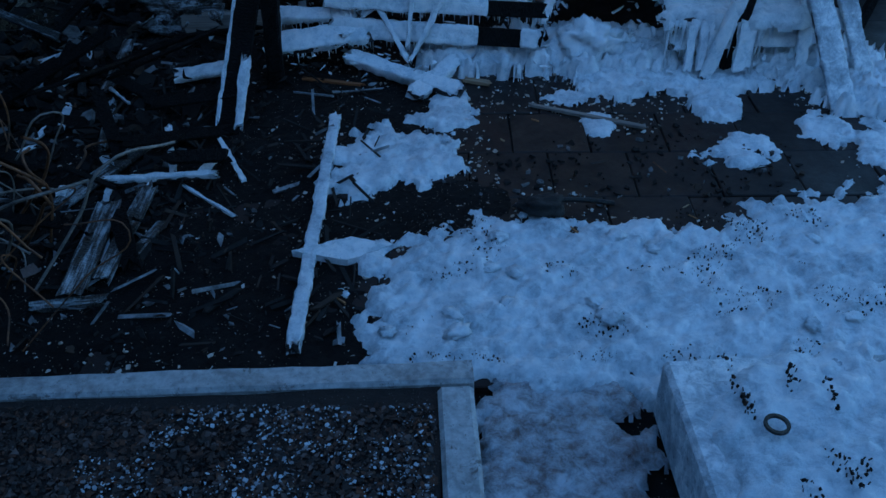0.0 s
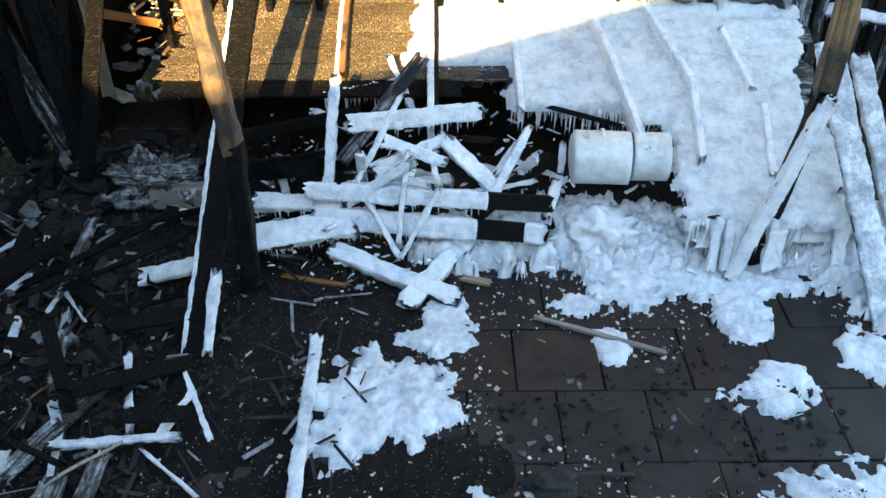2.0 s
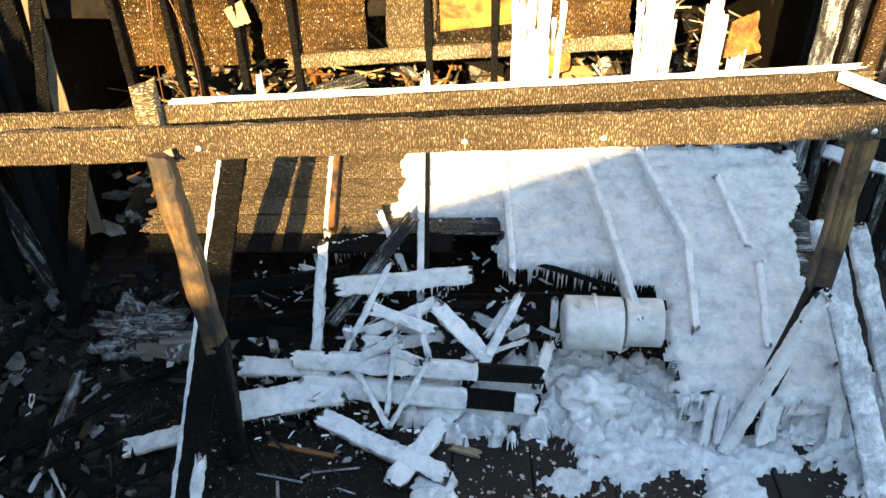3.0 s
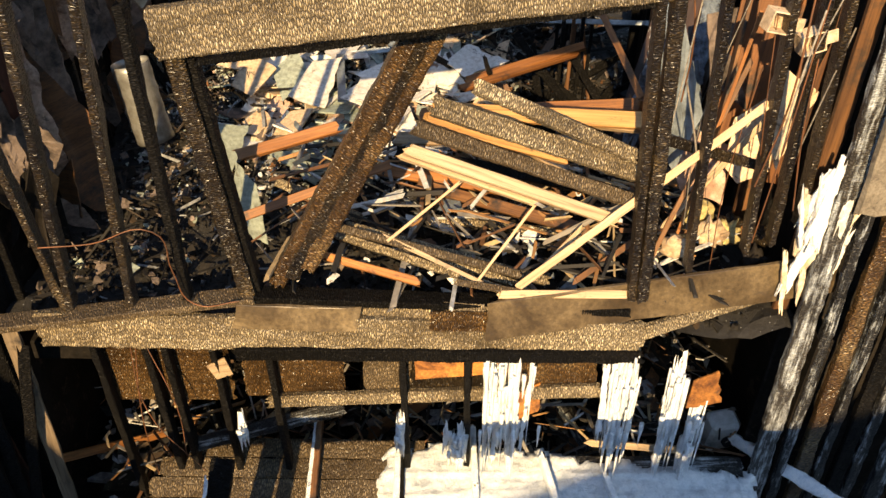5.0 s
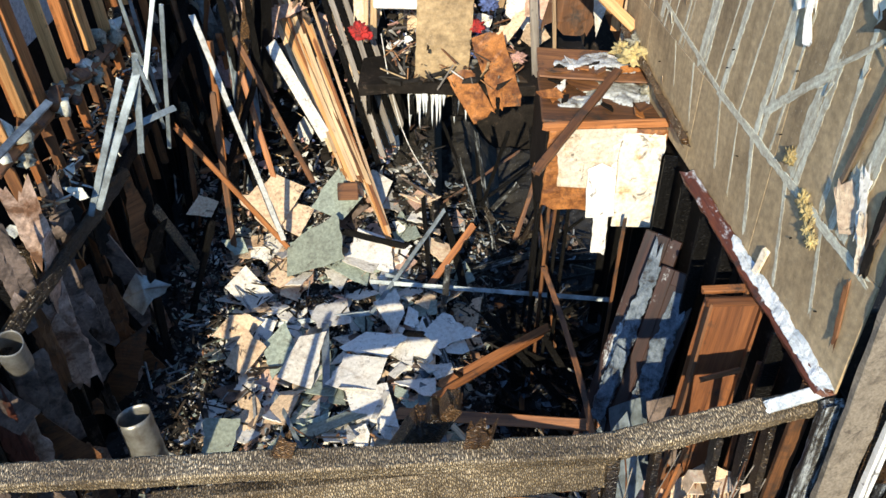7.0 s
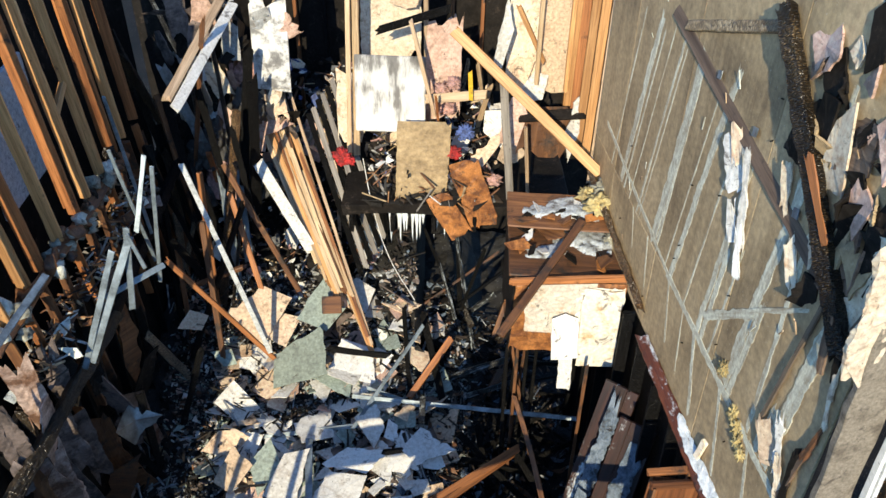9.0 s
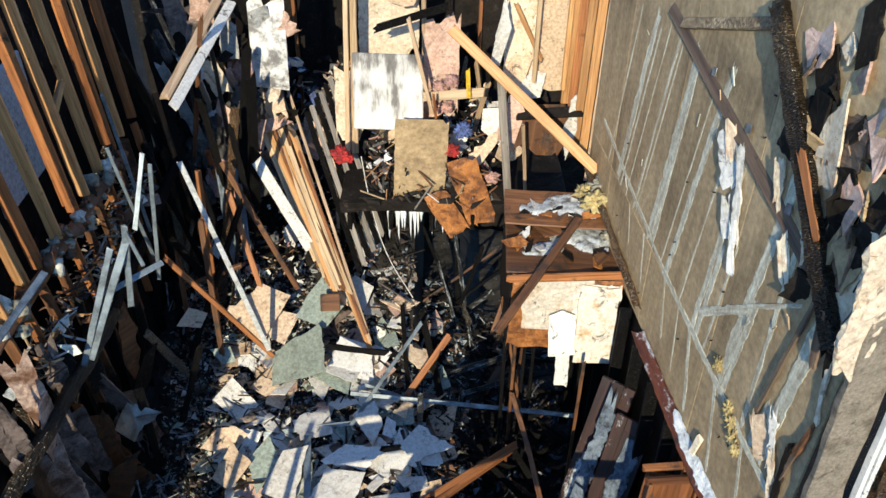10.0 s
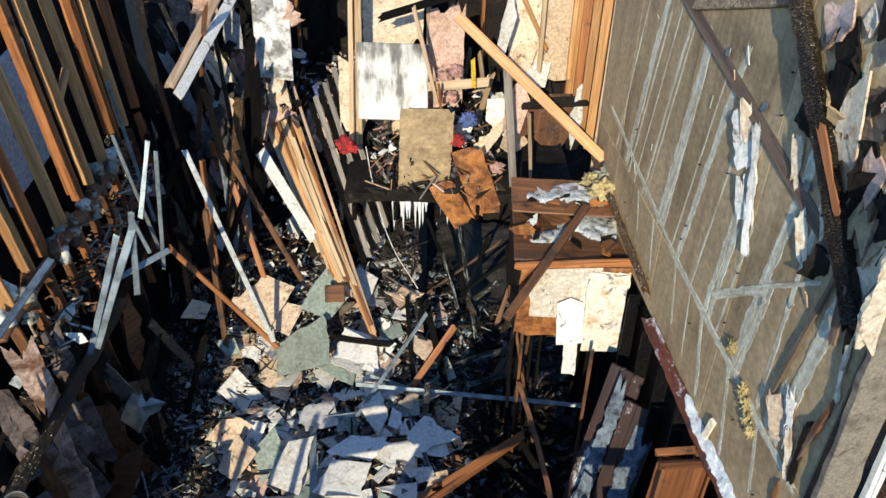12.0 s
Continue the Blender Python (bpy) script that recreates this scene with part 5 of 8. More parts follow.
frosted("plank_rime", (-1.27, 4.53, 0.03), (-1.23, 4.85, 0.34), 0.05, 0.01, "rime crust on the foot of the leaning plank", (0, -0.7, 0.7), mat=SNOW)

# collapsed porch roof: sheathing boards, rafters, ice
ROOF0, ROOF_UP = Vector((0.0, 5.3, 0.42)), Vector((0, 0.947, 0.322))
ROOF_N = Vector((0, -0.322, 0.947))


def on_roof(x, d, up=0.0):
    return Vector((x, 0, 0)) + Vector((0, ROOF0.y, ROOF0.z)) + ROOF_UP * d + ROOF_N * up


roof = holder("porch_roof", on_roof(0.4, 0.8), "collapsed porch roof of boards and rafters under thick white ice", "roof")
for k in range(7):
    d = 1.0 + 0.15 * k
    x0 = (-1.8, -1.83, -1.8, -1.72, -1.76, -1.7, -1.5)[k]
    board("roof_board", on_roof(x0, d), on_roof(0.15 + 0.1 * (k % 2), d - 0.02), 0.142, 0.022, CHAR_TAN if k else CHAR_BLACK, ROOF_N, parent=roof, wear=0.006, jag=0.06, ripple=0.0022, cell=0.02)
for k in range(12):
    d = 0.0 + 0.16 * k
    x0 = (1.44, 1.44, 1.46, 1.5, 1.46, 1.2, 0.46, 0.1, 0.0, -0.02, 0.0, -0.05)[k]
    board("roof_board", on_roof(x0, d), on_roof(2.5 - 0.05 * (k % 3), d + 0.01), 0.15, 0.022, CHAR_RIME, ROOF_N, parent=roof, wear=0.006, jag=0.05)


def roof_cover(x, d):
    """Over 0 where ice lies on the roof."""
    left = 1.43 if d < 0.68 else 1.2 if d < 0.8 else 0.45 if d < 1.18 else -0.28 + 0.2 * (d - 1.18)
    right = 2.42 + 0.08 * math.sin(d * 5)
    top = 1.9 - 0.1 * max(0, x - 0.6)
    return min(x - left, right - x, d + 0.12, top - d) + 0.07 * noise.fractal(Vector((x * 7, d * 7, 3)), 0.7, 2.0, 5)


step = 0.018
nx, nd = int(3.1 / step), int(2.15 / step)
cover = [[roof_cover(-0.5 + i * step, -0.2 + j * step) for j in range(nd + 1)] for i in range(nx + 1)]
ids, verts, faces = {}, [], []


def roof_vert(i, j):
    if (i, j) not in ids:
        x, d, v = -0.5 + i * step, -0.2 + j * step, cover[i][j]
        row = (d + 0.08) / 0.16
        lap = 0.03 * (1 - (row - math.floor(row))) * (0.55 + 0.6 * noise.noise(Vector((x * 1.6, math.floor(row), 8))))
        lump_up = 0.02 * noise.fractal(Vector((x * 5, d * 9, 1)), 0.8, 2.0, 5) + 0.012 * noise.noise(Vector((x * 2, d * 24, 5)))
        up = (0.03 + lap + lump_up) * math.tanh(max(v, 0) * 40) - (0.02 if v <= 0 else 0)
        ids[i, j] = len(verts)
        verts.append(on_roof(x, d, up + 0.004) - roof.location)
    return ids[i, j]


for i in range(nx):
    for j in range(nd):
        if max(cover[i][j], cover[i + 1][j], cover[i][j + 1], cover[i + 1][j + 1]) > 0:
            faces.append((roof_vert(i, j), roof_vert(i + 1, j), roof_vert(i + 1, j + 1), roof_vert(i, j + 1)))
me = bpy.data.meshes.new("ice_sheet")
me.from_pydata(verts, [], faces)
for p in me.polygons:
    p.use_smooth = True
part("ice_sheet", me, ICE_ROOF, roof, "thick white ice sheet over the boards")


def fin(name, spots, high, mat):
    """A thin rafter standing on edge along the (x, d) spots."""
    for (x0, d0), (x1, d1) in zip(spots, spots[1:]):
        b = board(name, on_roof(x0, d0, high * 0.42), on_roof(x1, d1, high * 0.42), 0.042, high, mat, ROOF_N, parent=roof, wear=0.009, jag=0.03, fine=0.02, across=4)
        for p in b.data.polygons:
            p.use_smooth = True


fin("rafter", ((-0.63, 1.04), (-0.63, 2.12)), 0.1, WOOD_BROWN)
fin("rafter_ice", ((-0.655, 1.04), (-0.66, 1.6), (-0.65, 2.1)), 0.09, ICE)
fin("rafter", ((-0.02, 0.75), (-0.02, 2.16)), 0.09, CHAR_BLACK)
fin("rafter_ice", ((-0.05, 0.56), (-0.05, 1.3), (-0.05, 2.12)), 0.11, ICE)
fin("rafter", ((0.52, 0.7), (0.5, 1.59), (0.49, 2.02)), 0.12, ICE)
fin("rafter", ((1.25, 0.34), (1.13, 1.13), (0.98, 1.8)), 0.16, ICE)
fin("rafter", ((1.58, 0.3), (1.63, 0.96), (1.54, 1.23), (1.42, 1.68)), 0.12, ICE)
fin("rafter", ((2.01, 0.9), (1.92, 1.46)), 0.09, ICE)
fin("rafter", ((1.99, 0.2), (2.06, 0.78)), 0.08, ICE)
spots = icicles_along(on_roof(1.44, -0.1), on_roof(2.15, -0.1), 34, 0.08, 0.36, 3) + icicles_along(on_roof(0.46, 0.88), on_roof(1.2, 0.84), 52, 0.04, 0.17, 4)
spots += icicles_along(on_roof(-0.75, 0.95), on_roof(0.1, 1.16), 70, 0.05, 0.2, 5) + icicles_along(on_roof(0.46, 0.86, -0.02), on_roof(1.25, 0.78, -0.02), 50, 0.06, 0.22, 15) + icicles_along(on_roof(1.2, 0.7), on_roof(1.45, 0.68), 14, 0.04, 0.12, 6) + icicles_along(on_roof(0.1, 1.18), on_roof(0.45, 1.16), 12, 0.04, 0.16, 7)
ic = part("icicle_fringe", icicle_bm(spots, 9), ICE, roof, "rows of clear icicles along the broken edges")
ic.matrix_basis = Matrix.Translation(-roof.location)
ic["kind"] = "stuff"
for x in (1.62, 1.7, 1.76, 1.98):
    column = link("ice_column", board_mesh("ice_column", 0.3, 0.05 + 0.06 * (x > 1.9), 0.04, int(x * 100), wear=0.014, jag=0.03, fine=0.02, across=5), ICE, roof)
    column.matrix_basis = Matrix.Translation(-roof.location) @ along(on_roof(x, -0.1, 0.0), (x - 0.02, 5.1, 0.02), (0, -1, 0))

# ice-coated tangle below the roof
I = frosted
I("iced_pole", (-0.7, 5.42, 0.2), (-0.62, 5.9, 1.0), 0.05, 0.05, "upright ice-coated pole in the wreck", (0, -1, 0.5))
I("iced_rod", (-0.22, 5.8, 0.92), (-0.5, 5.5, 0.48), 0.025, 0.025, "thin bent rod sheathed in ice", (0, -1, 0.5))
I("iced_rod", (-0.5, 5.5, 0.5), (-0.24, 5.25, 0.12), 0.025, 0.025, "thin bent rod sheathed in ice", (0, -1, 0.5))
I("iced_rod", (-0.18, 5.48, 0.72), (-0.25, 5.28, 0.2), 0.022, 0.022, "thin bent rod sheathed in ice", (0, -1, 0.5))
I("iced_rod", (-0.23, 5.25, 0.12), (0.0, 5.42, 0.5), 0.022, 0.022, "thin bent rod sheathed in ice", (0, -1, 0.5))
I("iced_rod", (0.0, 5.45, 0.5), (-0.07, 5.75, 0.6), 0.025, 0.025, "thin bent rod sheathed in ice", (0, -1, 0.5))
I("iced_timber", (-0.8, 5.48, 0.46), (0.66, 5.36, 0.42), 0.1, 0.045, "thick ice-coated timber with a charred bare end", (0, -1, 0.35), 34, (0.03, 0.1), bare=(0.74, 1.0))
I("iced_timber", (-0.78, 5.46, 0.28), (0.64, 5.3, 0.24), 0.12, 0.05, "thick ice-coated timber with icicles", (0, -1, 0.35), 40, (0.03, 0.12), bare=(0.7, 0.9))
I("iced_timber", (-1.2, 5.3, 0.2), (-0.52, 5.42, 0.26), 0.17, 0.04, "broad ice-coated board with icicles", (0, -0.5, 1), 20, (0.02, 0.09))
I("iced_timber", (-1.15, 5.55, 0.32), (-0.6, 5.5, 0.34), 0.1, 0.04, "broad ice-coated board with icicles", (0, -0.5, 1), 14, (0.02, 0.07))
I("iced_timber", (-0.66, 5.32, 0.12), (0.1, 4.92, 0.05), 0.1, 0.05, "ice-coated board running down to the pavers", (0, -0.3, 1))
I("iced_timber", (-0.2, 4.9, 0.04), (0.18, 5.42, 0.12), 0.11, 0.04, "ice-coated board running down to the pavers", (0, -0.3, 1))
I("iced_timber", (-1.78, 5.12, 0.08), (-1.4, 5.24, 0.1), 0.1, 0.03, "snow-topped board beside the post", (0, -0.3, 1), mat=SNOW)
I("iced_timber", (-0.55, 5.85, 0.7), (0.25, 5.9, 0.75), 0.1, 0.05, "ice-coated timber under the fallen roof", (0, -1, 0.5), 26, (0.03, 0.12))
I("iced_timber", (-0.4, 5.65, 0.5), (0.05, 5.8, 0.62), 0.07, 0.04, "ice-coated timber under the fallen roof", (0, -1, 0.5), 10, (0.03, 0.1))
I("iced_timber", (0.05, 5.75, 0.62), (0.35, 5.5, 0.42), 0.09, 0.03, "short ice-coated broken board in the wreck", (0, -0.5, 1))
I("iced_timber", (0.3, 5.45, 0.36), (0.55, 5.75, 0.72), 0.04, 0.04, "ice-coated stick standing in the wreck", (0, -1, 0.5), 6, (0.03, 0.08))
board("charred_joist", (-1.35, 5.9, 0.3), (-0.55, 5.78, 0.5), 0.14, 0.05, CHAR_BLACK, (0, -1, 0.3), "black charred joist below the fallen roof", "board", **CHARRED)
board("charred_joist", (-1.2, 5.75, 0.3), (-0.8, 5.5, 0.2), 0.12, 0.05, CHAR_BLACK, (0, -1, 0.6), "black charred joist below the fallen roof", "board", **CHARRED)
board("charred_joist", (-0.6, 5.75, 0.5), (-0.1, 6.15, 1.0), 0.09, 0.05, CHAR_RIME, (0, -1, 0.6), "charred joist leaning up under the roof", "board", **CHARRED)
board("charred_joist", (0.2, 5.5, 0.22), (0.7, 5.9, 0.4), 0.1, 0.05, CHAR_BLACK, (0, -1, 0.6), "charred joist leaning up under the roof", "board", **CHARRED)
board("charred_joist", (-1.4, 6.1, 0.45), (-0.5, 6.0, 0.7), 0.08, 0.05, CHAR_BLACK, (0, -1, 0.4), "charred joist lying below the roof boards", "board", **CHARRED)

drum = holder("water_tank", (0.82, 5.68, 0.5), "white enamelled cylinder tank lying on its side, iced over", "tank")
t1 = part("shell", tube_mesh("shell", 0.34, 0.165, 0.01, 28, 0.02), ENAMEL, drum)
t2 = part("end_section", tube_mesh("end_section", 0.22, 0.15, 0.01, 28, 0.04, 3), ENAMEL, drum)
t3 = part("seam_ring", tube_mesh("seam_ring", 0.02, 0.172, 0.01, 28), ENAMEL, drum)
for o, x in ((t1, 0.0), (t2, 0.36), (t3, 0.165)):
    o.matrix_basis = pose(x, 0, 0.05, 0, 90, -4)
cap = part("end_cap", lump_mesh("end_cap", (0.31, 0.31, 0.05), 3, 2, 0.03), ENAMEL, drum)
cap.matrix_basis = pose(0.02, 0, 0.05, 0, -90, 0)

rng = random.Random(303)
for k in range(30):
    a = Vector((rng.uniform(-1.1, 0.9), rng.uniform(5.45, 6.2), rng.uniform(0.15, 0.7)))
    d = Vector((rng.gauss(0, 1), rng.gauss(0, 0.5), rng.gauss(0.1, 0.5))).normalized() * rng.uniform(0.15, 0.55)
    if k % 3 == 0:
        board("charred_stick", a, a + d, rng.uniform(0.03, 0.08), 0.03, CHAR_BLACK, (0, -1, 0.5), "black charred stick under the iced wreck", "board", "charred sticks in the wreck", jag=0.04)
    else:
        frosted("iced_stick", a, a + d, rng.uniform(0.02, 0.06), 0.02, "small ice-sheathed stick in the wreck", (0, -1, 0.6), rng.choice((0, 5, 8)), (0.02, 0.09))
splinters("ice_splinters", 420, (-1.2, 2.6), (5.1, 6.4), lambda x, y: 0.06 + 0.3 * max(0, y - 5.3), ICE_BITS, (0.01, 0.08), 213, "broken ice splinters over the wreck", 25, (0.0, 0.12))

# iced boards at the right of the porch
I("iced_plank", (2.52, 4.72, 0.0), (2.22, 5.75, 1.25), 0.14, 0.03, "tall ice-coated plank leaning at the patio's edge", (0, -1, 0.4), mat=ICE_GREY)
I("iced_plank", (2.36, 5.1, 0.0), (2.38, 5.35, 0.5), 0.07, 0.03, "short ice-coated plank standing upright", (0, -1, 0.4))
I("iced_plank", (2.75, 4.9, 0.0), (2.5, 5.9, 1.1), 0.1, 0.03, "ice-coated plank leaning at the patio's edge", (0, -1, 0.4), mat=ICE_GREY)
I("iced_plank", (2.3, 5.4, 0.38), (2.75, 5.3, 0.35), 0.12, 0.04, "low ice-coated timber with icicles", (0, -1, 0.6), 14, (0.03, 0.12))
I("iced_plank", (1.5, 5.25, 0.25), (2.4, 5.3, 0.25), 0.12, 0.05, "low ice-coated timber with icicles", (0, -1, 0.6), 24, (0.03, 0.14))
I("iced_pipe", (2.5, 7.35, 0.86), (3.1, 6.6, 1.0), 0.08, 0.06, "ice-coated pipe slanting down from the wall", (0, -1, 0.6), 14, (0.03, 0.1))
board("charred_plank", (2.75, 5.3, 0.3), (2.85, 5.2, 1.1), 0.06, 0.05, CHAR_BLACK, (0, -1, 0), "black charred stick standing among iced planks", "board")
patch("ice_bank", [(2.5, 5.4, 0.5, 0.4), (2.8, 5.0, 0.4, 0.4)], 0.12, ICE, "white ice heaped around fallen planks", "ice", seed=14, lumps=0.8)

# ice falls on the lower wall
for x, w, z0, z1, nm in ((0.7, 0.26, 2.15, 0.98, 1), (1.44, 0.22, 2.15, 0.92, 2), (1.78, 0.1, 2.0, 0.92, 3), (1.96, 0.08, 1.7, 0.9, 4), (0.36, 0.12, 1.4, 1.05, 7), (-0.02, 0.04, 1.5, 1.2, 5), (-1.1, 0.03, 1.5, 1.25, 6)):
    fall = holder("ice_fall", (x, 6.9, z0), "frozen white ice fall hanging down the charred wall", "ice", "ice falls")
    rng = random.Random(nm)
    spots = []
    for _ in range(int(20 + w * 170)):
        top = rng.uniform(-0.6, 0.02) * (z0 - z1)
        x = rng.gauss(0, w * 0.3)
        ln = (0.12 + 0.7 * rng.random() ** 2) * (z0 - z1)
        spots.append((Vector((x, rng.uniform(-0.05, 0.04), top)), min(ln, (z0 - z1) * 1.05 + top), rng.uniform(0.006, 0.022)))
    part("ice_curtain", icicle_bm(spots, nm), ICE, fall)["kind"] = "stuff"
    for k in range(5 + int(w * 26)):
        x, high = rng.gauss(0, w * 0.25), rng.uniform(0.15, 0.6) * (z0 - z1)
        top = rng.uniform(-0.35, 0.05) * (z0 - z1)
        crust = part("crust", board_mesh("crust", high, rng.uniform(0.012, 0.042), 0.022, nm * 20 + k, wear=0.014, jag=0.12, fine=0.012, across=6), ICE, fall)
        crust.matrix_basis = along((x, 0.03, top), (x + rng.uniform(-0.06, 0.04), -0.02, top - 1), (0, -1, 0))
heater = holder("meter_box", (2.42, 7.5, 0.66), "white iced meter box hanging on the wall", "box")
slab("case", (2.42, 7.5, 0.66), (0.24, 0.18, 0.34), ENAMEL, (10, 0, 12), parent=heater, bevel=0.03)
dial = part("port", tube_mesh("port", 0.03, 0.045, 0.015, 18), RUBBER, heater)
dial.matrix_basis = pose(0.04, -0.13, 0.16, 90, 0, 12)
scrap("orange_ply", (1.98, 6.92, 1.85), (0.26, 0.42, 0.02), EMBER_PLY, (85, 0, 10), "scorched orange plywood piece on the wall", "plywood")
scrap("orange_ply", (0.36, 6.995, 1.97), (0.6, 0.2, 0.02), EMBER_PLY, (88, 0, 0), "scorched orange plywood piece on the wall", "plywood", corners=4)
scrap("orange_ply", (0.85, 6.95, 1.7), (0.22, 0.3, 0.02), EMBER_PLY, (80, 10, 20), "scorched orange plywood piece on the wall", "plywood")
scrap("pale_ply", (-1.15, 6.93, 2.0), (0.18, 0.2, 0.02), WOOD_PALE, (85, 0, 10), "bare pine scrap caught in the burnt wall", "plywood")
for k, (a, b) in enumerate((((-1.7, 6.92, 2.3), (-1.35, 6.75, 1.2)), ((-1.65, 6.9, 2.3), (-1.7, 6.8, 1.1)), ((-1.6, 6.9, 2.25), (-1.45, 6.75, 1.35)))):
    wire("copper_wire", [a, (Vector(a) + Vector(b)) / 2 + Vector((-0.12 + 0.1 * k, -0.05, 0)), b], 0.0035, COPPER, "burnt copper wire dangling from the wall")
rng = random.Random(5)
for k in range(22):
    a = Vector((rng.uniform(-2.0, 2.0), rng.uniform(7.0, 8.2), rng.uniform(0.3, 1.3)))
    d = Vector((rng.gauss(0, 1), rng.gauss(0, 0.6), rng.gauss(0.1, 0.5))).normalized() * rng.uniform(0.4, 1.1)
    board("fallen_board", a, a + d, rng.uniform(0.04, 0.12), 0.025, (WOOD_ORANGE, CHAR_BLACK, WOOD_PALE, CHAR_RIME)[k % 4], (0, -1, 0.5), "fallen board in the dark ground-floor room", "board", "fallen boards inside", jag=0.05)
rubble("room_rubble", 1500, (-2.5, 2.6), (7.0, 10.5), lambda x, y: 0.3 + 0.7 * max(0, min(1, (y - 7) / 2)) + 0.15 * noise.noise(Vector((x * 2, y * 2, 0))), RUBBLE_ROOM, (0.04, 0.22), 15, "dark rubble filling the ground-floor room", (0.01, 0.05))

# ---- upper room ----
beam3 = holder("fallen_triple_beam", (-0.65, 7.12, 2.6), "fallen triple-ply charred beam slanting across the opening", "beam")
for k, (off, mat) in enumerate(((-0.1, CHAR_BROWN), (0.0, CHAR_GLINT), (0.1, CHAR_BROWN))):
    board("ply", (-0.66 + off * 0.95, 7.12, 2.66 + off * 0.55), (0.42 + off * 0.95, 7.3 + 0.02 * k, 4.62 + off * 0.5), 0.095, 0.18, mat, (0, -1, 0.1), parent=beam3, wear=0.014, ripple=0.003, cell=0.017)
J = dict(category="joist", group="fallen charred joists")
for a, b, w, mat, lab in (((0.44, 7.12, 3.89), (1.32, 7.08, 3.5), 0.08, CHAR, "charred joist hanging inside the opening"),
                          ((0.2, 7.14, 3.77), (1.34, 7.1, 3.39), 0.11, CHAR, "charred joist hanging inside the opening"),
                          ((0.06, 7.12, 3.51), (1.26, 7.06, 3.08), 0.07, WOOD_CLEAN, "bare cream pine joist hanging inside the opening"),
                          ((0.1, 7.14, 3.64), (1.36, 7.08, 3.2), 0.08, CHAR_TAN, "half-burnt joist hanging inside the opening"),
                          ((0.16, 7.3, 3.6), (0.95, 7.25, 3.4), 0.09, WOOD_AMBER, "bare amber pine joist inside the opening"),
                          ((0.2, 7.5, 3.56), (1.5, 7.45, 3.52), 0.1, WOOD_AMBER, "bare amber pine joist inside the opening"),
                          ((0.7, 7.6, 3.5), (1.6, 7.5, 3.44), 0.08, WOOD_CLEAN, "bare cream pine joist inside the opening"),
                          ((0.02, 7.16, 3.45), (0.78, 7.1, 3.18), 0.04, WOOD_PALE, "thin pale batten inside the opening"),
                          ((-0.05, 8.4, 2.75), (1.3, 7.6, 2.95), 0.09, CHAR_BLACK, "black charred joist fallen inside the opening"),
                          ((0.1, 8.2, 2.6), (1.2, 7.5, 2.7), 0.08, WOOD_BROWN, "browned joist fallen inside the opening"),
                          ((-0.36, 7.13, 2.97), (0.73, 7.08, 2.66), 0.05, CHAR_TAN, "toasted joist above the sill"),
                          ((-0.26, 7.18, 2.93), (0.8, 7.14, 2.5), 0.05, CHAR, "charred joist above the sill"),
                          ((1.08, 7.14, 2.96), (0.83, 7.06, 2.68), 0.035, WOOD_PALE, "short pale batten leaning on the sill"),
                          ((-0.97, 7.4, 3.3), (-0.38, 7.5, 3.44), 0.07, WOOD_ORANGE, "orange pine joist behind the charred trimmer"),
                          ((-0.42, 7.38, 2.74), (0.79, 6.97, 2.56), 0.05, CHAR, "charred joist lying over the sill"),
                          ((-0.35, 7.5, 2.72), (0.9, 7.1, 2.6), 0.06, CHAR, "charred joist lying over the sill"),
                          ((-0.52, 7.25, 2.68), (0.12, 7.0, 2.66), 0.05, WOOD_ORANGE, "split joist with raw orange wood"),
                          ((-0.1, 8.7, 2.7), (1.3, 8.3, 2.9), 0.1, WOOD_PALE, "bare sunlit pine joist in the rubble"),
                          ((0.1, 9.0, 2.75), (1.7, 8.6, 3.05), 0.1, WOOD_ORANGE, "bare sunlit pine joist in the rubble"),
                          ((-0.2, 8.4, 2.6), (0.9, 8.0, 2.66), 0.09, WOOD_ORANGE, "bare sunlit pine joist in the rubble"),
                          ((0.5, 8.9, 2.8), (1.35, 7.7, 2.8), 0.05, WOOD_PALE, "bare pale batten in the rubble"),
                          ((0.2, 7.9, 2.5), (1.2, 7.6, 2.6), 0.05, CHAR, "charred batten in the rubble")):
    board("fallen_joist", a, b, w, 0.05, mat, (0, -0.7, 0.75), lab, jag=0.04, **J, **(CHARRED if mat in (CHAR, CHAR_TAN) else {}))
S = dict(category="stick", group="thin loose sticks")
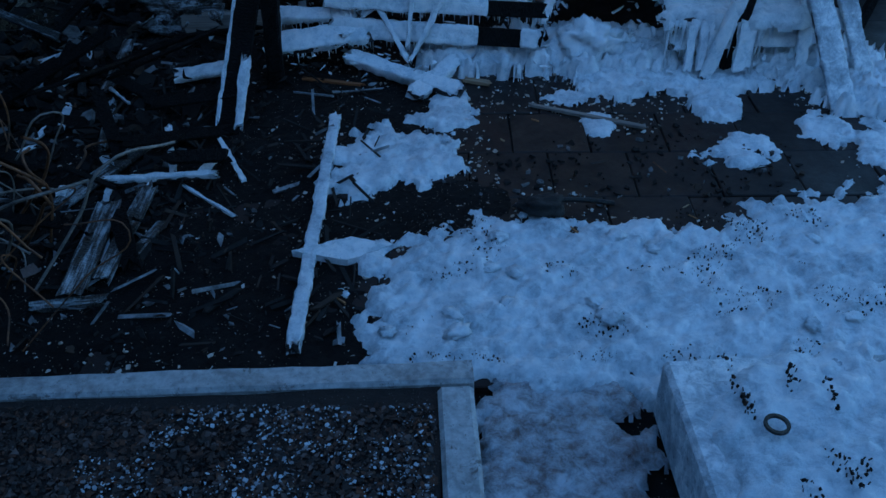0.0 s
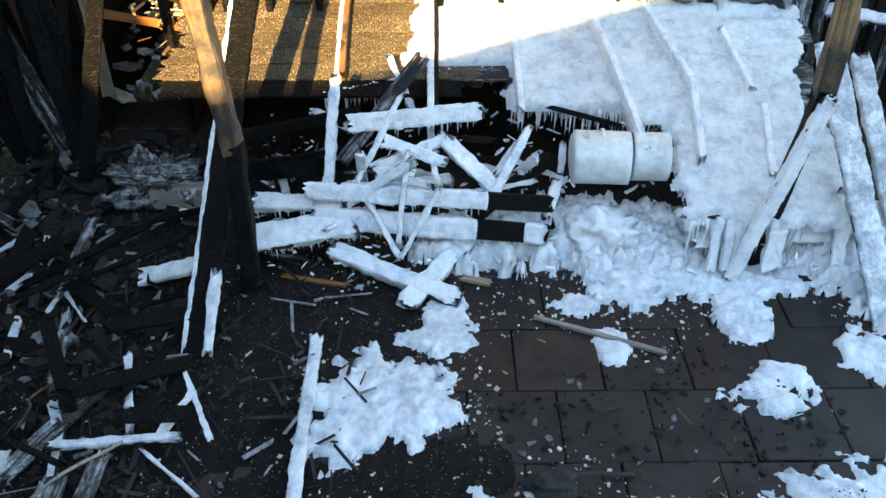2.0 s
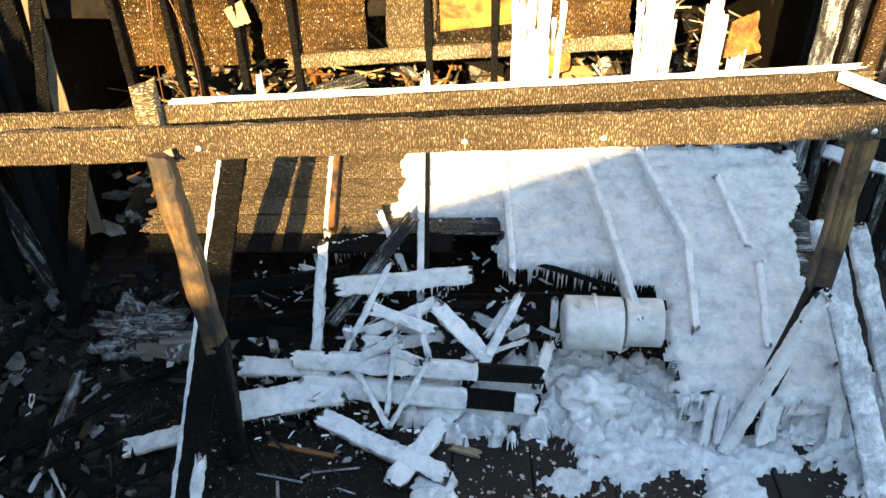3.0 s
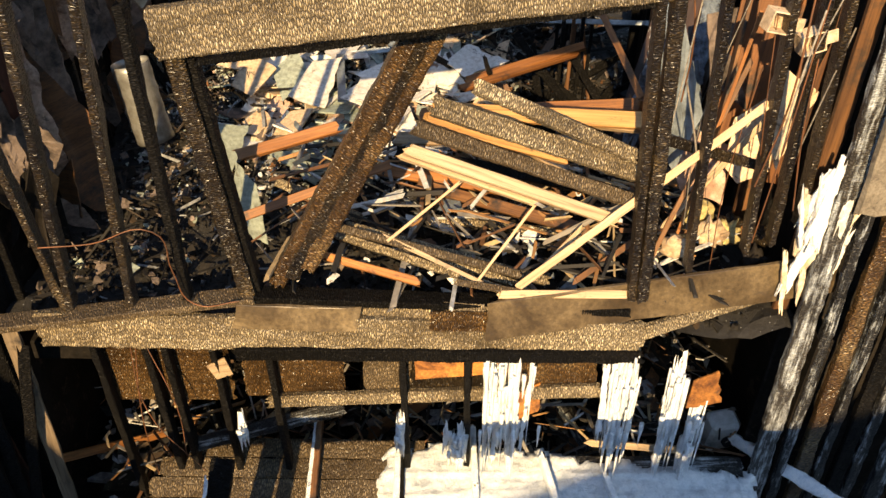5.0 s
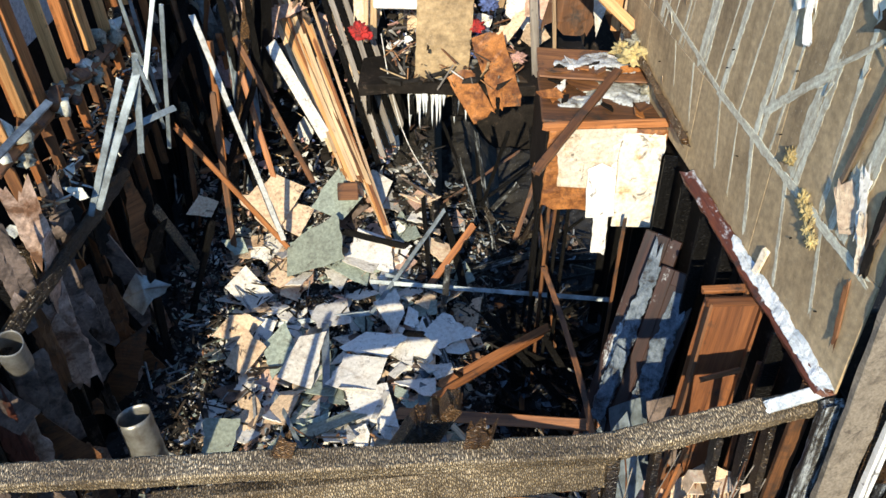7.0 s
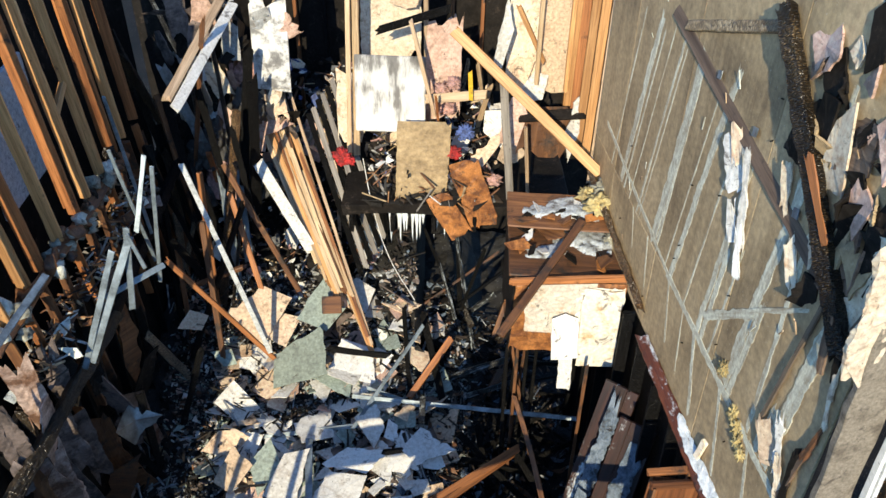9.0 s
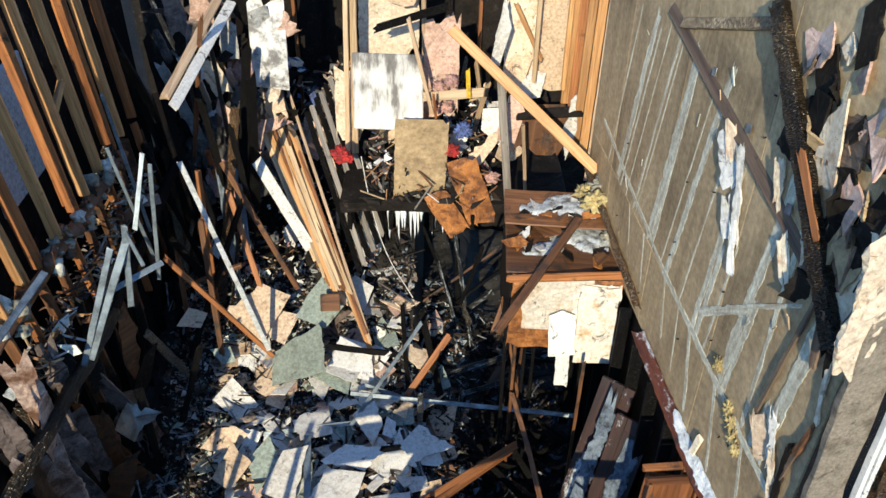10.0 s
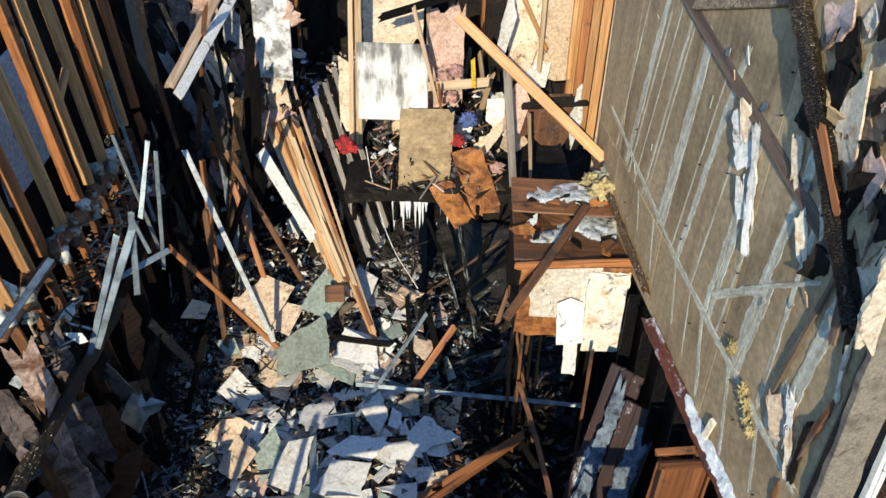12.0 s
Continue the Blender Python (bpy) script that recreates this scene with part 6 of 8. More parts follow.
for a, b, w, mat, lab in (((-0.07, 7.1, 2.9), (0.36, 7.3, 3.19), 0.018, WOOD_PALE, "thin pale stick among charred joists"), ((0.47, 7.0, 2.68), (0.8, 7.2, 3.09), 0.018, WOOD_PALE, "thin pale stick among charred joists"),
                          ((0.71, 6.94, 2.68), (1.97, 7.08, 3.82), 0.045, WOOD_PALE, "long pale batten leaning through the opening"), ((-0.1, 7.12, 2.92), (0.5, 7.0, 2.66), 0.025, WOOD_PALE, "thin pale stick over the sill"),
                          ((0.6, 6.94, 2.62), (1.36, 6.95, 2.62), 0.05, WOOD_PALE, "pale splintered batten on the sill"), ((0.35, 6.98, 2.68), (1.0, 6.95, 2.58), 0.04, CHAR_TAN, "toasted batten on the sill"),
                          ((0.9, 7.3, 2.75), (1.35, 7.1, 3.2), 0.03, WOOD_GREY, "grey stick leaning on the trimmer"), ((1.55, 7.2, 2.7), (2.0, 7.5, 3.9), 0.03, WOOD_BROWN, "brown batten leaning behind studs"),
                          ((1.7, 7.3, 2.7), (1.95, 7.4, 4.2), 0.02, WOOD_ORANGE, "thin orange batten behind studs"), ((1.6, 7.5, 2.6), (2.3, 7.6, 3.6), 0.04, WOOD_PALE, "pale batten leaning behind studs"),
                          ((-1.1, 7.6, 2.7), (-0.1, 7.9, 2.95), 0.06, WOOD_ORANGE, "orange pine batten in the rubble"), ((-0.95, 8.3, 2.55), (-0.3, 7.7, 2.65), 0.07, CHAR, "charred batten in the rubble")):
    board("loose_stick", a, b, w, max(0.014, w * 0.5), mat, (0, -0.8, 0.6), lab, jag=0.02, **S)
wire("copper_wire", [(-2.0, 6.8, 3.05), (-1.7, 6.8, 3.08), (-1.35, 6.82, 3.15), (-1.3, 6.85, 2.85), (-1.22, 6.86, 2.6), (-0.95, 6.86, 2.62)], 0.004, COPPER, "burnt copper wire sagging along the studs")

# ducts
duct = link("metal_duct", tube_mesh("metal_duct", 0.56, 0.125, 0.004, 28, 0.1, 2, 14, 0.035), GALVANISED)
duct.matrix_basis = pose(-1.76, 8.24, 2.94, -5, -8, 0)
tagged(duct, "sooty galvanised round duct standing open-ended in rubble", "duct")
duct2 = link("metal_duct", tube_mesh("metal_duct", 0.3, 0.09, 0.004, 24, 0.1, 5), GALVANISED)
duct2.matrix_basis = pose(-2.3, 7.95, 4.35, 20, 10, 0)
tagged(duct2, "short dented galvanised duct beside the burnt wall", "duct")
scrap("sheet_metal", (-2.15, 9.7, 3.55), (0.32, 0.4, 0.02), GALVANISED, (60, 10, 40), "crumpled sheet metal in the shade of the wall", "sheet metal", thick=0.004, curl=0.12)

# heaped floor rubble


def heap(x, y):
    h = 2.25 + 0.2 * max(0, min(1, (y - 8) / 2.5)) + 0.5 * max(0, min(1, (y - 10.3) / 1.6)) * (1 if x < 0.4 else 0.2)
    h += 0.35 * max(0, min(1, (y - 11.6) / 1.4)) * (x < 0.4)
    h -= 0.55 * max(0, min(1, (x - 0.85) / 0.4)) * max(0, min(1, (y - 8.4) / 0.8))
    h += 0.15 * max(0, min(1, (x + 0.1) / 0.3)) * max(0, min(1, (y - 11.3) / 0.6))
    return h + 0.1 * noise.noise(Vector((x * 1.7, y * 1.7, 1)))


nx, ny = 52, 76
verts = [(-2.55 + 5.1 * i / nx, 7.05 + 7.6 * j / ny, heap(-2.55 + 5.1 * i / nx, 7.05 + 7.6 * j / ny) - 0.02 + 0.06 * noise.fractal(Vector((i * 0.5, j * 0.5, 4)), 0.8, 2, 4)) for i in range(nx + 1) for j in range(ny + 1)]
faces = [(i * (ny + 1) + j, (i + 1) * (ny + 1) + j, (i + 1) * (ny + 1) + j + 1, i * (ny + 1) + j + 1) for i in range(nx) for j in range(ny)]
me = bpy.data.meshes.new("rubble_bed")
me.from_pydata(verts, [], faces)
tagged(link("rubble_bed", me, ASH), "bed of grey ash and soaked rubble on the upper floor", "rubble", "", "stuff")
rubble("plaster_rubble", 6500, (-2.2, 1.0), (8.4, 12.4), heap, RUBBLE_PALE, (0.01, 0.11), 16, "broken plaster and drywall crumbs over the upper floor", (0.006, 0.025))
rubble("dark_floor_rubble", 5200, (-2.4, 2.3), (7.1, 12.6), heap, RUBBLE_DARK, (0.015, 0.1), 17, "charred rubble over the upper floor", (0.008, 0.04))

# larger drywall pieces
rng = random.Random(51)
TONES = ((DRYWALL_WHITE, "white"), (DRYWALL_TAN, "tan"), (DRYWALL_GREEN, "grey-green"), (DRYWALL_SOOTED, "sooty"), (DRYWALL_PINK, "pinkish"))
for k in range(230):
    x, y = rng.uniform(-1.75, 0.75), rng.uniform(8.9, 11.9)
    if rng.random() < 0.3:
        x, y = rng.uniform(-1.3, 0.4), rng.uniform(9.2, 10.6)
    mat, tone = TONES[rng.randrange(5)]
    s = rng.uniform(0.1, 0.42)
    scrap("drywall_piece", (x, y, heap(x, y) + rng.uniform(0.04, 0.13)), (s, s * rng.uniform(0.5, 1.0)), mat, (rng.gauss(8, 20), rng.gauss(0, 20), rng.uniform(0, 360)),
          "broken %s drywall piece on the rubble" % tone, "drywall piece", "broken drywall pieces", curl=rng.uniform(-0.02, 0.04), corners=rng.choice((3, 4, 4)))
for x, y, z, sx, sy, mat, turn, lab in ((-1.1, 11.45, 3.12, 0.42, 0.5, DRYWALL_TAN, (26, 10, 15), "torn tan drywall sheet on the heap"), (-0.3, 11.05, 2.9, 0.5, 0.4, DRYWALL_WHITE, (14, 4, 40), "white drywall sheet on the heap"),
                                       (0.45, 10.1, 2.62, 0.5, 0.4, DRYWALL_WHITE, (16, -6, 20), "white drywall sheet on the heap"), (-0.15, 9.3, 2.55, 0.6, 0.6, DRYWALL_WHITE, (10, 3, 12), "white drywall sheet on the heap"),
                                       (-1.35, 10.1, 2.6, 0.4, 0.42, DRYWALL_WHITE, (35, 5, 20), "curled white drywall sheet"), (-1.5, 8.9, 2.55, 0.36, 0.6, DRYWALL_GREEN, (25, 12, 5), "grey-green drywall sheet in rubble"),
                                       (-0.9, 8.7, 2.5, 0.4, 0.5, DRYWALL_GREEN, (20, -5, 60), "grey-green drywall sheet in rubble"), (-1.1, 7.9, 2.6, 0.24, 0.5, DRYWALL_GREEN, (60, 10, 30), "grey-green drywall strip behind the studs")):
    scrap("drywall_sheet", (x, y, z), (sx, sy), mat, turn, lab, "drywall piece", "large drywall sheets", curl=0.03, corners=4)
for x, y, z, sx, sy, mat, turn, lab in ((-0.83, 10.98, 3.02, 0.66, 0.72, DRYWALL_GREEN, (30, -8, -28), "large grey-green drywall sheet sloping off the heap"), (-0.68, 11.58, 3.26, 0.62, 0.62, DRYWALL_GREEN, (30, 4, 8), "broad grey-green drywall sheet on top of the heap"),
                                       (-1.32, 11.5, 3.3, 0.55, 0.6, DRYWALL_TAN, (34, 10, 12), "peeling tan drywall sheet on top of the heap"), (-0.22, 11.12, 2.93, 0.5, 0.46, DRYWALL_WHITE, (24, -6, 35), "bright white drywall sheet beside the green one"),
                                       (0.5, 10.1, 2.72, 0.5, 0.36, DRYWALL_WHITE, (22, 4, -14), "five-sided white drywall slab on the heap"), (-0.05, 10.35, 2.78, 0.3, 0.34, DRYWALL_WHITE, (34, 6, 8), "white drywall slab propped on the heap"),
                                       (-1.48, 10.6, 2.86, 0.36, 0.34, DRYWALL_WHITE, (50, 8, 18), "curled white drywall slab standing in rubble"), (-1.5, 10.2, 2.72, 0.44, 0.36, DRYWALL_TAN, (30, -6, 12), "tan drywall slab in the rubble"),
                                       (-1.42, 9.75, 2.68, 0.42, 0.4, DRYWALL_TAN, (28, 6, -18), "tan drywall slab in the rubble"), (-1.1, 9.85, 2.66, 0.34, 0.44, DRYWALL_GREEN, (26, 3, 4), "grey-green drywall slab in the rubble"),
                                       (-0.85, 9.7, 2.64, 0.3, 0.7, DRYWALL_WHITE, (20, 8, -10), "long white drywall slab in the rubble"), (-0.3, 9.6, 2.64, 0.5, 0.5, DRYWALL_WHITE, (14, 3, 30), "white drywall slab in the rubble"),
                                       (-0.2, 10.0, 2.66, 0.5, 0.3, DRYWALL_WHITE, (20, -3, 8), "white drywall slab in the rubble"), (-1.66, 11.1, 3.0, 0.3, 0.24, DRYWALL_GREEN, (30, 8, -30), "grey-green drywall slab in the rubble"),
                                       (-2.0, 11.3, 3.35, 0.3, 0.26, DRYWALL_TAN, (60, 8, 10), "tan drywall slab by the burnt wall"), (-0.25, 11.9, 3.25, 0.42, 0.4, DRYWALL_WHITE, (26, 0, 20), "white drywall slab below the laths")):
    ob = scrap("drywall_sheet", (x, y, z), (sx, sy), mat, turn, lab, "drywall piece", "large drywall sheets", curl=0.03, corners=4)
tile = slab("wooden_drawer_front", (-0.52, 11.5, 3.42), (0.22, 0.2, 0.025), WOOD_BROWN, (34, 2, 6), label="small brown wooden drawer front on the heap", category="drawer front", wear=0.002)
slab("crate_side", (0.42, 8.95, 2.62), (0.16, 0.5, 0.06), STEEL_PALE, (6, 3, 4), label="short length of pale steel channel on the heap", category="metal channel", wear=0.004)

rng = random.Random(57)
for k in range(95):
    y = rng.uniform(8.8, 11.3)
    x = rng.uniform(-1.65, 0.75 - 0.4 * max(0, y - 9.4))
    mat, tone = ((DRYWALL_WHITE, "white") if rng.random() < 0.55 + 0.25 * (x > -0.6) else (DRYWALL_TAN, "tan") if x < -0.8 else (DRYWALL_GREEN, "grey-green"))
    s = rng.uniform(0.24, 0.5)
    scrap("drywall_slab", (x, y, heap(x, y) + rng.uniform(0.08, 0.2)), (s, s * rng.uniform(0.45, 0.9)), mat, (rng.gauss(6, 13), rng.gauss(0, 13), rng.uniform(0, 360)),
          "large broken %s drywall slab on the rubble" % tone, "drywall piece", "broken drywall slabs", curl=rng.uniform(-0.02, 0.03), corners=rng.choice((3, 4, 4)))

splinters("floor_splinters", 2200, (-2.3, 2.2), (7.2, 12.6), heap, DARK_BITS, (0.03, 0.4), 214, "mixed splinters and battens over the upper floor", 16, (0.02, 0.16))
splinters("sill_splinters", 330, (-0.9, 1.9), (7.05, 8.8), lambda x, y: 2.5 + 0.1 * noise.noise(Vector((x * 3, y * 3, 0))), SPLINTERS, (0.1, 0.75), 215, "burnt splinters heaped behind the sill", 9, (0.0, 0.25), (0.012, 0.045))
splinters("room_splinters", 900, (-2.3, 2.5), (6.95, 9.0), lambda x, y: 0.5 + 0.25 * (y - 7), SPLINTERS, (0.06, 0.5), 216, "splinters in the dark ground-floor room", 25, (0.0, 0.5))

# torn drywall on the left wall
rng = random.Random(61)
for k in range(36):
    y, z = rng.uniform(7.2, 10.6), rng.uniform(2.4, 4.6)
    s = rng.uniform(0.12, 0.5)
    scrap("torn_drywall", (-2.42 + rng.uniform(0, 0.1), y, z), (s * 0.6, s * rng.uniform(1.2, 2.6)), ((DRYWALL_SOOTED, SOOT_DARK, WOOD_BROWN, SOOT_DARK, DRYWALL_BURNT, DRYWALL_SOOTED)[k % 6]), (90 + rng.gauss(0, 6), rng.gauss(0, 16), 40 + rng.gauss(0, 22)),
          parent=left, curl=rng.uniform(0, 0.06), corners=rng.choice((4, 5, 6)))
for y, z, w, h, mat in ((7.35, 3.9, 0.16, 0.7, DRYWALL_SOOTED), (7.5, 3.2, 0.2, 0.6, DRYWALL_SOOTED), (7.75, 3.75, 0.14, 0.9, WOOD_RED), (7.9, 3.3, 0.22, 0.8, DRYWALL_BURNT), (8.1, 4.1, 0.16, 0.5, DRYWALL_SOOTED), (8.3, 3.6, 0.2, 0.7, DRYWALL_SOOTED), (8.5, 3.95, 0.13, 0.6, WOOD_BROWN),
                        (8.75, 3.8, 0.24, 0.8, DRYWALL_BURNT), (9.05, 4.0, 0.2, 0.6, DRYWALL_SOOTED), (9.3, 3.6, 0.18, 0.7, DRYWALL_SOOTED), (9.6, 3.2, 0.2, 0.7, WOOD_BROWN), (9.2, 4.6, 0.16, 0.5, DRYWALL_SOOTED), (8.8, 4.8, 0.18, 0.5, DRYWALL_BURNT), (8.4, 4.75, 0.16, 0.45, DRYWALL_SOOTED)):
    board("torn_drywall", (-2.41, y + 0.05, z - h / 2), (-2.43, y, z + h / 2), w, 0.013, mat, (0.55, -0.85, 0.1), parent=left, jag=0.22, wear=0.03, fine=0.04, across=5)

# doors leaning on the right wall


def leaf_door(foot, top, width, mat, label, panels=3, rime=False, face=(-0.9, -0.22, 0.3)):
    """A panelled door leaf from its foot's middle to its top's middle, leaning on the right wall."""
    ob = holder("door_leaf", foot, label, "door", "doors stacked by the right wall")
    length = (Vector(top) - Vector(foot)).length
    m = Matrix.Translation(-Vector(foot)) @ along(foot, top, face)

    def bar(name, x0, x1, y0, y1, z, t):
        o = link(name, slab_mesh(name, (x1 - x0, y1 - y0, t), 0.004), mat, ob)
        o.matrix_basis = m @ pose((x0 + x1) / 2, (y0 + y1) / 2, z)
        return o
    w = width / 2
    mat = WOOD_RED_RIME_SHADED if rime else mat
    bar("panel", 0.05, length - 0.05, -w + 0.05, w - 0.05, 0.0, 0.015)
    bar("stile", 0, length, -w, -w + 0.1, -0.01, 0.035)
    bar("stile", 0, length, w - 0.1, w, -0.01, 0.035)
    for k in range(panels + 1):
        x = (length - 0.12) * k / panels
        bar("rail", x, x + 0.12, -w + 0.1, w - 0.1, -0.01, 0.035)
    return ob


leaf_door((1.68, 8.68, 2.6), (2.2, 9.33, 4.42), 0.3, WOOD_RED, "dark red-brown door leaf standing by the wall, crusted with frost", 3, True, face=(-0.5, -0.75, 0.45))
leaf_door((1.86, 8.45, 2.7), (2.3, 9.04, 4.28), 0.32, WOOD_RED, "dark red-brown door leaf standing by the wall, crusted with frost", 3, True, face=(-0.5, -0.75, 0.45))
for p, q, w in (((1.7, 8.64, 2.9), (2.1, 9.14, 4.3), 0.12), ((1.93, 8.45, 3.0), (2.26, 8.9, 4.05), 0.15), ((1.66, 8.58, 2.8), (1.84, 8.8, 3.5), 0.1), ((2.08, 8.55, 3.1), (2.24, 8.76, 3.6), 0.08)):
    board("door_frost", p, q, w, 0.012, FROST_DOOR_SHADED, (-0.5, -0.75, 0.45), "granular frost crusted on a leaning door", "frost", "frost on the doors", wear=0.03, jag=0.2, fine=0.02, across=9)
drawer = holder("cabinet_carcass", (2.28, 8.02, 3.2), "sunlit orange wooden cabinet carcass with a raised rim", "cabinet")
board("back_board", (2.14, 7.86, 3.2), (2.27, 8.03, 4.86), 0.34, 0.02, CABINET_WOOD_SHADED, (-0.2, -0.95, 0.1), parent=drawer, jag=0.02, across=6)
board("side_board", (2.0, 7.8, 3.2), (2.11, 7.98, 4.88), 0.12, 0.02, WOOD_BROWN, (1, -0.2, 0), parent=drawer, jag=0.02)
board("side_board", (2.31, 7.82, 3.2), (2.44, 7.99, 4.86), 0.12, 0.02, CABINET_WOOD_SHADED, (1, -0.2, 0), parent=drawer, jag=0.02)
board("top_rim", (2.08, 7.96, 4.89), (2.47, 8.0, 4.88), 0.06, 0.035, CABINET_WOOD_SHADED, (0, -1, 0.3), parent=drawer, jag=0.01)
board("top_rim", (2.08, 8.06, 4.91), (2.47, 8.1, 4.9), 0.05, 0.03, WOOD_ORANGE, (0, -0.3, 1), parent=drawer, jag=0.01)
board("slat", (2.12, 7.83, 4.35), (2.36, 7.85, 4.42), 0.04, 0.015, WOOD_BROWN, (0, -1, 0.1), parent=drawer, jag=0.02)
leaf_door((2.4, 7.62, 3.0), (2.46, 7.72, 4.6), 0.14, CABINET_WOOD_SHADED, "narrow orange wooden cabinet side standing by the wall", 2, face=(-0.3, -0.9, 0.2))
board("snowy_offcut", (2.2, 7.12, 4.86), (2.5, 7.18, 4.92), 0.07, 0.04, SNOW, (0, -0.5, 1), "short snow-covered offcut on the top plate", "board", jag=0.02, fine=0.03, across=4)
board("yellow_offcut", on_right(1.02, 4.98, 0.03), on_right(0.98, 5.2, 0.02), 0.05, 0.02, DRYWALL_CREAM, (-0.9, -0.3, 0), "pale yellow foam offcut standing on the plate", "offcut", jag=0.02)
scrap("sheet_metal", (1.86, 8.3, 3.2), (0.42, 0.7, 0.02), STEEL_PALE, (52, 22, 20), "bent grey sheet-metal panel against the doors", "sheet metal", thick=0.006, curl=0.05)
U = dict(group="loose timbers in the upper room")
board("fallen_board", (0.46, 9.12, 2.98), (1.47, 9.9, 2.95), 0.08, 0.04, WOOD_ORANGE, (0, -0.5, 1), "split orange pine board lying on the heap", "board", **U)
board("fallen_board", (0.4, 8.95, 3.0), (1.4, 9.85, 2.9), 0.06, 0.04, WOOD_ORANGE, (0, -0.5, 1), "split orange pine board lying on the heap", "board", **U)
board("fallen_board", (0.35, 10.7, 2.8), (0.8, 11.2, 3.2), 0.07, 0.04, WOOD_ORANGE, (0, -0.5, 1), "short orange pine board on the heap", "board", **U)
board("fallen_board", (-2.0, 10.9, 4.5), (-1.15, 11.1, 3.0), 0.05, 0.04, WOOD_ORANGE, (0, -0.7, 0.5), "orange pine board leaning on the heap", "board", **U)
board("fallen_board", (-1.75, 11.4, 4.6), (-1.7, 11.1, 3.0), 0.06, 0.04, WOOD_BROWN, (0, -0.7, 0.5), "brown pine board standing in the heap", "board", **U)
board("fallen_board", (-1.6, 12.0, 4.9), (-0.95, 11.9, 3.3), 0.06, 0.04, WOOD_BROWN, (0, -0.7, 0.5), "brown pine board leaning on the heap", "board", **U)
M = dict(group="pale metal studs")
for a, b, w in (((-1.7, 11.0, 5.53), (-1.17, 11.08, 3.1), 0.05), ((-1.89, 9.7, 4.92), (-1.77, 9.7, 5.74), 0.05), ((-1.7, 9.7, 5.35), (-1.77, 9.68, 5.7), 0.03), ((-2.26, 9.38, 4.55), (-1.89, 9.62, 5.58), 0.05), ((-2.2, 9.4, 4.6), (-1.77, 9.72, 5.64), 0.06), ((-2.04, 9.6, 5.12), (-1.65, 9.96, 5.18), 0.05), ((-2.0, 10.4, 5.2), (-1.9, 10.7, 5.8), 0.04),
                ((-1.78, 10.5, 5.8), (-2.02, 10.7, 4.4), 0.035), ((-2.15, 10.6, 5.9), (-2.1, 10.9, 4.5), 0.03), ((-2.25, 11.0, 6.2), (-2.2, 11.2, 4.6), 0.03), ((-1.5, 10.3, 2.56), (-0.18, 10.4, 2.7), 0.05), ((-0.24, 10.6, 2.93), (2.09, 10.2, 3.04), 0.045), ((-0.23, 10.3, 2.76), (0.5, 11.2, 3.4), 0.04), ((-0.1, 10.75, 2.9), (0.55, 10.5, 2.86), 0.04),
                ((-0.58, 9.4, 2.66), (-0.67, 10.19, 2.72), 0.07), ((-0.7, 8.7, 2.55), (-1.05, 9.4, 2.55), 0.04), ((0.25, 8.8, 2.5), (0.3, 9.5, 2.6), 0.07), ((-2.4, 8.5, 5.5), (-2.35, 9.42, 5.49), 0.055)):
    board("metal_stud", a, b, w, 0.022, PAINT_WORN if a[1] > 10.9 and a[2] > 5 and b[2] < 4 else STEEL_PALE, (0.2, -0.9, 0.5), "pale metal stud, bent and fallen", "metal stud", jag=0.01, wear=0.004, **M)
# bundle of laths sliding down from the floor above
rng = random.Random(71)
for k in range(66):
    u = rng.uniform(0.36, 1.05) if k > 4 else 0.04 * k
    a = Vector((-0.03 - 0.72 * u + rng.gauss(0, 0.035), 11.15 + 1.0 * u, 2.86 + 0.75 * u + rng.uniform(0.0, 0.22)))
    b = a + Vector((-1.22 + rng.gauss(0, 0.07), 2.3, 2.0 + rng.gauss(0, 0.06))) * (rng.uniform(0.8, 1.0) if u < 0.4 else rng.uniform(0.45, 0.78))
    board("pine_lath", a, b, rng.uniform(0.022, 0.07), 0.018, (WOOD_LATH, WOOD_AMBER, WOOD_LATH, WOOD_CLEAN, WOOD_ORANGE, WOOD_LATH, WOOD_BROWN)[k % 7], (0.3 + rng.gauss(0, 0.25), -0.8, 0.5), "sunlit pine lath in a sliding bundle", "lath", "bundle of laths", jag=0.03)
for k in range(7):
    a = Vector((-0.22 + 0.05 * k, 11.95 + 0.06 * k, 3.5 + 0.06 * k))
    board("grey_lath", a, a + Vector((-0.62, 1.1, 1.45)), 0.06, 0.025, WOOD_GREY if k % 2 else CHAR_BLACK, (0.3, -0.8, 0.5), "grey scorched board in a sliding bundle", "lath", "bundle of laths", jag=0.03)
board("white_board", (-0.79, 12.08, 3.75), (-1.36, 12.5, 4.64), 0.13, 0.03, PAINT_WHITE, (0.2, -0.8, 0.5), "white painted board beside the bundle of laths", "board", jag=0.03)
board("white_board", (-1.86, 11.6, 5.78), (-1.53, 13.1, 6.26), 0.1, 0.04, PAINT_WHITE, (0.5, -0.8, 0.4), "long board with a white painted edge", "board", jag=0.02)
board("brown_board", (-1.93, 11.62, 5.86), (-1.66, 13.1, 6.3), 0.09, 0.05, WOOD_CLEAN, (0.3, -0.9, 0.5), "long raw pine board beside the white painted one", "board", jag=0.05, wear=0.008)
board("tall_panel", (-1.2, 13.0, 5.3), (-1.2, 13.3, 6.8), 0.4, 0.03, MIRROR_SOOT, (0, -1, 0.2), "tall sooty white panel standing at the back", "panel", wear=0.006, jag=0.04)

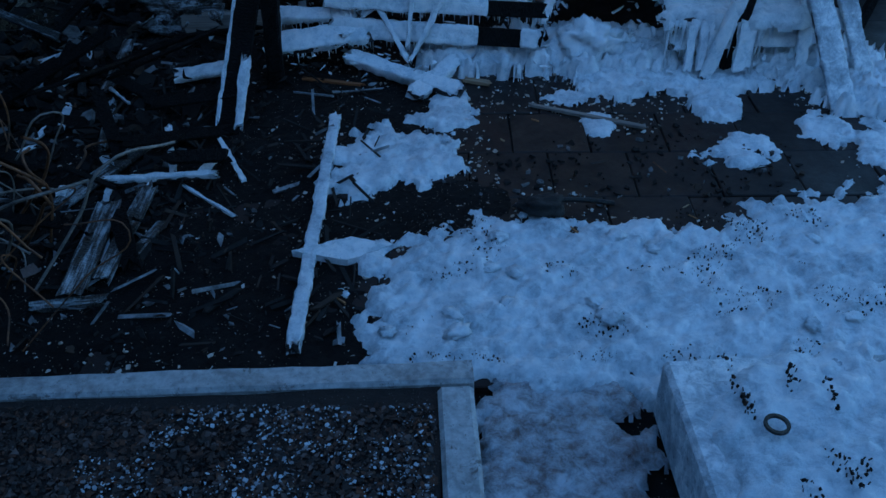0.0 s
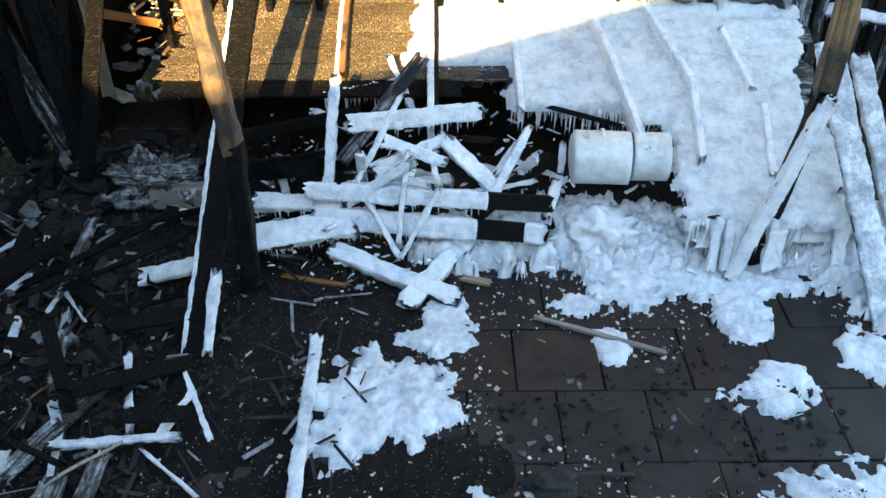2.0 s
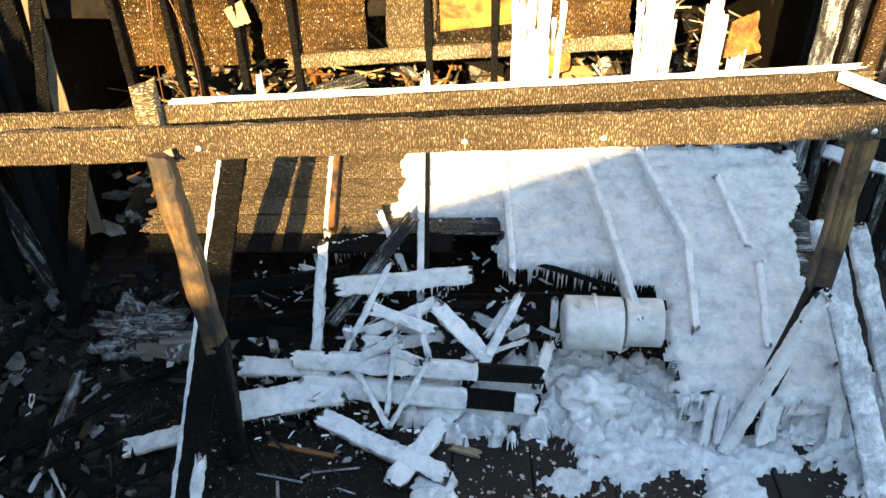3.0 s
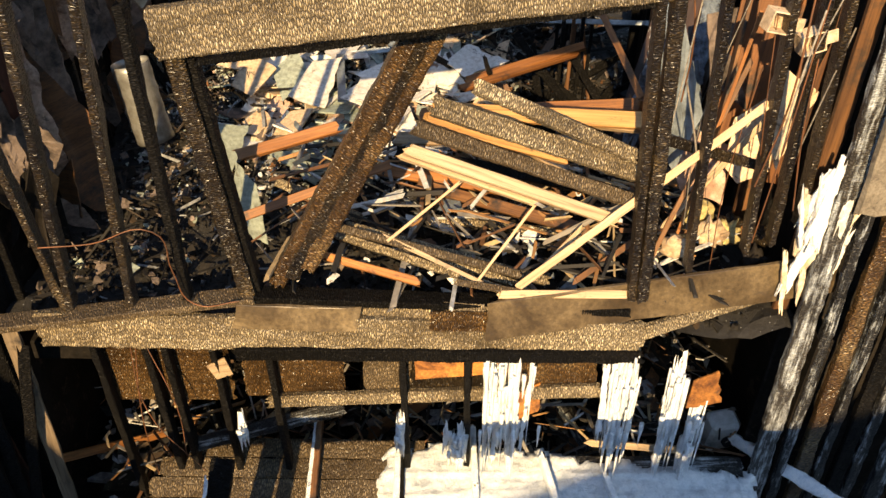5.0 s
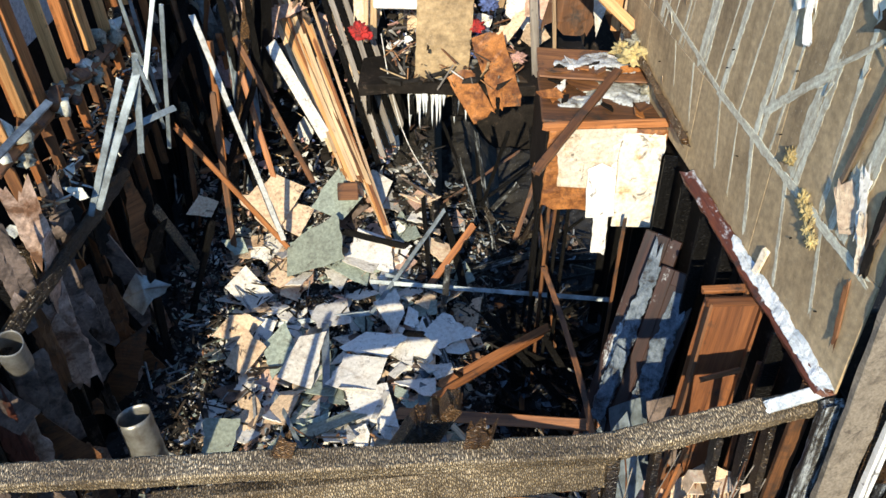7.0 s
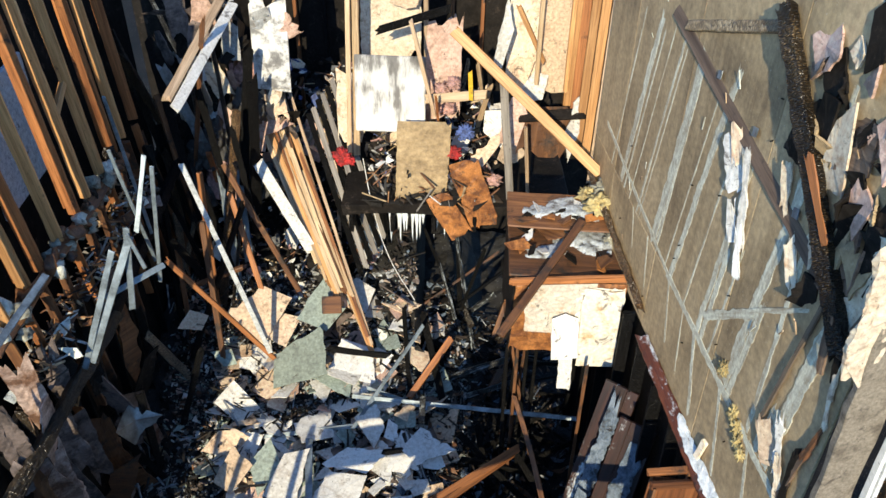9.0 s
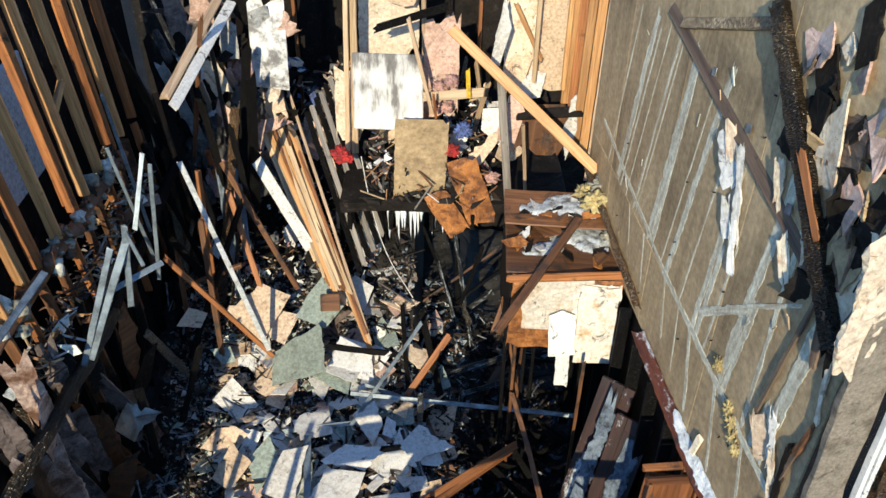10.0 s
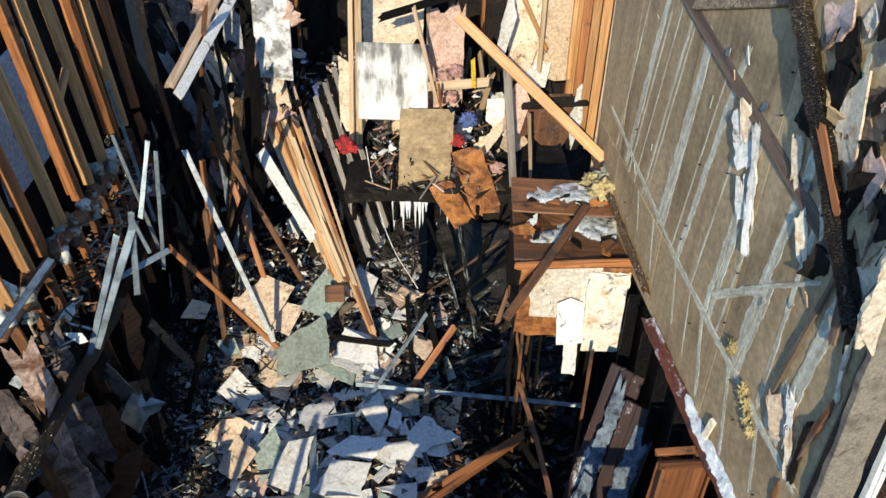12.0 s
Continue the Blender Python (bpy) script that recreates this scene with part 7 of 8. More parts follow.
# scorched brown studs left standing in the wreckage
for p, q, w, mat in (((-2.2, 11.6, 2.7), (-2.14, 11.62, 4.1), 0.055, WOOD_BROWN), ((-1.86, 11.7, 3.0), (-1.78, 11.7, 5.0), 0.06, WOOD_ORANGE), ((-1.3, 11.7, 3.3), (-1.62, 12.1, 4.5), 0.06, WOOD_ORANGE), ((-2.05, 11.6, 3.6), (-1.5, 11.75, 3.75), 0.05, WOOD_BROWN)):
    board("scorched_stud", p, q, w, 0.05, mat, (0.2, -1, 0), "scorched brown stud standing in the wreckage", "stud", "scorched studs", jag=0.03, wear=0.006)

# hanging cabinet by the right wall
cab = holder("hanging_cabinet", (1.8, 10.3, 4.9), "broken hanging cabinet with scorched orange and white front", "cabinet")
slab("top", (1.8, 10.45, 5.02), (1.05, 0.95, 0.03), WOOD_BROWN, (0, 2, -3), parent=cab, wear=0.01)
slab("top", (1.75, 10.75, 5.2), (0.95, 0.5, 0.02), WOOD_BROWN, (6, 2, -3), parent=cab, wear=0.01)
board("edge_rail", (1.27, 9.93, 5.05), (2.3, 9.93, 5.1), 0.07, 0.03, WOOD_ORANGE, (0, -1, 0), parent=cab)
board("front", (1.76, 9.925, 4.28), (1.78, 9.92, 5.02), 0.94, 0.02, EMBER_PLY, (0, -1, 0), parent=cab, jag=0.04, wear=0.012, fine=0.04, across=10)
board("torn_facing", (1.7, 9.905, 4.58), (1.7, 9.9, 4.97), 0.6, 0.008, TORN_PLY, (0, -1, 0), parent=cab, jag=0.09, wear=0.03, fine=0.03, across=10)
board("torn_facing", (2.04, 9.902, 4.62), (2.04, 9.9, 4.98), 0.4, 0.008, TORN_PLY, (0, -1, 0), parent=cab, jag=0.05, wear=0.02, fine=0.03, across=8)
board("torn_sheet", (2.05, 9.87, 4.98), (2.06, 9.84, 4.2), 0.34, 0.014, TORN_PLY, (0, -1, 0), parent=cab, jag=0.06, wear=0.012, fine=0.06)
board("torn_sheet", (1.75, 9.84, 4.72), (1.77, 9.8, 4.3), 0.24, 0.012, PAINT_WHITE, (0.1, -1, 0), parent=cab, jag=0.05, wear=0.014, fine=0.06)
board("torn_sheet", (1.79, 9.83, 4.32), (1.8, 9.8, 3.9), 0.12, 0.012, PAINT_WHITE, (-0.1, -1, 0), parent=cab, jag=0.03, wear=0.01, fine=0.06)
slab("side", (1.3, 10.4, 4.2), (0.025, 0.9, 0.82), SOOT_DARK, parent=cab)
patch("cabinet_snow", [(1.95, 10.6, 0.3, 0.25), (1.6, 10.35, 0.2, 0.12), (2.05, 10.95, 0.2, 0.2)], 0.03, FROST_CABINET, "frost and snow lying on the broken cabinet", "snow", base=5.05, seed=15)
patch("cabinet_snow", [(1.9, 10.8, 0.34, 0.16), (1.6, 10.75, 0.2, 0.1)], 0.03, FROST_CABINET, "frost and snow lying on the broken cabinet", "snow", base=5.215, seed=16)
for k, (x, y, z, s) in enumerate(((2.1, 10.75, 5.25, 0.2), (2.2, 10.95, 5.25, 0.22), (2.02, 10.95, 5.24, 0.14), (2.22, 10.5, 5.06, 0.14))):
    lump("insulation_tuft", (x, y, z), (s, s * 0.9, s * 0.8), (INSULATION_YELLOW, INSULATION_GREY)[k % 2], "tuft of sooty insulation on the cabinet", "insulation", level=4, rough=1.0, freq=3.0)
for k in range(10):
    scrap("cabinet_debris", (1.4 + 0.08 * k, 10.6 + 0.05 * (k * 7 % 5), 5.23), (0.2, 0.1), (WOOD_BROWN, SOOT_DARK, PAINT_WHITE, EMBER_PLY, SOOT_DARK)[k % 5], (8 * (k % 3), 6, 47 * k), "broken scrap lying on the cabinet top", "debris", "scraps on the cabinet", corners=4)
board("brown_batten", (1.92, 10.5, 5.28), (1.14, 9.34, 4.98), 0.07, 0.04, WOOD_BROWN, (0, -0.3, 1), "brown batten lying across the cabinet", "board", jag=0.01)
board("long_plank", (0.78, 11.8, 6.5), (2.14, 11.1, 5.42), 0.1, 0.045, WOOD_AMBER, (0, -0.9, 0.4), "long bare pine plank wedged against the grey wall", "board", jag=0.02)

# back rooms
closet = holder("closet_wall", (1.4, 13, 5), "torn tan drywall closet partition", "partition")
for x0, x1, y, z0, z1, mat in ((-0.22, 0.44, 13.25, 5.64, 6.5, DRYWALL_CREAM), (1.38, 1.74, 12.98, 5.5, 6.6, DRYWALL_CREAM), (1.73, 2.12, 12.95, 5.42, 6.6, DRYWALL_TAN), (0.5, 0.88, 12.95, 5.06, 6.1, DRYWALL_PINK), (1.5, 2.05, 12.4, 4.92, 5.3, WOOD_BROWN), (-0.5, -0.2, 12.9, 4.8, 5.5, DRYWALL_CREAM)):
    board("drywall_sheet", ((x0 + x1) / 2, y, z0), ((x0 + x1) / 2 + 0.02, y + 0.03, z1), x1 - x0, 0.014, mat, (0.05, -1, 0.04), parent=closet, jag=0.12, wear=0.012, fine=0.03, across=10)
for x, y, z, sx, sz, mat in ((1.5, 12.8, 5.6, 0.3, 0.4, DRYWALL_TAN), (1.66, 12.75, 5.5, 0.24, 0.3, DRYWALL_WHITE), (1.3, 12.5, 6.1, 0.16, 0.6, PAINT_WHITE), (1.42, 12.3, 5.3, 0.22, 0.5, DRYWALL_PINK), (2.05, 12.2, 5.35, 0.14, 0.7, DRYWALL_WHITE), (0.3, 13.1, 6.3, 0.3, 0.2, DRYWALL_TAN)):
    scrap("torn_flap", (x, y, z), (sx, sz), mat, (84, 8, 10), parent=closet, curl=0.03, corners=5)
for x0, y, z0, x1, z1, w, mat in ((-0.36, 12.72, 4.6, -0.27, 6.9, 0.05, WOOD_CLEAN), (-0.28, 12.78, 4.6, -0.2, 6.9, 0.07, WOOD_LATH), (0.52, 13.0, 4.6, 0.5, 6.9, 0.05, WOOD_PALE), (1.68, 12.6, 5.6, 1.68, 7.0, 0.045, WOOD_LATH), (2.0, 12.6, 5.5, 2.0, 7.0, 0.05, WOOD_AMBER), (2.12, 12.6, 5.4, 2.14, 7.0, 0.06, WOOD_LATH), (0.6, 12.5, 5.27, 0.36, 6.31, 0.04, WOOD_CLEAN), (1.75, 12.7, 5.8, 1.45, 6.4, 0.05, WOOD_AMBER)):
    board("stud", (x0, y, z0), (x1, y, z1), w, 0.06, mat, (0, -1, 0), parent=closet, jag=0.02)
board("shelf", (0.5, 12.6, 5.4), (1.15, 12.6, 5.46), 0.1, 0.03, WOOD_LATH, (0, -1, 0.4), parent=closet, jag=0.02)
board("ledge", (1.5, 12.3, 5.35), (2.15, 12.2, 5.45), 0.12, 0.03, SOOT_DARK, (0, -0.5, 1), parent=closet, jag=0.05)
board("charred_rafter", (0.02, 12.6, 6.17), (0.75, 12.6, 6.4), 0.08, 0.06, CHAR_BLACK, (0, -1, 0.3), parent=closet, wear=0.01, jag=0.05)
board("jamb", (1.41, 11.85, 4.62), (1.27, 11.85, 5.95), 0.08, 0.05, WOOD_GREY, (0, -1, 0), parent=closet)
board("jamb", (1.59, 11.8, 4.66), (1.51, 11.8, 5.5), 0.035, 0.05, WOOD_PALE, (0, -1, 0), parent=closet)
slab("sooty_board", (0.12, 12.6, 5.0), (0.76, 0.03, 0.85), MIRROR_SOOT, (-8, 0, -3), label="sooty white cabinet panel leaning at the floor edge", category="panel", wear=0.006)
board("grey_sheet", (0.45, 12.13, 4.24), (0.5, 12.17, 5.28), 0.56, 0.018, SOOT_WALL, (0, -1, 0.05), "sooty grey board hanging over the floor edge", "board", jag=0.1, wear=0.012, fine=0.03, across=10)
board("orange_board", (1.16, 11.98, 4.22), (0.92, 12.02, 4.92), 0.32, 0.02, EMBER_PLY, (0, -1, 0.1), "scorched orange plywood sheet at the floor edge", "plywood", jag=0.07, wear=0.01, fine=0.03, across=8)
board("orange_board", (0.9, 11.94, 4.1), (0.64, 11.96, 4.56), 0.26, 0.02, EMBER_PLY, (0, -1, 0.1), "scorched orange plywood sheet at the floor edge", "plywood", jag=0.05, wear=0.01, fine=0.03, across=8)
edge_ice = holder("edge_icicles", (0.4, 12.1, 4.3), "icicles hanging from the broken floor edge", "icicle")
part("icicle_fringe", icicle_bm([(Vector((random.Random(k).uniform(-0.35, 0.35), random.Random(k + 50).uniform(-0.1, 0.1), 0)), random.Random(k + 9).uniform(0.1, 0.5), 0.022) for k in range(18)], 4), ICE, edge_ice)["kind"] = "stuff"
rng = random.Random(81)
for k, (mat, lab) in enumerate(((CLOTH_RED, "red"), (CLOTH_BLUE, "blue"), (INSULATION, "pink"), (INSULATION, "pink"), (CLOTH_BLUE, "blue"), (INSULATION, "pink"), (CLOTH_RED, "red"), (INSULATION, "pink"))):
    x, y, z = ((0.81, 12.2, 4.94), (0.93, 12.2, 5.16), (0.68, 12.8, 5.35), (0.75, 12.8, 5.15), (0.85, 12.15, 4.68), (0.8, 12.7, 5.5), (-0.37, 12.2, 4.85), (1.25, 12.2, 4.6))[k]
    lump("crumpled_cloth", (x, y, z), (rng.uniform(0.12, 0.22), 0.14, rng.uniform(0.08, 0.17)), mat, "crumpled %s cloth among the wreckage" % lab, "cloth", rng.uniform(0, 180), level=4, rough=0.75, freq=3.4)
board("yellow_strap", (0.99, 12.5, 5.46), (0.97, 12.5, 5.76), 0.045, 0.01, CLOTH_YELLOW, (0, -1, 0), "yellow strap hanging at the back", "strap")
rubble("back_rubble", 1300, (-2.4, 1.25), (12.0, 14.6), lambda x, y: (4.45 if x > -0.1 else 2.7 + 0.85 * (y - 12)) + 0.15 * noise.noise(Vector((x * 3, y * 3, 2))), RUBBLE_DARK, (0.05, 0.3), 18, "charred wreckage heaped at the back", (0.01, 0.06))
rng = random.Random(91)
for k in range(38):
    a = Vector((rng.uniform(-2.2, 2.0), rng.uniform(12.5, 14.5), 0))
    a.z = 4.4 if a.x > -0.1 else 2.75 + 0.8 * (a.y - 12)
    d = Vector((rng.gauss(0, 0.3), rng.gauss(0, 0.3), 1.0)).normalized() * rng.uniform(0.4, 1.3)
    board("scorched_lath", a, a + d, rng.uniform(0.02, 0.07), 0.025, (WOOD_ORANGE, CHAR_BLACK, WOOD_PALE, CHAR, WOOD_BROWN, DRYWALL_TAN)[k % 6], (rng.uniform(-0.5, 0.5), -1, 0.2), "scorched board standing in the back wreckage", "board", "boards in the back wreckage", jag=0.06)
for k in range(14):
    a = Vector((rng.uniform(-2.4, -2.05), rng.uniform(9.9, 12.8), 0))
    a.z = heap(a.x, a.y) + 0.05
    d = Vector((rng.gauss(-0.1, 0.25), rng.gauss(0.2, 0.35), 1.0)).normalized() * rng.uniform(0.6, 2.2)
    board("charred_stud", a, a + d, rng.uniform(0.04, 0.09), 0.04, (CHAR_BLACK, CHAR, WOOD_BROWN, CHAR_BLACK)[k % 4], (1, -1, 0.1), "charred stud leaning against the burnt wall", "stud", "leaning charred studs", jag=0.05, wear=0.01)
for k in range(64):
    a = Vector((rng.uniform(0.35, 2.1), rng.uniform(9.4, 12.6), 0))
    a.z = heap(a.x, a.y) + 0.05
    d = Vector((rng.gauss(0, 0.7), rng.gauss(0.2, 0.7), rng.uniform(0.0, 0.9))).normalized() * rng.uniform(0.4, 1.5)
    board("charred_stud", a, a + d, rng.uniform(0.03, 0.08), 0.035, (CHAR_BLACK, CHAR_BLACK, CHAR_GLINT, CHAR_BLACK, WOOD_BROWN, CHAR_BLACK, CHAR_RIME)[k % 7], (0, -1, 0.5), "charred stud fallen in the dark corner", "stud", "fallen charred studs", jag=0.05, wear=0.01)

rng = random.Random(933)
for k in range(26):
    a = Vector((rng.uniform(-2.45, -1.45), rng.uniform(11.6, 13.8), 0))
    a.z = heap(a.x, min(a.y, 12.4)) + 0.2 + 0.85 * max(0, a.y - 12)
    d = Vector((rng.gauss(0.02, 0.22), rng.gauss(0.1, 0.25), 1.0)).normalized() * rng.uniform(0.7, 2.6)
    board("burnt_plank", a, a + d, rng.uniform(0.03, 0.13), 0.03, (CHAR_BLACK, CHAR_BROWN, CHAR_GLINT, WOOD_BROWN, CHAR_BLACK, CHAR_RIME, CHAR_BLACK, STEEL_PALE)[k % 8], (rng.uniform(-0.4, 0.8), -1, 0.1), "burnt plank standing in the dark corner", "board", "burnt planks in the corner", jag=0.08, wear=0.01)
for k, (x, y, z, sz) in enumerate(((-1.92, 13.0, 4.4, 0.6), (-1.55, 13.1, 4.85, 0.5), (-1.86, 12.9, 4.05, 0.6), (-2.15, 13.0, 4.3, 0.45), (-1.45, 12.9, 4.0, 0.5), (-1.58, 13.3, 5.2, 0.4), (-2.2, 12.8, 3.9, 0.5))):
    lump("ash_mound", (x, y, z), (sz, sz * 0.7, sz), (ASH_PALE, ASH_PALE, INSULATION)[k % 3], ("heap of pale grey ash and plaster dust", "heap of pale grey ash and plaster dust", "clump of pink insulation in the wreckage")[k % 3], ("ash", "ash", "insulation")[k % 3], rng.uniform(0, 180), level=5, rough=0.38, freq=2.2)
for k in range(60):
    x, z = rng.uniform(-2.3, -1.1), rng.uniform(4.4, 6.2)
    w = rng.uniform(0.06, 0.26)
    board("torn_paper", (x, 12.95 + rng.uniform(0, 0.4), z), (x + rng.gauss(0, 0.12), 13.1, z + w * rng.uniform(0.7, 1.8)), w, 0.01, (DRYWALL_PINK, SOOT_DARK, DRYWALL_SOOTED, DRYWALL_CREAM, SOOT_DARK, DRYWALL_TAN, PAINT_WORN)[k % 7], (rng.gauss(0, 0.6), -1, rng.gauss(0.2, 0.3)), "torn drywall paper hanging in the wrecked corner", "drywall piece", "torn paper in the corner", jag=0.1, wear=0.02, fine=0.03, across=4)

# timbers leaning on the grey wall
board("leaning_rafter", on_right(2.85, 7.43, -0.01), on_right(0.28, 7.0, -0.008), 0.1, 0.045, WOOD_ASHEN, (-1, -0.09, 0.25), "long brown rafter fastened along the grey wall", "rafter", jag=0.02)
board("leaning_rafter", on_right(1.35, 8.02, 0.05), on_right(0.04, 6.9, 0.07), 0.1, 0.06, CHAR_GLINT, (-1, -0.2, 0.3), "charred black rafter leaning on the grey wall", "rafter", wear=0.01, **CHARRED)
board("leaning_rafter", on_right(0.7, 7.54, 0.088), on_right(0.42, 7.3, 0.092), 0.045, 0.01, WOOD_ORANGE, (-1, -0.2, 0.3), "raw orange wood laid bare on the black rafter", "rafter", jag=0.05, wear=0.012)
board("cross_brace", on_right(2.6, 7.42, 0.0), on_right(1.4, 7.9, 0.0), 0.07, 0.05, CHAR, (-1, -0.2, 0.3), "charred brace between the rafters", "board", jag=0.02)
for u, z in ((1.42, 7.29), (0.82, 7.16), (2.0, 7.36)):
    board("metal_clip", on_right(u, z, 0.016), on_right(u - 0.06, z + 0.02, 0.02), 0.05, 0.004, STEEL_PALE, (-1, -0.1, 0.2), "small galvanised clip nailed on the rafter", "clip", "rafter clips", jag=0.004)
rng = random.Random(95)
for k in range(30):
    u, z = rng.uniform(0.05, 1.0), rng.uniform(7.15, 8.2)
    p = on_right(u, z, rng.uniform(0.0, 0.02))
    s = rng.uniform(0.1, 0.32)
    scrap("peeled_gypsum", tuple(p), (s, s * rng.uniform(0.7, 1.6)), (SOOT_DARK, WOOD_ASHEN, SOOT_WALL, DRYWALL_CREAM, SOOT_DARK, DRYWALL_PINK)[k % 6], (90 + rng.gauss(0, 9), rng.gauss(0, 20), -90 + rng.gauss(0, 10)), parent=right, curl=rng.uniform(0.01, 0.04))
for u0, z0, u1, z1, w, mat in ((1.62, 7.12, 1.46, 6.93, 0.14, PAINT_WHITE), (1.56, 7.2, 1.5, 7.08, 0.09, DRYWALL_TAN), (1.38, 7.14, 1.28, 6.86, 0.05, PAINT_WHITE), (1.29, 6.9, 1.24, 6.66, 0.06, PAINT_WHITE), (1.42, 6.78, 1.36, 6.66, 0.08, PAINT_WHITE), (1.25, 6.7, 1.18, 6.5, 0.045, PAINT_WHITE), (0.44, 5.98, 0.34, 5.86, 0.12, DRYWALL_TAN), (0.32, 6.14, 0.24, 5.86, 0.05, PAINT_WHITE), (0.22, 5.92, 0.16, 5.74, 0.04, DRYWALL_CREAM), (0.75, 7.02, 0.66, 6.86, 0.07, DRYWALL_CREAM), (0.95, 7.3, 0.9, 7.12, 0.06, DRYWALL_CREAM)):
    board("peeled_gypsum", on_right(u0, z0, 0.03), on_right(u1, z1, 0.02), w, 0.008, mat, (-1, -0.45, 0.15), parent=right, jag=0.08, wear=0.016, fine=0.015, across=6)

# odds and ends
for x, y, z, turn in ((1.9, 7.06, 4.24, 12), (2.13, 7.1, 4.12, -16)):
    box = holder("outlet_box", (x, y, z), "empty scorched electrical outlet box nailed to a stud", "outlet box", "outlet boxes")
    for nm, p, s in (("back", (0, 0.045, 0), (0.12, 0.006, 0.11)), ("side", (-0.06, 0, 0), (0.008, 0.09, 0.11)), ("side", (0.06, 0, 0), (0.008, 0.09, 0.11)), ("rim", (0, 0, 0), (0.12, 0.09, 0.008)), ("rim", (0, 0, 0.102), (0.12, 0.09, 0.008)), ("flange", (0.1, -0.02, 0.02), (0.07, 0.008, 0.07))):
        o = link(nm, slab_mesh(nm, s, 0.002), DRYWALL_TAN, box)
        o.location = p
    box.rotation_euler = (0, radians(turn), radians(8))
scrap("tan_sheet", (2.3, 7.55, 3.6), (0.35, 0.6), DRYWALL_TAN, (70, 25, 10), "tan drywall sheet leaning behind the studs", "drywall piece", corners=4)
scrap("tan_sheet", (1.95, 7.8, 3.0), (0.4, 0.4), DRYWALL_PINK, (50, -15, 30), "pinkish drywall sheet leaning behind the studs", "drywall piece", corners=5)
rng = random.Random(515)
for k in range(16):
    x, z = rng.uniform(2.34, 2.62), rng.uniform(2.5, 3.1)
    h = rng.uniform(0.1, 0.42)
    board("ice_crust", (x, 7.02 + rng.uniform(-0.04, 0.05), z), (x + rng.uniform(-0.06, 0.08), 7.04, z + h), rng.uniform(0.02, 0.08), 0.02, (ICE, PAINT_WHITE, DRYWALL_CREAM)[k % 3], (0, -1, 0.1), "jagged white crust of ice and plaster on the corner", "crust", "crusts on the corner", jag=0.08, wear=0.014, fine=0.02, across=5)
wire("white_cable", [(-0.16, 12.2, 4.89), (-0.08, 12.1, 4.4), (0.1, 11.9, 3.81), (0.4, 11.5, 3.5)], 0.006, PAINT_WHITE, "thin white cable hanging from the broken floor", "cable")
board("dark_strip", (1.39, 10.0, 3.57), (1.62, 8.3, 3.25), 0.05, 0.015, WOOD_BROWN, (-0.4, -0.6, 0.6), "long dark bent strip hanging down into the rubble", "board", bow=-0.12, jag=0.02)
board("thin_upright", (1.94, 9.6, 4.39), (1.93, 9.58, 2.2), 0.03, 0.02, WOOD_BROWN, (0, -1, 0), "thin brown upright batten below the cabinet", "board", jag=0.02)
for k in range(9):
    board("thin_upright", (1.28 + 0.11 * (k % 4), 9.95 + 0.12 * k, 4.3 + 0.1 * (k % 3)), (1.3 + 0.1 * (k % 5), 10.0 + 0.12 * k, 2.0), 0.03, 0.03, (CHAR_BLACK, WOOD_BROWN, CHAR_BLACK)[k % 3], (0, -1, 0), "charred upright batten below the cabinet", "board", "charred uprights", jag=0.04)
rng = random.Random(404)
for k in range(16):
    x, y = rng.uniform(1.35, 2.2), rng.uniform(10.0, 11.1)
    scrap("cabinet_debris", (x, y, 5.08 + rng.uniform(0, 0.08)), (rng.uniform(0.08, 0.3), rng.uniform(0.06, 0.18)), (WOOD_BROWN, PAINT_WHITE, EMBER_PLY, SOOT_DARK)[k % 4], (rng.gauss(0, 12), rng.gauss(0, 12), rng.uniform(0, 360)), "broken scrap lying on the cabinet top", "debris", "scraps on the cabinet")
splinters("back_splinters", 800, (-2.3, 1.2), (11.8, 14.4), lambda x, y: (4.5 if x > -0.1 else 2.75 + 0.8 * (y - 12)), SPLINTERS, (0.06, 0.35), 217, "splinters and battens over the back wreckage", 35, (0.0, 0.3))
for k in range(26):
    x, y = rng.uniform(-2.1, 2.0), rng.uniform(12.4, 14.3)
    z = (4.6 if x > -0.1 else 2.8 + 0.8 * (y - 12)) + rng.uniform(0.0, 0.5)
    scrap("wall_piece", (x, y, z), (rng.uniform(0.15, 0.5), rng.uniform(0.2, 0.6)), (DRYWALL_TAN, PAINT_WHITE, SOOT_DARK, DRYWALL_PINK, DRYWALL_WHITE)[k % 5], (rng.uniform(30, 90), rng.gauss(0, 20), rng.gauss(0, 40)), "broken drywall piece in the back wreckage", "drywall piece", "pieces in the back wreckage", curl=0.03, corners=rng.choice((4, 5)))
splinters("ledge_litter", 260, (-2.62, -2.3), (9.0, 12.0), lambda x, y: 4.75, SPLINTERS, (0.03, 0.25), 218, "litter caught on the wall plate", 20, (0.0, 0.15))

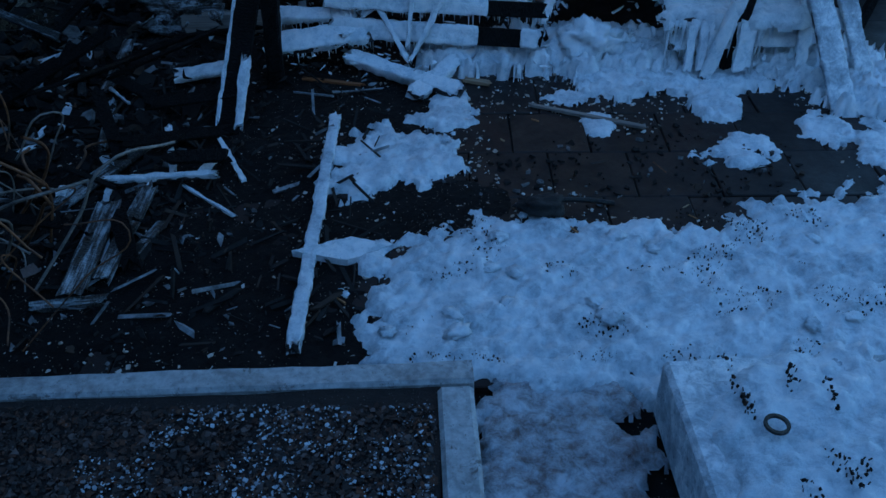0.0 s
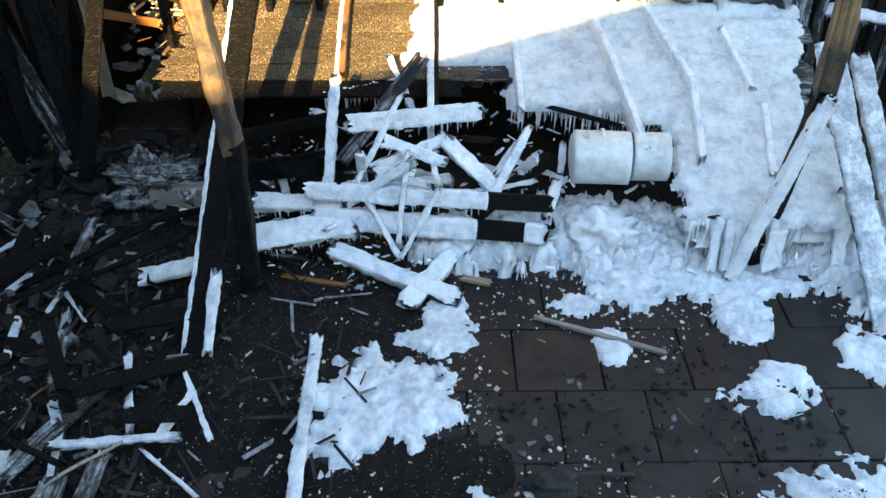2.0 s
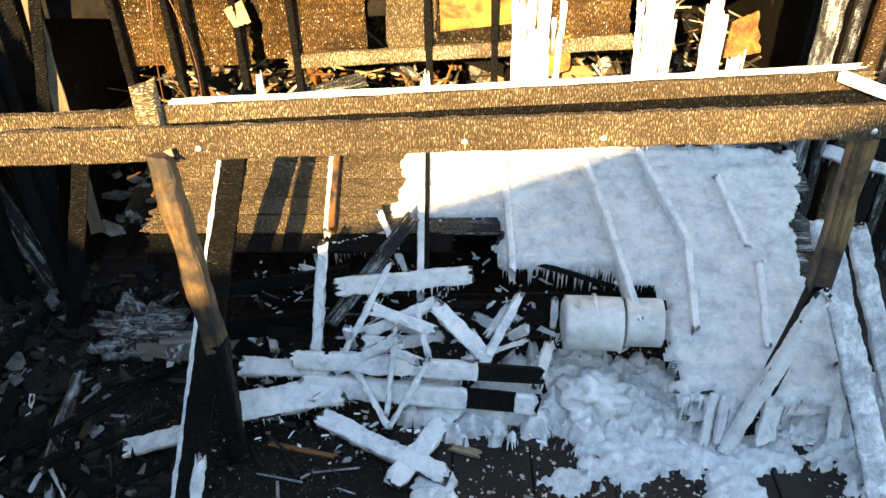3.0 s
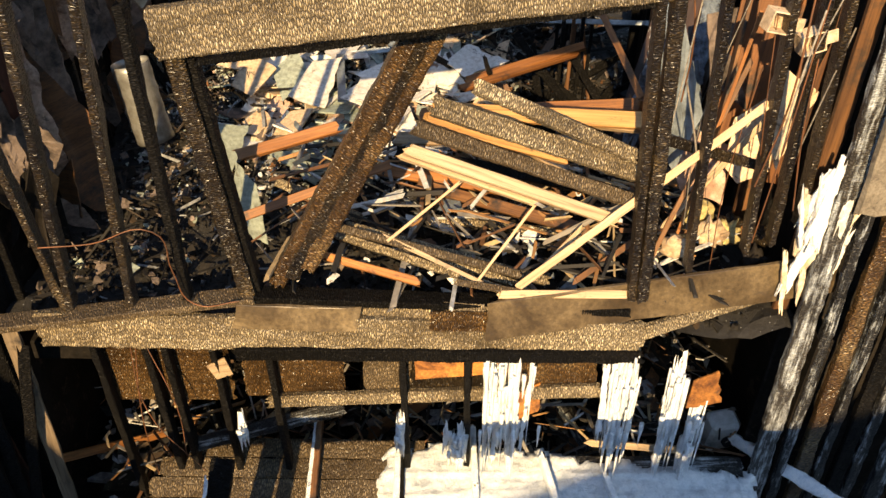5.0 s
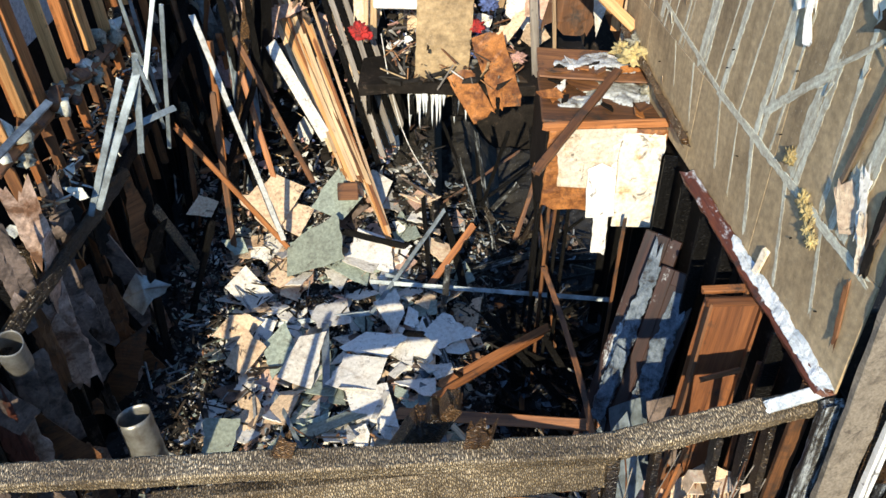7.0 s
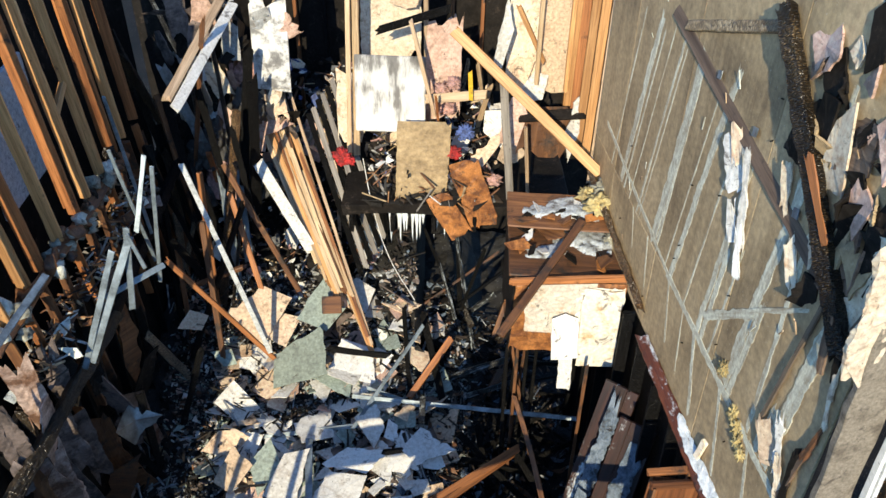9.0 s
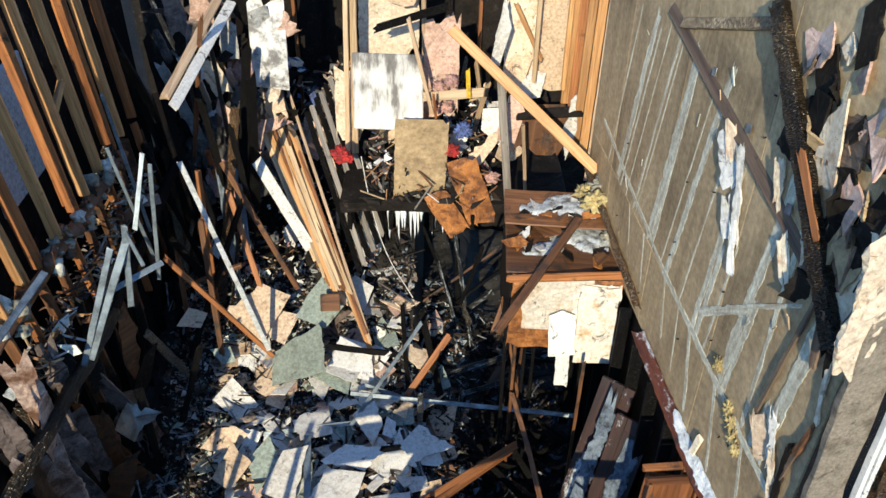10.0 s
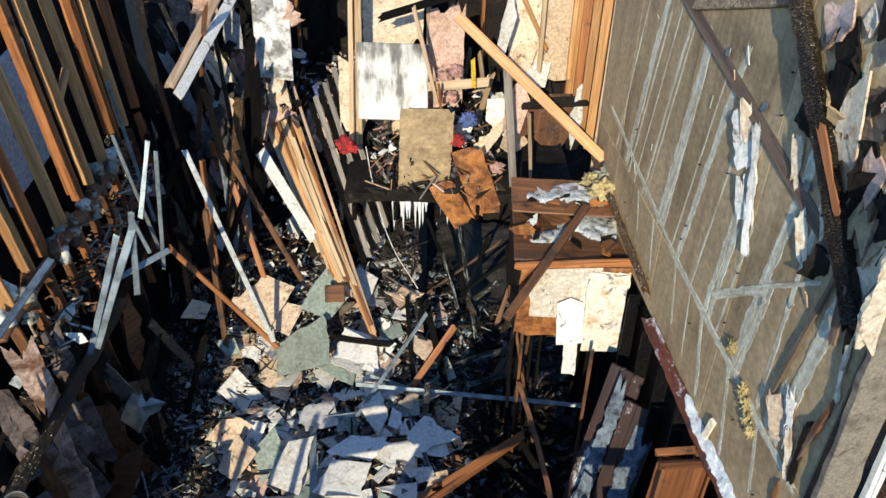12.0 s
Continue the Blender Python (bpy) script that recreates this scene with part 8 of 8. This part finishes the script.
# between the right trimmer and the grey wall
scrap("sheet_metal", (1.72, 7.75, 3.5), (0.36, 0.62), STEEL_PALE, (66, 8, 16), "bent grey sheet metal behind the charred studs", "sheet metal", thick=0.006, curl=0.05, corners=4)
scrap("browned_sheet", (1.98, 7.95, 3.75), (0.3, 0.7), DRYWALL_SOOTED, (72, -16, 8), "tall soot-browned sheet leaning behind the studs", "sheet", thick=0.018, corners=4)
scrap("browned_sheet", (2.2, 7.7, 3.2), (0.34, 0.55), DRYWALL_TAN, (60, 18, -8), "split tan drywall sheet leaning behind the studs", "sheet", thick=0.018, corners=5)
board("blocking", (1.36, 7.12, 3.62), (2.1, 7.3, 3.32), 0.06, 0.04, CHAR_GLINT, (0, -1, 0.3), "charred blocking nailed across the studs", "board", **CHARRED)
rng = random.Random(606)
for k in range(12):
    x = rng.uniform(1.45, 2.35)
    a = Vector((x, 7.0 + rng.uniform(0, 0.2), rng.uniform(3.9, 4.6)))
    b = a + Vector((rng.gauss(0, 0.12), rng.uniform(-0.05, 0.1), -rng.uniform(0.7, 1.6)))
    wire("hanging_wire", [a, (a + b) / 2 + Vector((rng.gauss(0, 0.08), -0.05, 0)), b], rng.uniform(0.003, 0.006), COPPER if k % 2 else WOOD_GREY, "thin burnt wire hanging between the studs")
for k in range(9):
    x = rng.uniform(1.5, 2.35)
    lump("burnt_clump", (x, rng.uniform(7.15, 7.7), rng.uniform(2.5, 2.75)), (rng.uniform(0.1, 0.2), 0.12, rng.uniform(0.1, 0.22)), (DRYWALL_TAN, SOOT_DARK, INSULATION_YELLOW, CHAR_GLINT)[k % 4], "charred clump of debris behind the sill", "debris", rough=0.7, freq=2.6)
# frosted scraps beside the sack
for x, y, z, s in ((-1.72, 5.85, 0.3, 0.24), (-1.62, 5.7, 0.22, 0.18), (-2.2, 5.9, 0.1, 0.24)):
    scrap("frosted_scrap", (x, y, z), (s, s * 0.6), RIME_WOOD, (40, 20, 60 * s * 10), "crumpled charred scrap under white frost", "scrap", curl=0.1)
# torn gypsum beside the leaning rafters
rng = random.Random(707)
for k in range(16):
    u, z = rng.uniform(0.02, 0.8), rng.uniform(6.9, 8.2)
    s = rng.uniform(0.08, 0.24)
    scrap("torn_gypsum", tuple(on_right(u, z, rng.uniform(0.0, 0.025))), (s, s * rng.uniform(0.8, 2.0)), (SOOT_DARK, SOOT_WALL, SOOT_DARK, DRYWALL_PINK, SOOT_DARK, SOOT_WALL)[k % 6], (90 + rng.gauss(0, 16), rng.gauss(0, 22), -90 + rng.gauss(0, 25)), parent=right, curl=rng.uniform(0.01, 0.06), corners=4)
for k in range(14):
    u, z = rng.uniform(0.3, 3.8), rng.uniform(5.0, 7.8)
    o = board("nail_strip", on_right(u, z, 0.012), on_right(u + rng.gauss(0, 0.03), z + rng.uniform(0.03, 0.12), 0.03), 0.01, 0.006, (SOOT_PALE, WOOD_PALE)[k % 2], (-1, 0, 0), parent=right, jag=0.01)

# charred boards standing left of the porch, added to shade the slab behind
rng = random.Random(808)
for k in range(12):
    x, y = rng.uniform(-3.4, -2.55), rng.uniform(6.5, 6.8)
    board("charred_post", (x, y, 0), (x + rng.gauss(0, 0.2), y + rng.uniform(0.0, 0.3), rng.uniform(0.7, 2.3)), rng.uniform(0.06, 0.16), 0.04, CHAR_RIME if k % 5 == 0 else CHAR_BLACK, (0.3, -1, 0), "black charred board standing against the wall", "board", "standing charred boards", jag=0.1, wear=0.012)


# small clutter over the dark parts of the upper floor
def litter(name, count, x, y, height, mats, size, seed, label, tilt=22.0):
    """Thin torn pieces with ragged outlines, one thing for each tone."""
    rng = random.Random(seed)
    for i, mat in enumerate(mats):
        bm = bmesh.new()
        for k in range(count):
            px, py = rng.uniform(*x), rng.uniform(*y)
            s = size[0] + (size[1] - size[0]) * rng.random() ** 2
            m = pose(px, py, height(px, py) + rng.uniform(0.02, 0.14), rng.gauss(5, tilt), rng.gauss(0, tilt), rng.uniform(0, 360))
            scrap_bm((s, s * rng.uniform(0.4, 1.0)), seed * 100 + i * 1000 + k, 0.008, rng.choice((3, 4, 5)), rng.uniform(-0.03, 0.05), bm, m)
        tagged(link(name, bm, mat), label, "litter", "", "stuff")


litter("left_litter", 120, (-2.4, -1.5), (7.3, 12.0), heap, (DRYWALL_SOOTED, SOOT_DARK, DRYWALL_GREEN, DRYWALL_SOOTED), (0.02, 0.12), 31, "torn drywall and paper scraps along the burnt wall", 30)
litter("floor_litter", 240, (-1.9, 0.9), (8.7, 12.0), heap, (DRYWALL_WHITE, SOOT_DARK, WOOD_BROWN, SOOT_DARK, STEEL_PALE), (0.015, 0.1), 32, "torn scraps over the drywall rubble", 26)
litter("pit_litter", 190, (0.1, 2.1), (8.2, 12.8), heap, (SOOT_DARK, FROST_DOOR_SHADED, WOOD_BROWN, DRYWALL_SOOTED, SOOT_DARK), (0.02, 0.16), 33, "dark torn scraps in the sunken corner", 30)
litter("back_litter", 130, (-2.2, 1.3), (12.2, 14.4), lambda x, y: (4.6 if x > -0.1 else 3.0 + 0.8 * (y - 12)), (DRYWALL_TAN, SOOT_DARK, INSULATION, PAINT_WHITE, CLOTH_BLUE), (0.03, 0.2), 34, "scraps of paper, cloth and drywall in the back wreckage", 45)
splinters("wall_splinters", 420, (-2.45, -1.2), (9.2, 12.2), lambda x, y: heap(x, y) + 0.03, DARK_BITS, (0.05, 0.4), 219, "brown and black splinters against the burnt party wall", 40, (0.0, 0.35))
litter("wall_foot_litter", 140, (-2.3, -0.9), (10.2, 12.4), heap, (DRYWALL_WHITE, DRYWALL_PINK, WOOD_BROWN, DRYWALL_GREEN, SOOT_DARK), (0.02, 0.12), 38, "torn drywall and burnt scraps at the foot of the studs", 40)
litter("ledge_scraps", 14, (-2.6, -2.2), (8.8, 11.8), lambda x, y: 4.7, (DRYWALL_SOOTED, WOOD_BROWN, SOOT_PALE), (0.05, 0.2), 35, "debris caught between the upper studs", 45)
litter("sill_litter", 40, (-0.9, 1.9), (7.1, 8.9), lambda x, y: 2.45, (DRYWALL_WHITE, SOOT_DARK, STEEL_PALE, WOOD_BROWN), (0.04, 0.2), 36, "wet scraps below the fallen joists", 26)
litter("porch_litter", 40, (-3.2, -1.1), (3.0, 6.6), lambda x, y: 0.0, (SOOT_DARK, LEAVES, CHAR_BLACK), (0.02, 0.1), 37, "charred flakes and scraps beside the patio", 22)
for u, z in ((0.66, 5.56), (0.72, 5.62), (0.79, 5.66), (0.6, 5.52), (1.03, 5.8)):
    lump("insulation_tuft", tuple(on_right(u, z, 0.01)), (0.05, 0.08, 0.11), INSULATION_YELLOW, "small tuft of yellow insulation stuck on the grey wall", "insulation", level=4, rough=1.1, freq=4.0)
# screws along the joints and torn paper at the grey wall's near edge
screw = slab_mesh("screw", (0.007, 0.018, 0.007), 0.001)
screw.materials.append(SOOT_DARK)
for k, u in enumerate((0.35, 0.78, 1.2, 1.62, 2.03, 2.45, 2.86, 3.25)):
    for j in range(14):
        if rng.random() < 0.75:
            continue
        o = new("screw", screw)
        o.parent = right
        o.matrix_parent_inverse = Matrix.Translation(-right.location)
        o.matrix_basis = Matrix.Translation(on_right(u + rng.uniform(-0.02, 0.02), 5.05 + 0.21 * j + rng.uniform(-0.05, 0.05), 0.012)) @ pose(0, 0, 0, rng.uniform(-20, 20), 0, rng.uniform(60, 120))
for k in range(9):
    u, z = rng.uniform(-0.02, 0.2), rng.uniform(4.9, 8.0)
    board("torn_edge", on_right(u, z, rng.uniform(0.01, 0.05)), on_right(u + rng.gauss(0, 0.06), z + rng.uniform(0.12, 0.45), rng.uniform(0.01, 0.1)), rng.uniform(0.025, 0.06), 0.012, (DRYWALL_TAN, SOOT_DARK, WOOD_ASHEN, SOOT_DARK, WOOD_BROWN)[k % 5], (-1, -0.3, 0.1), parent=right, jag=0.07, wear=0.008, fine=0.03, across=4)
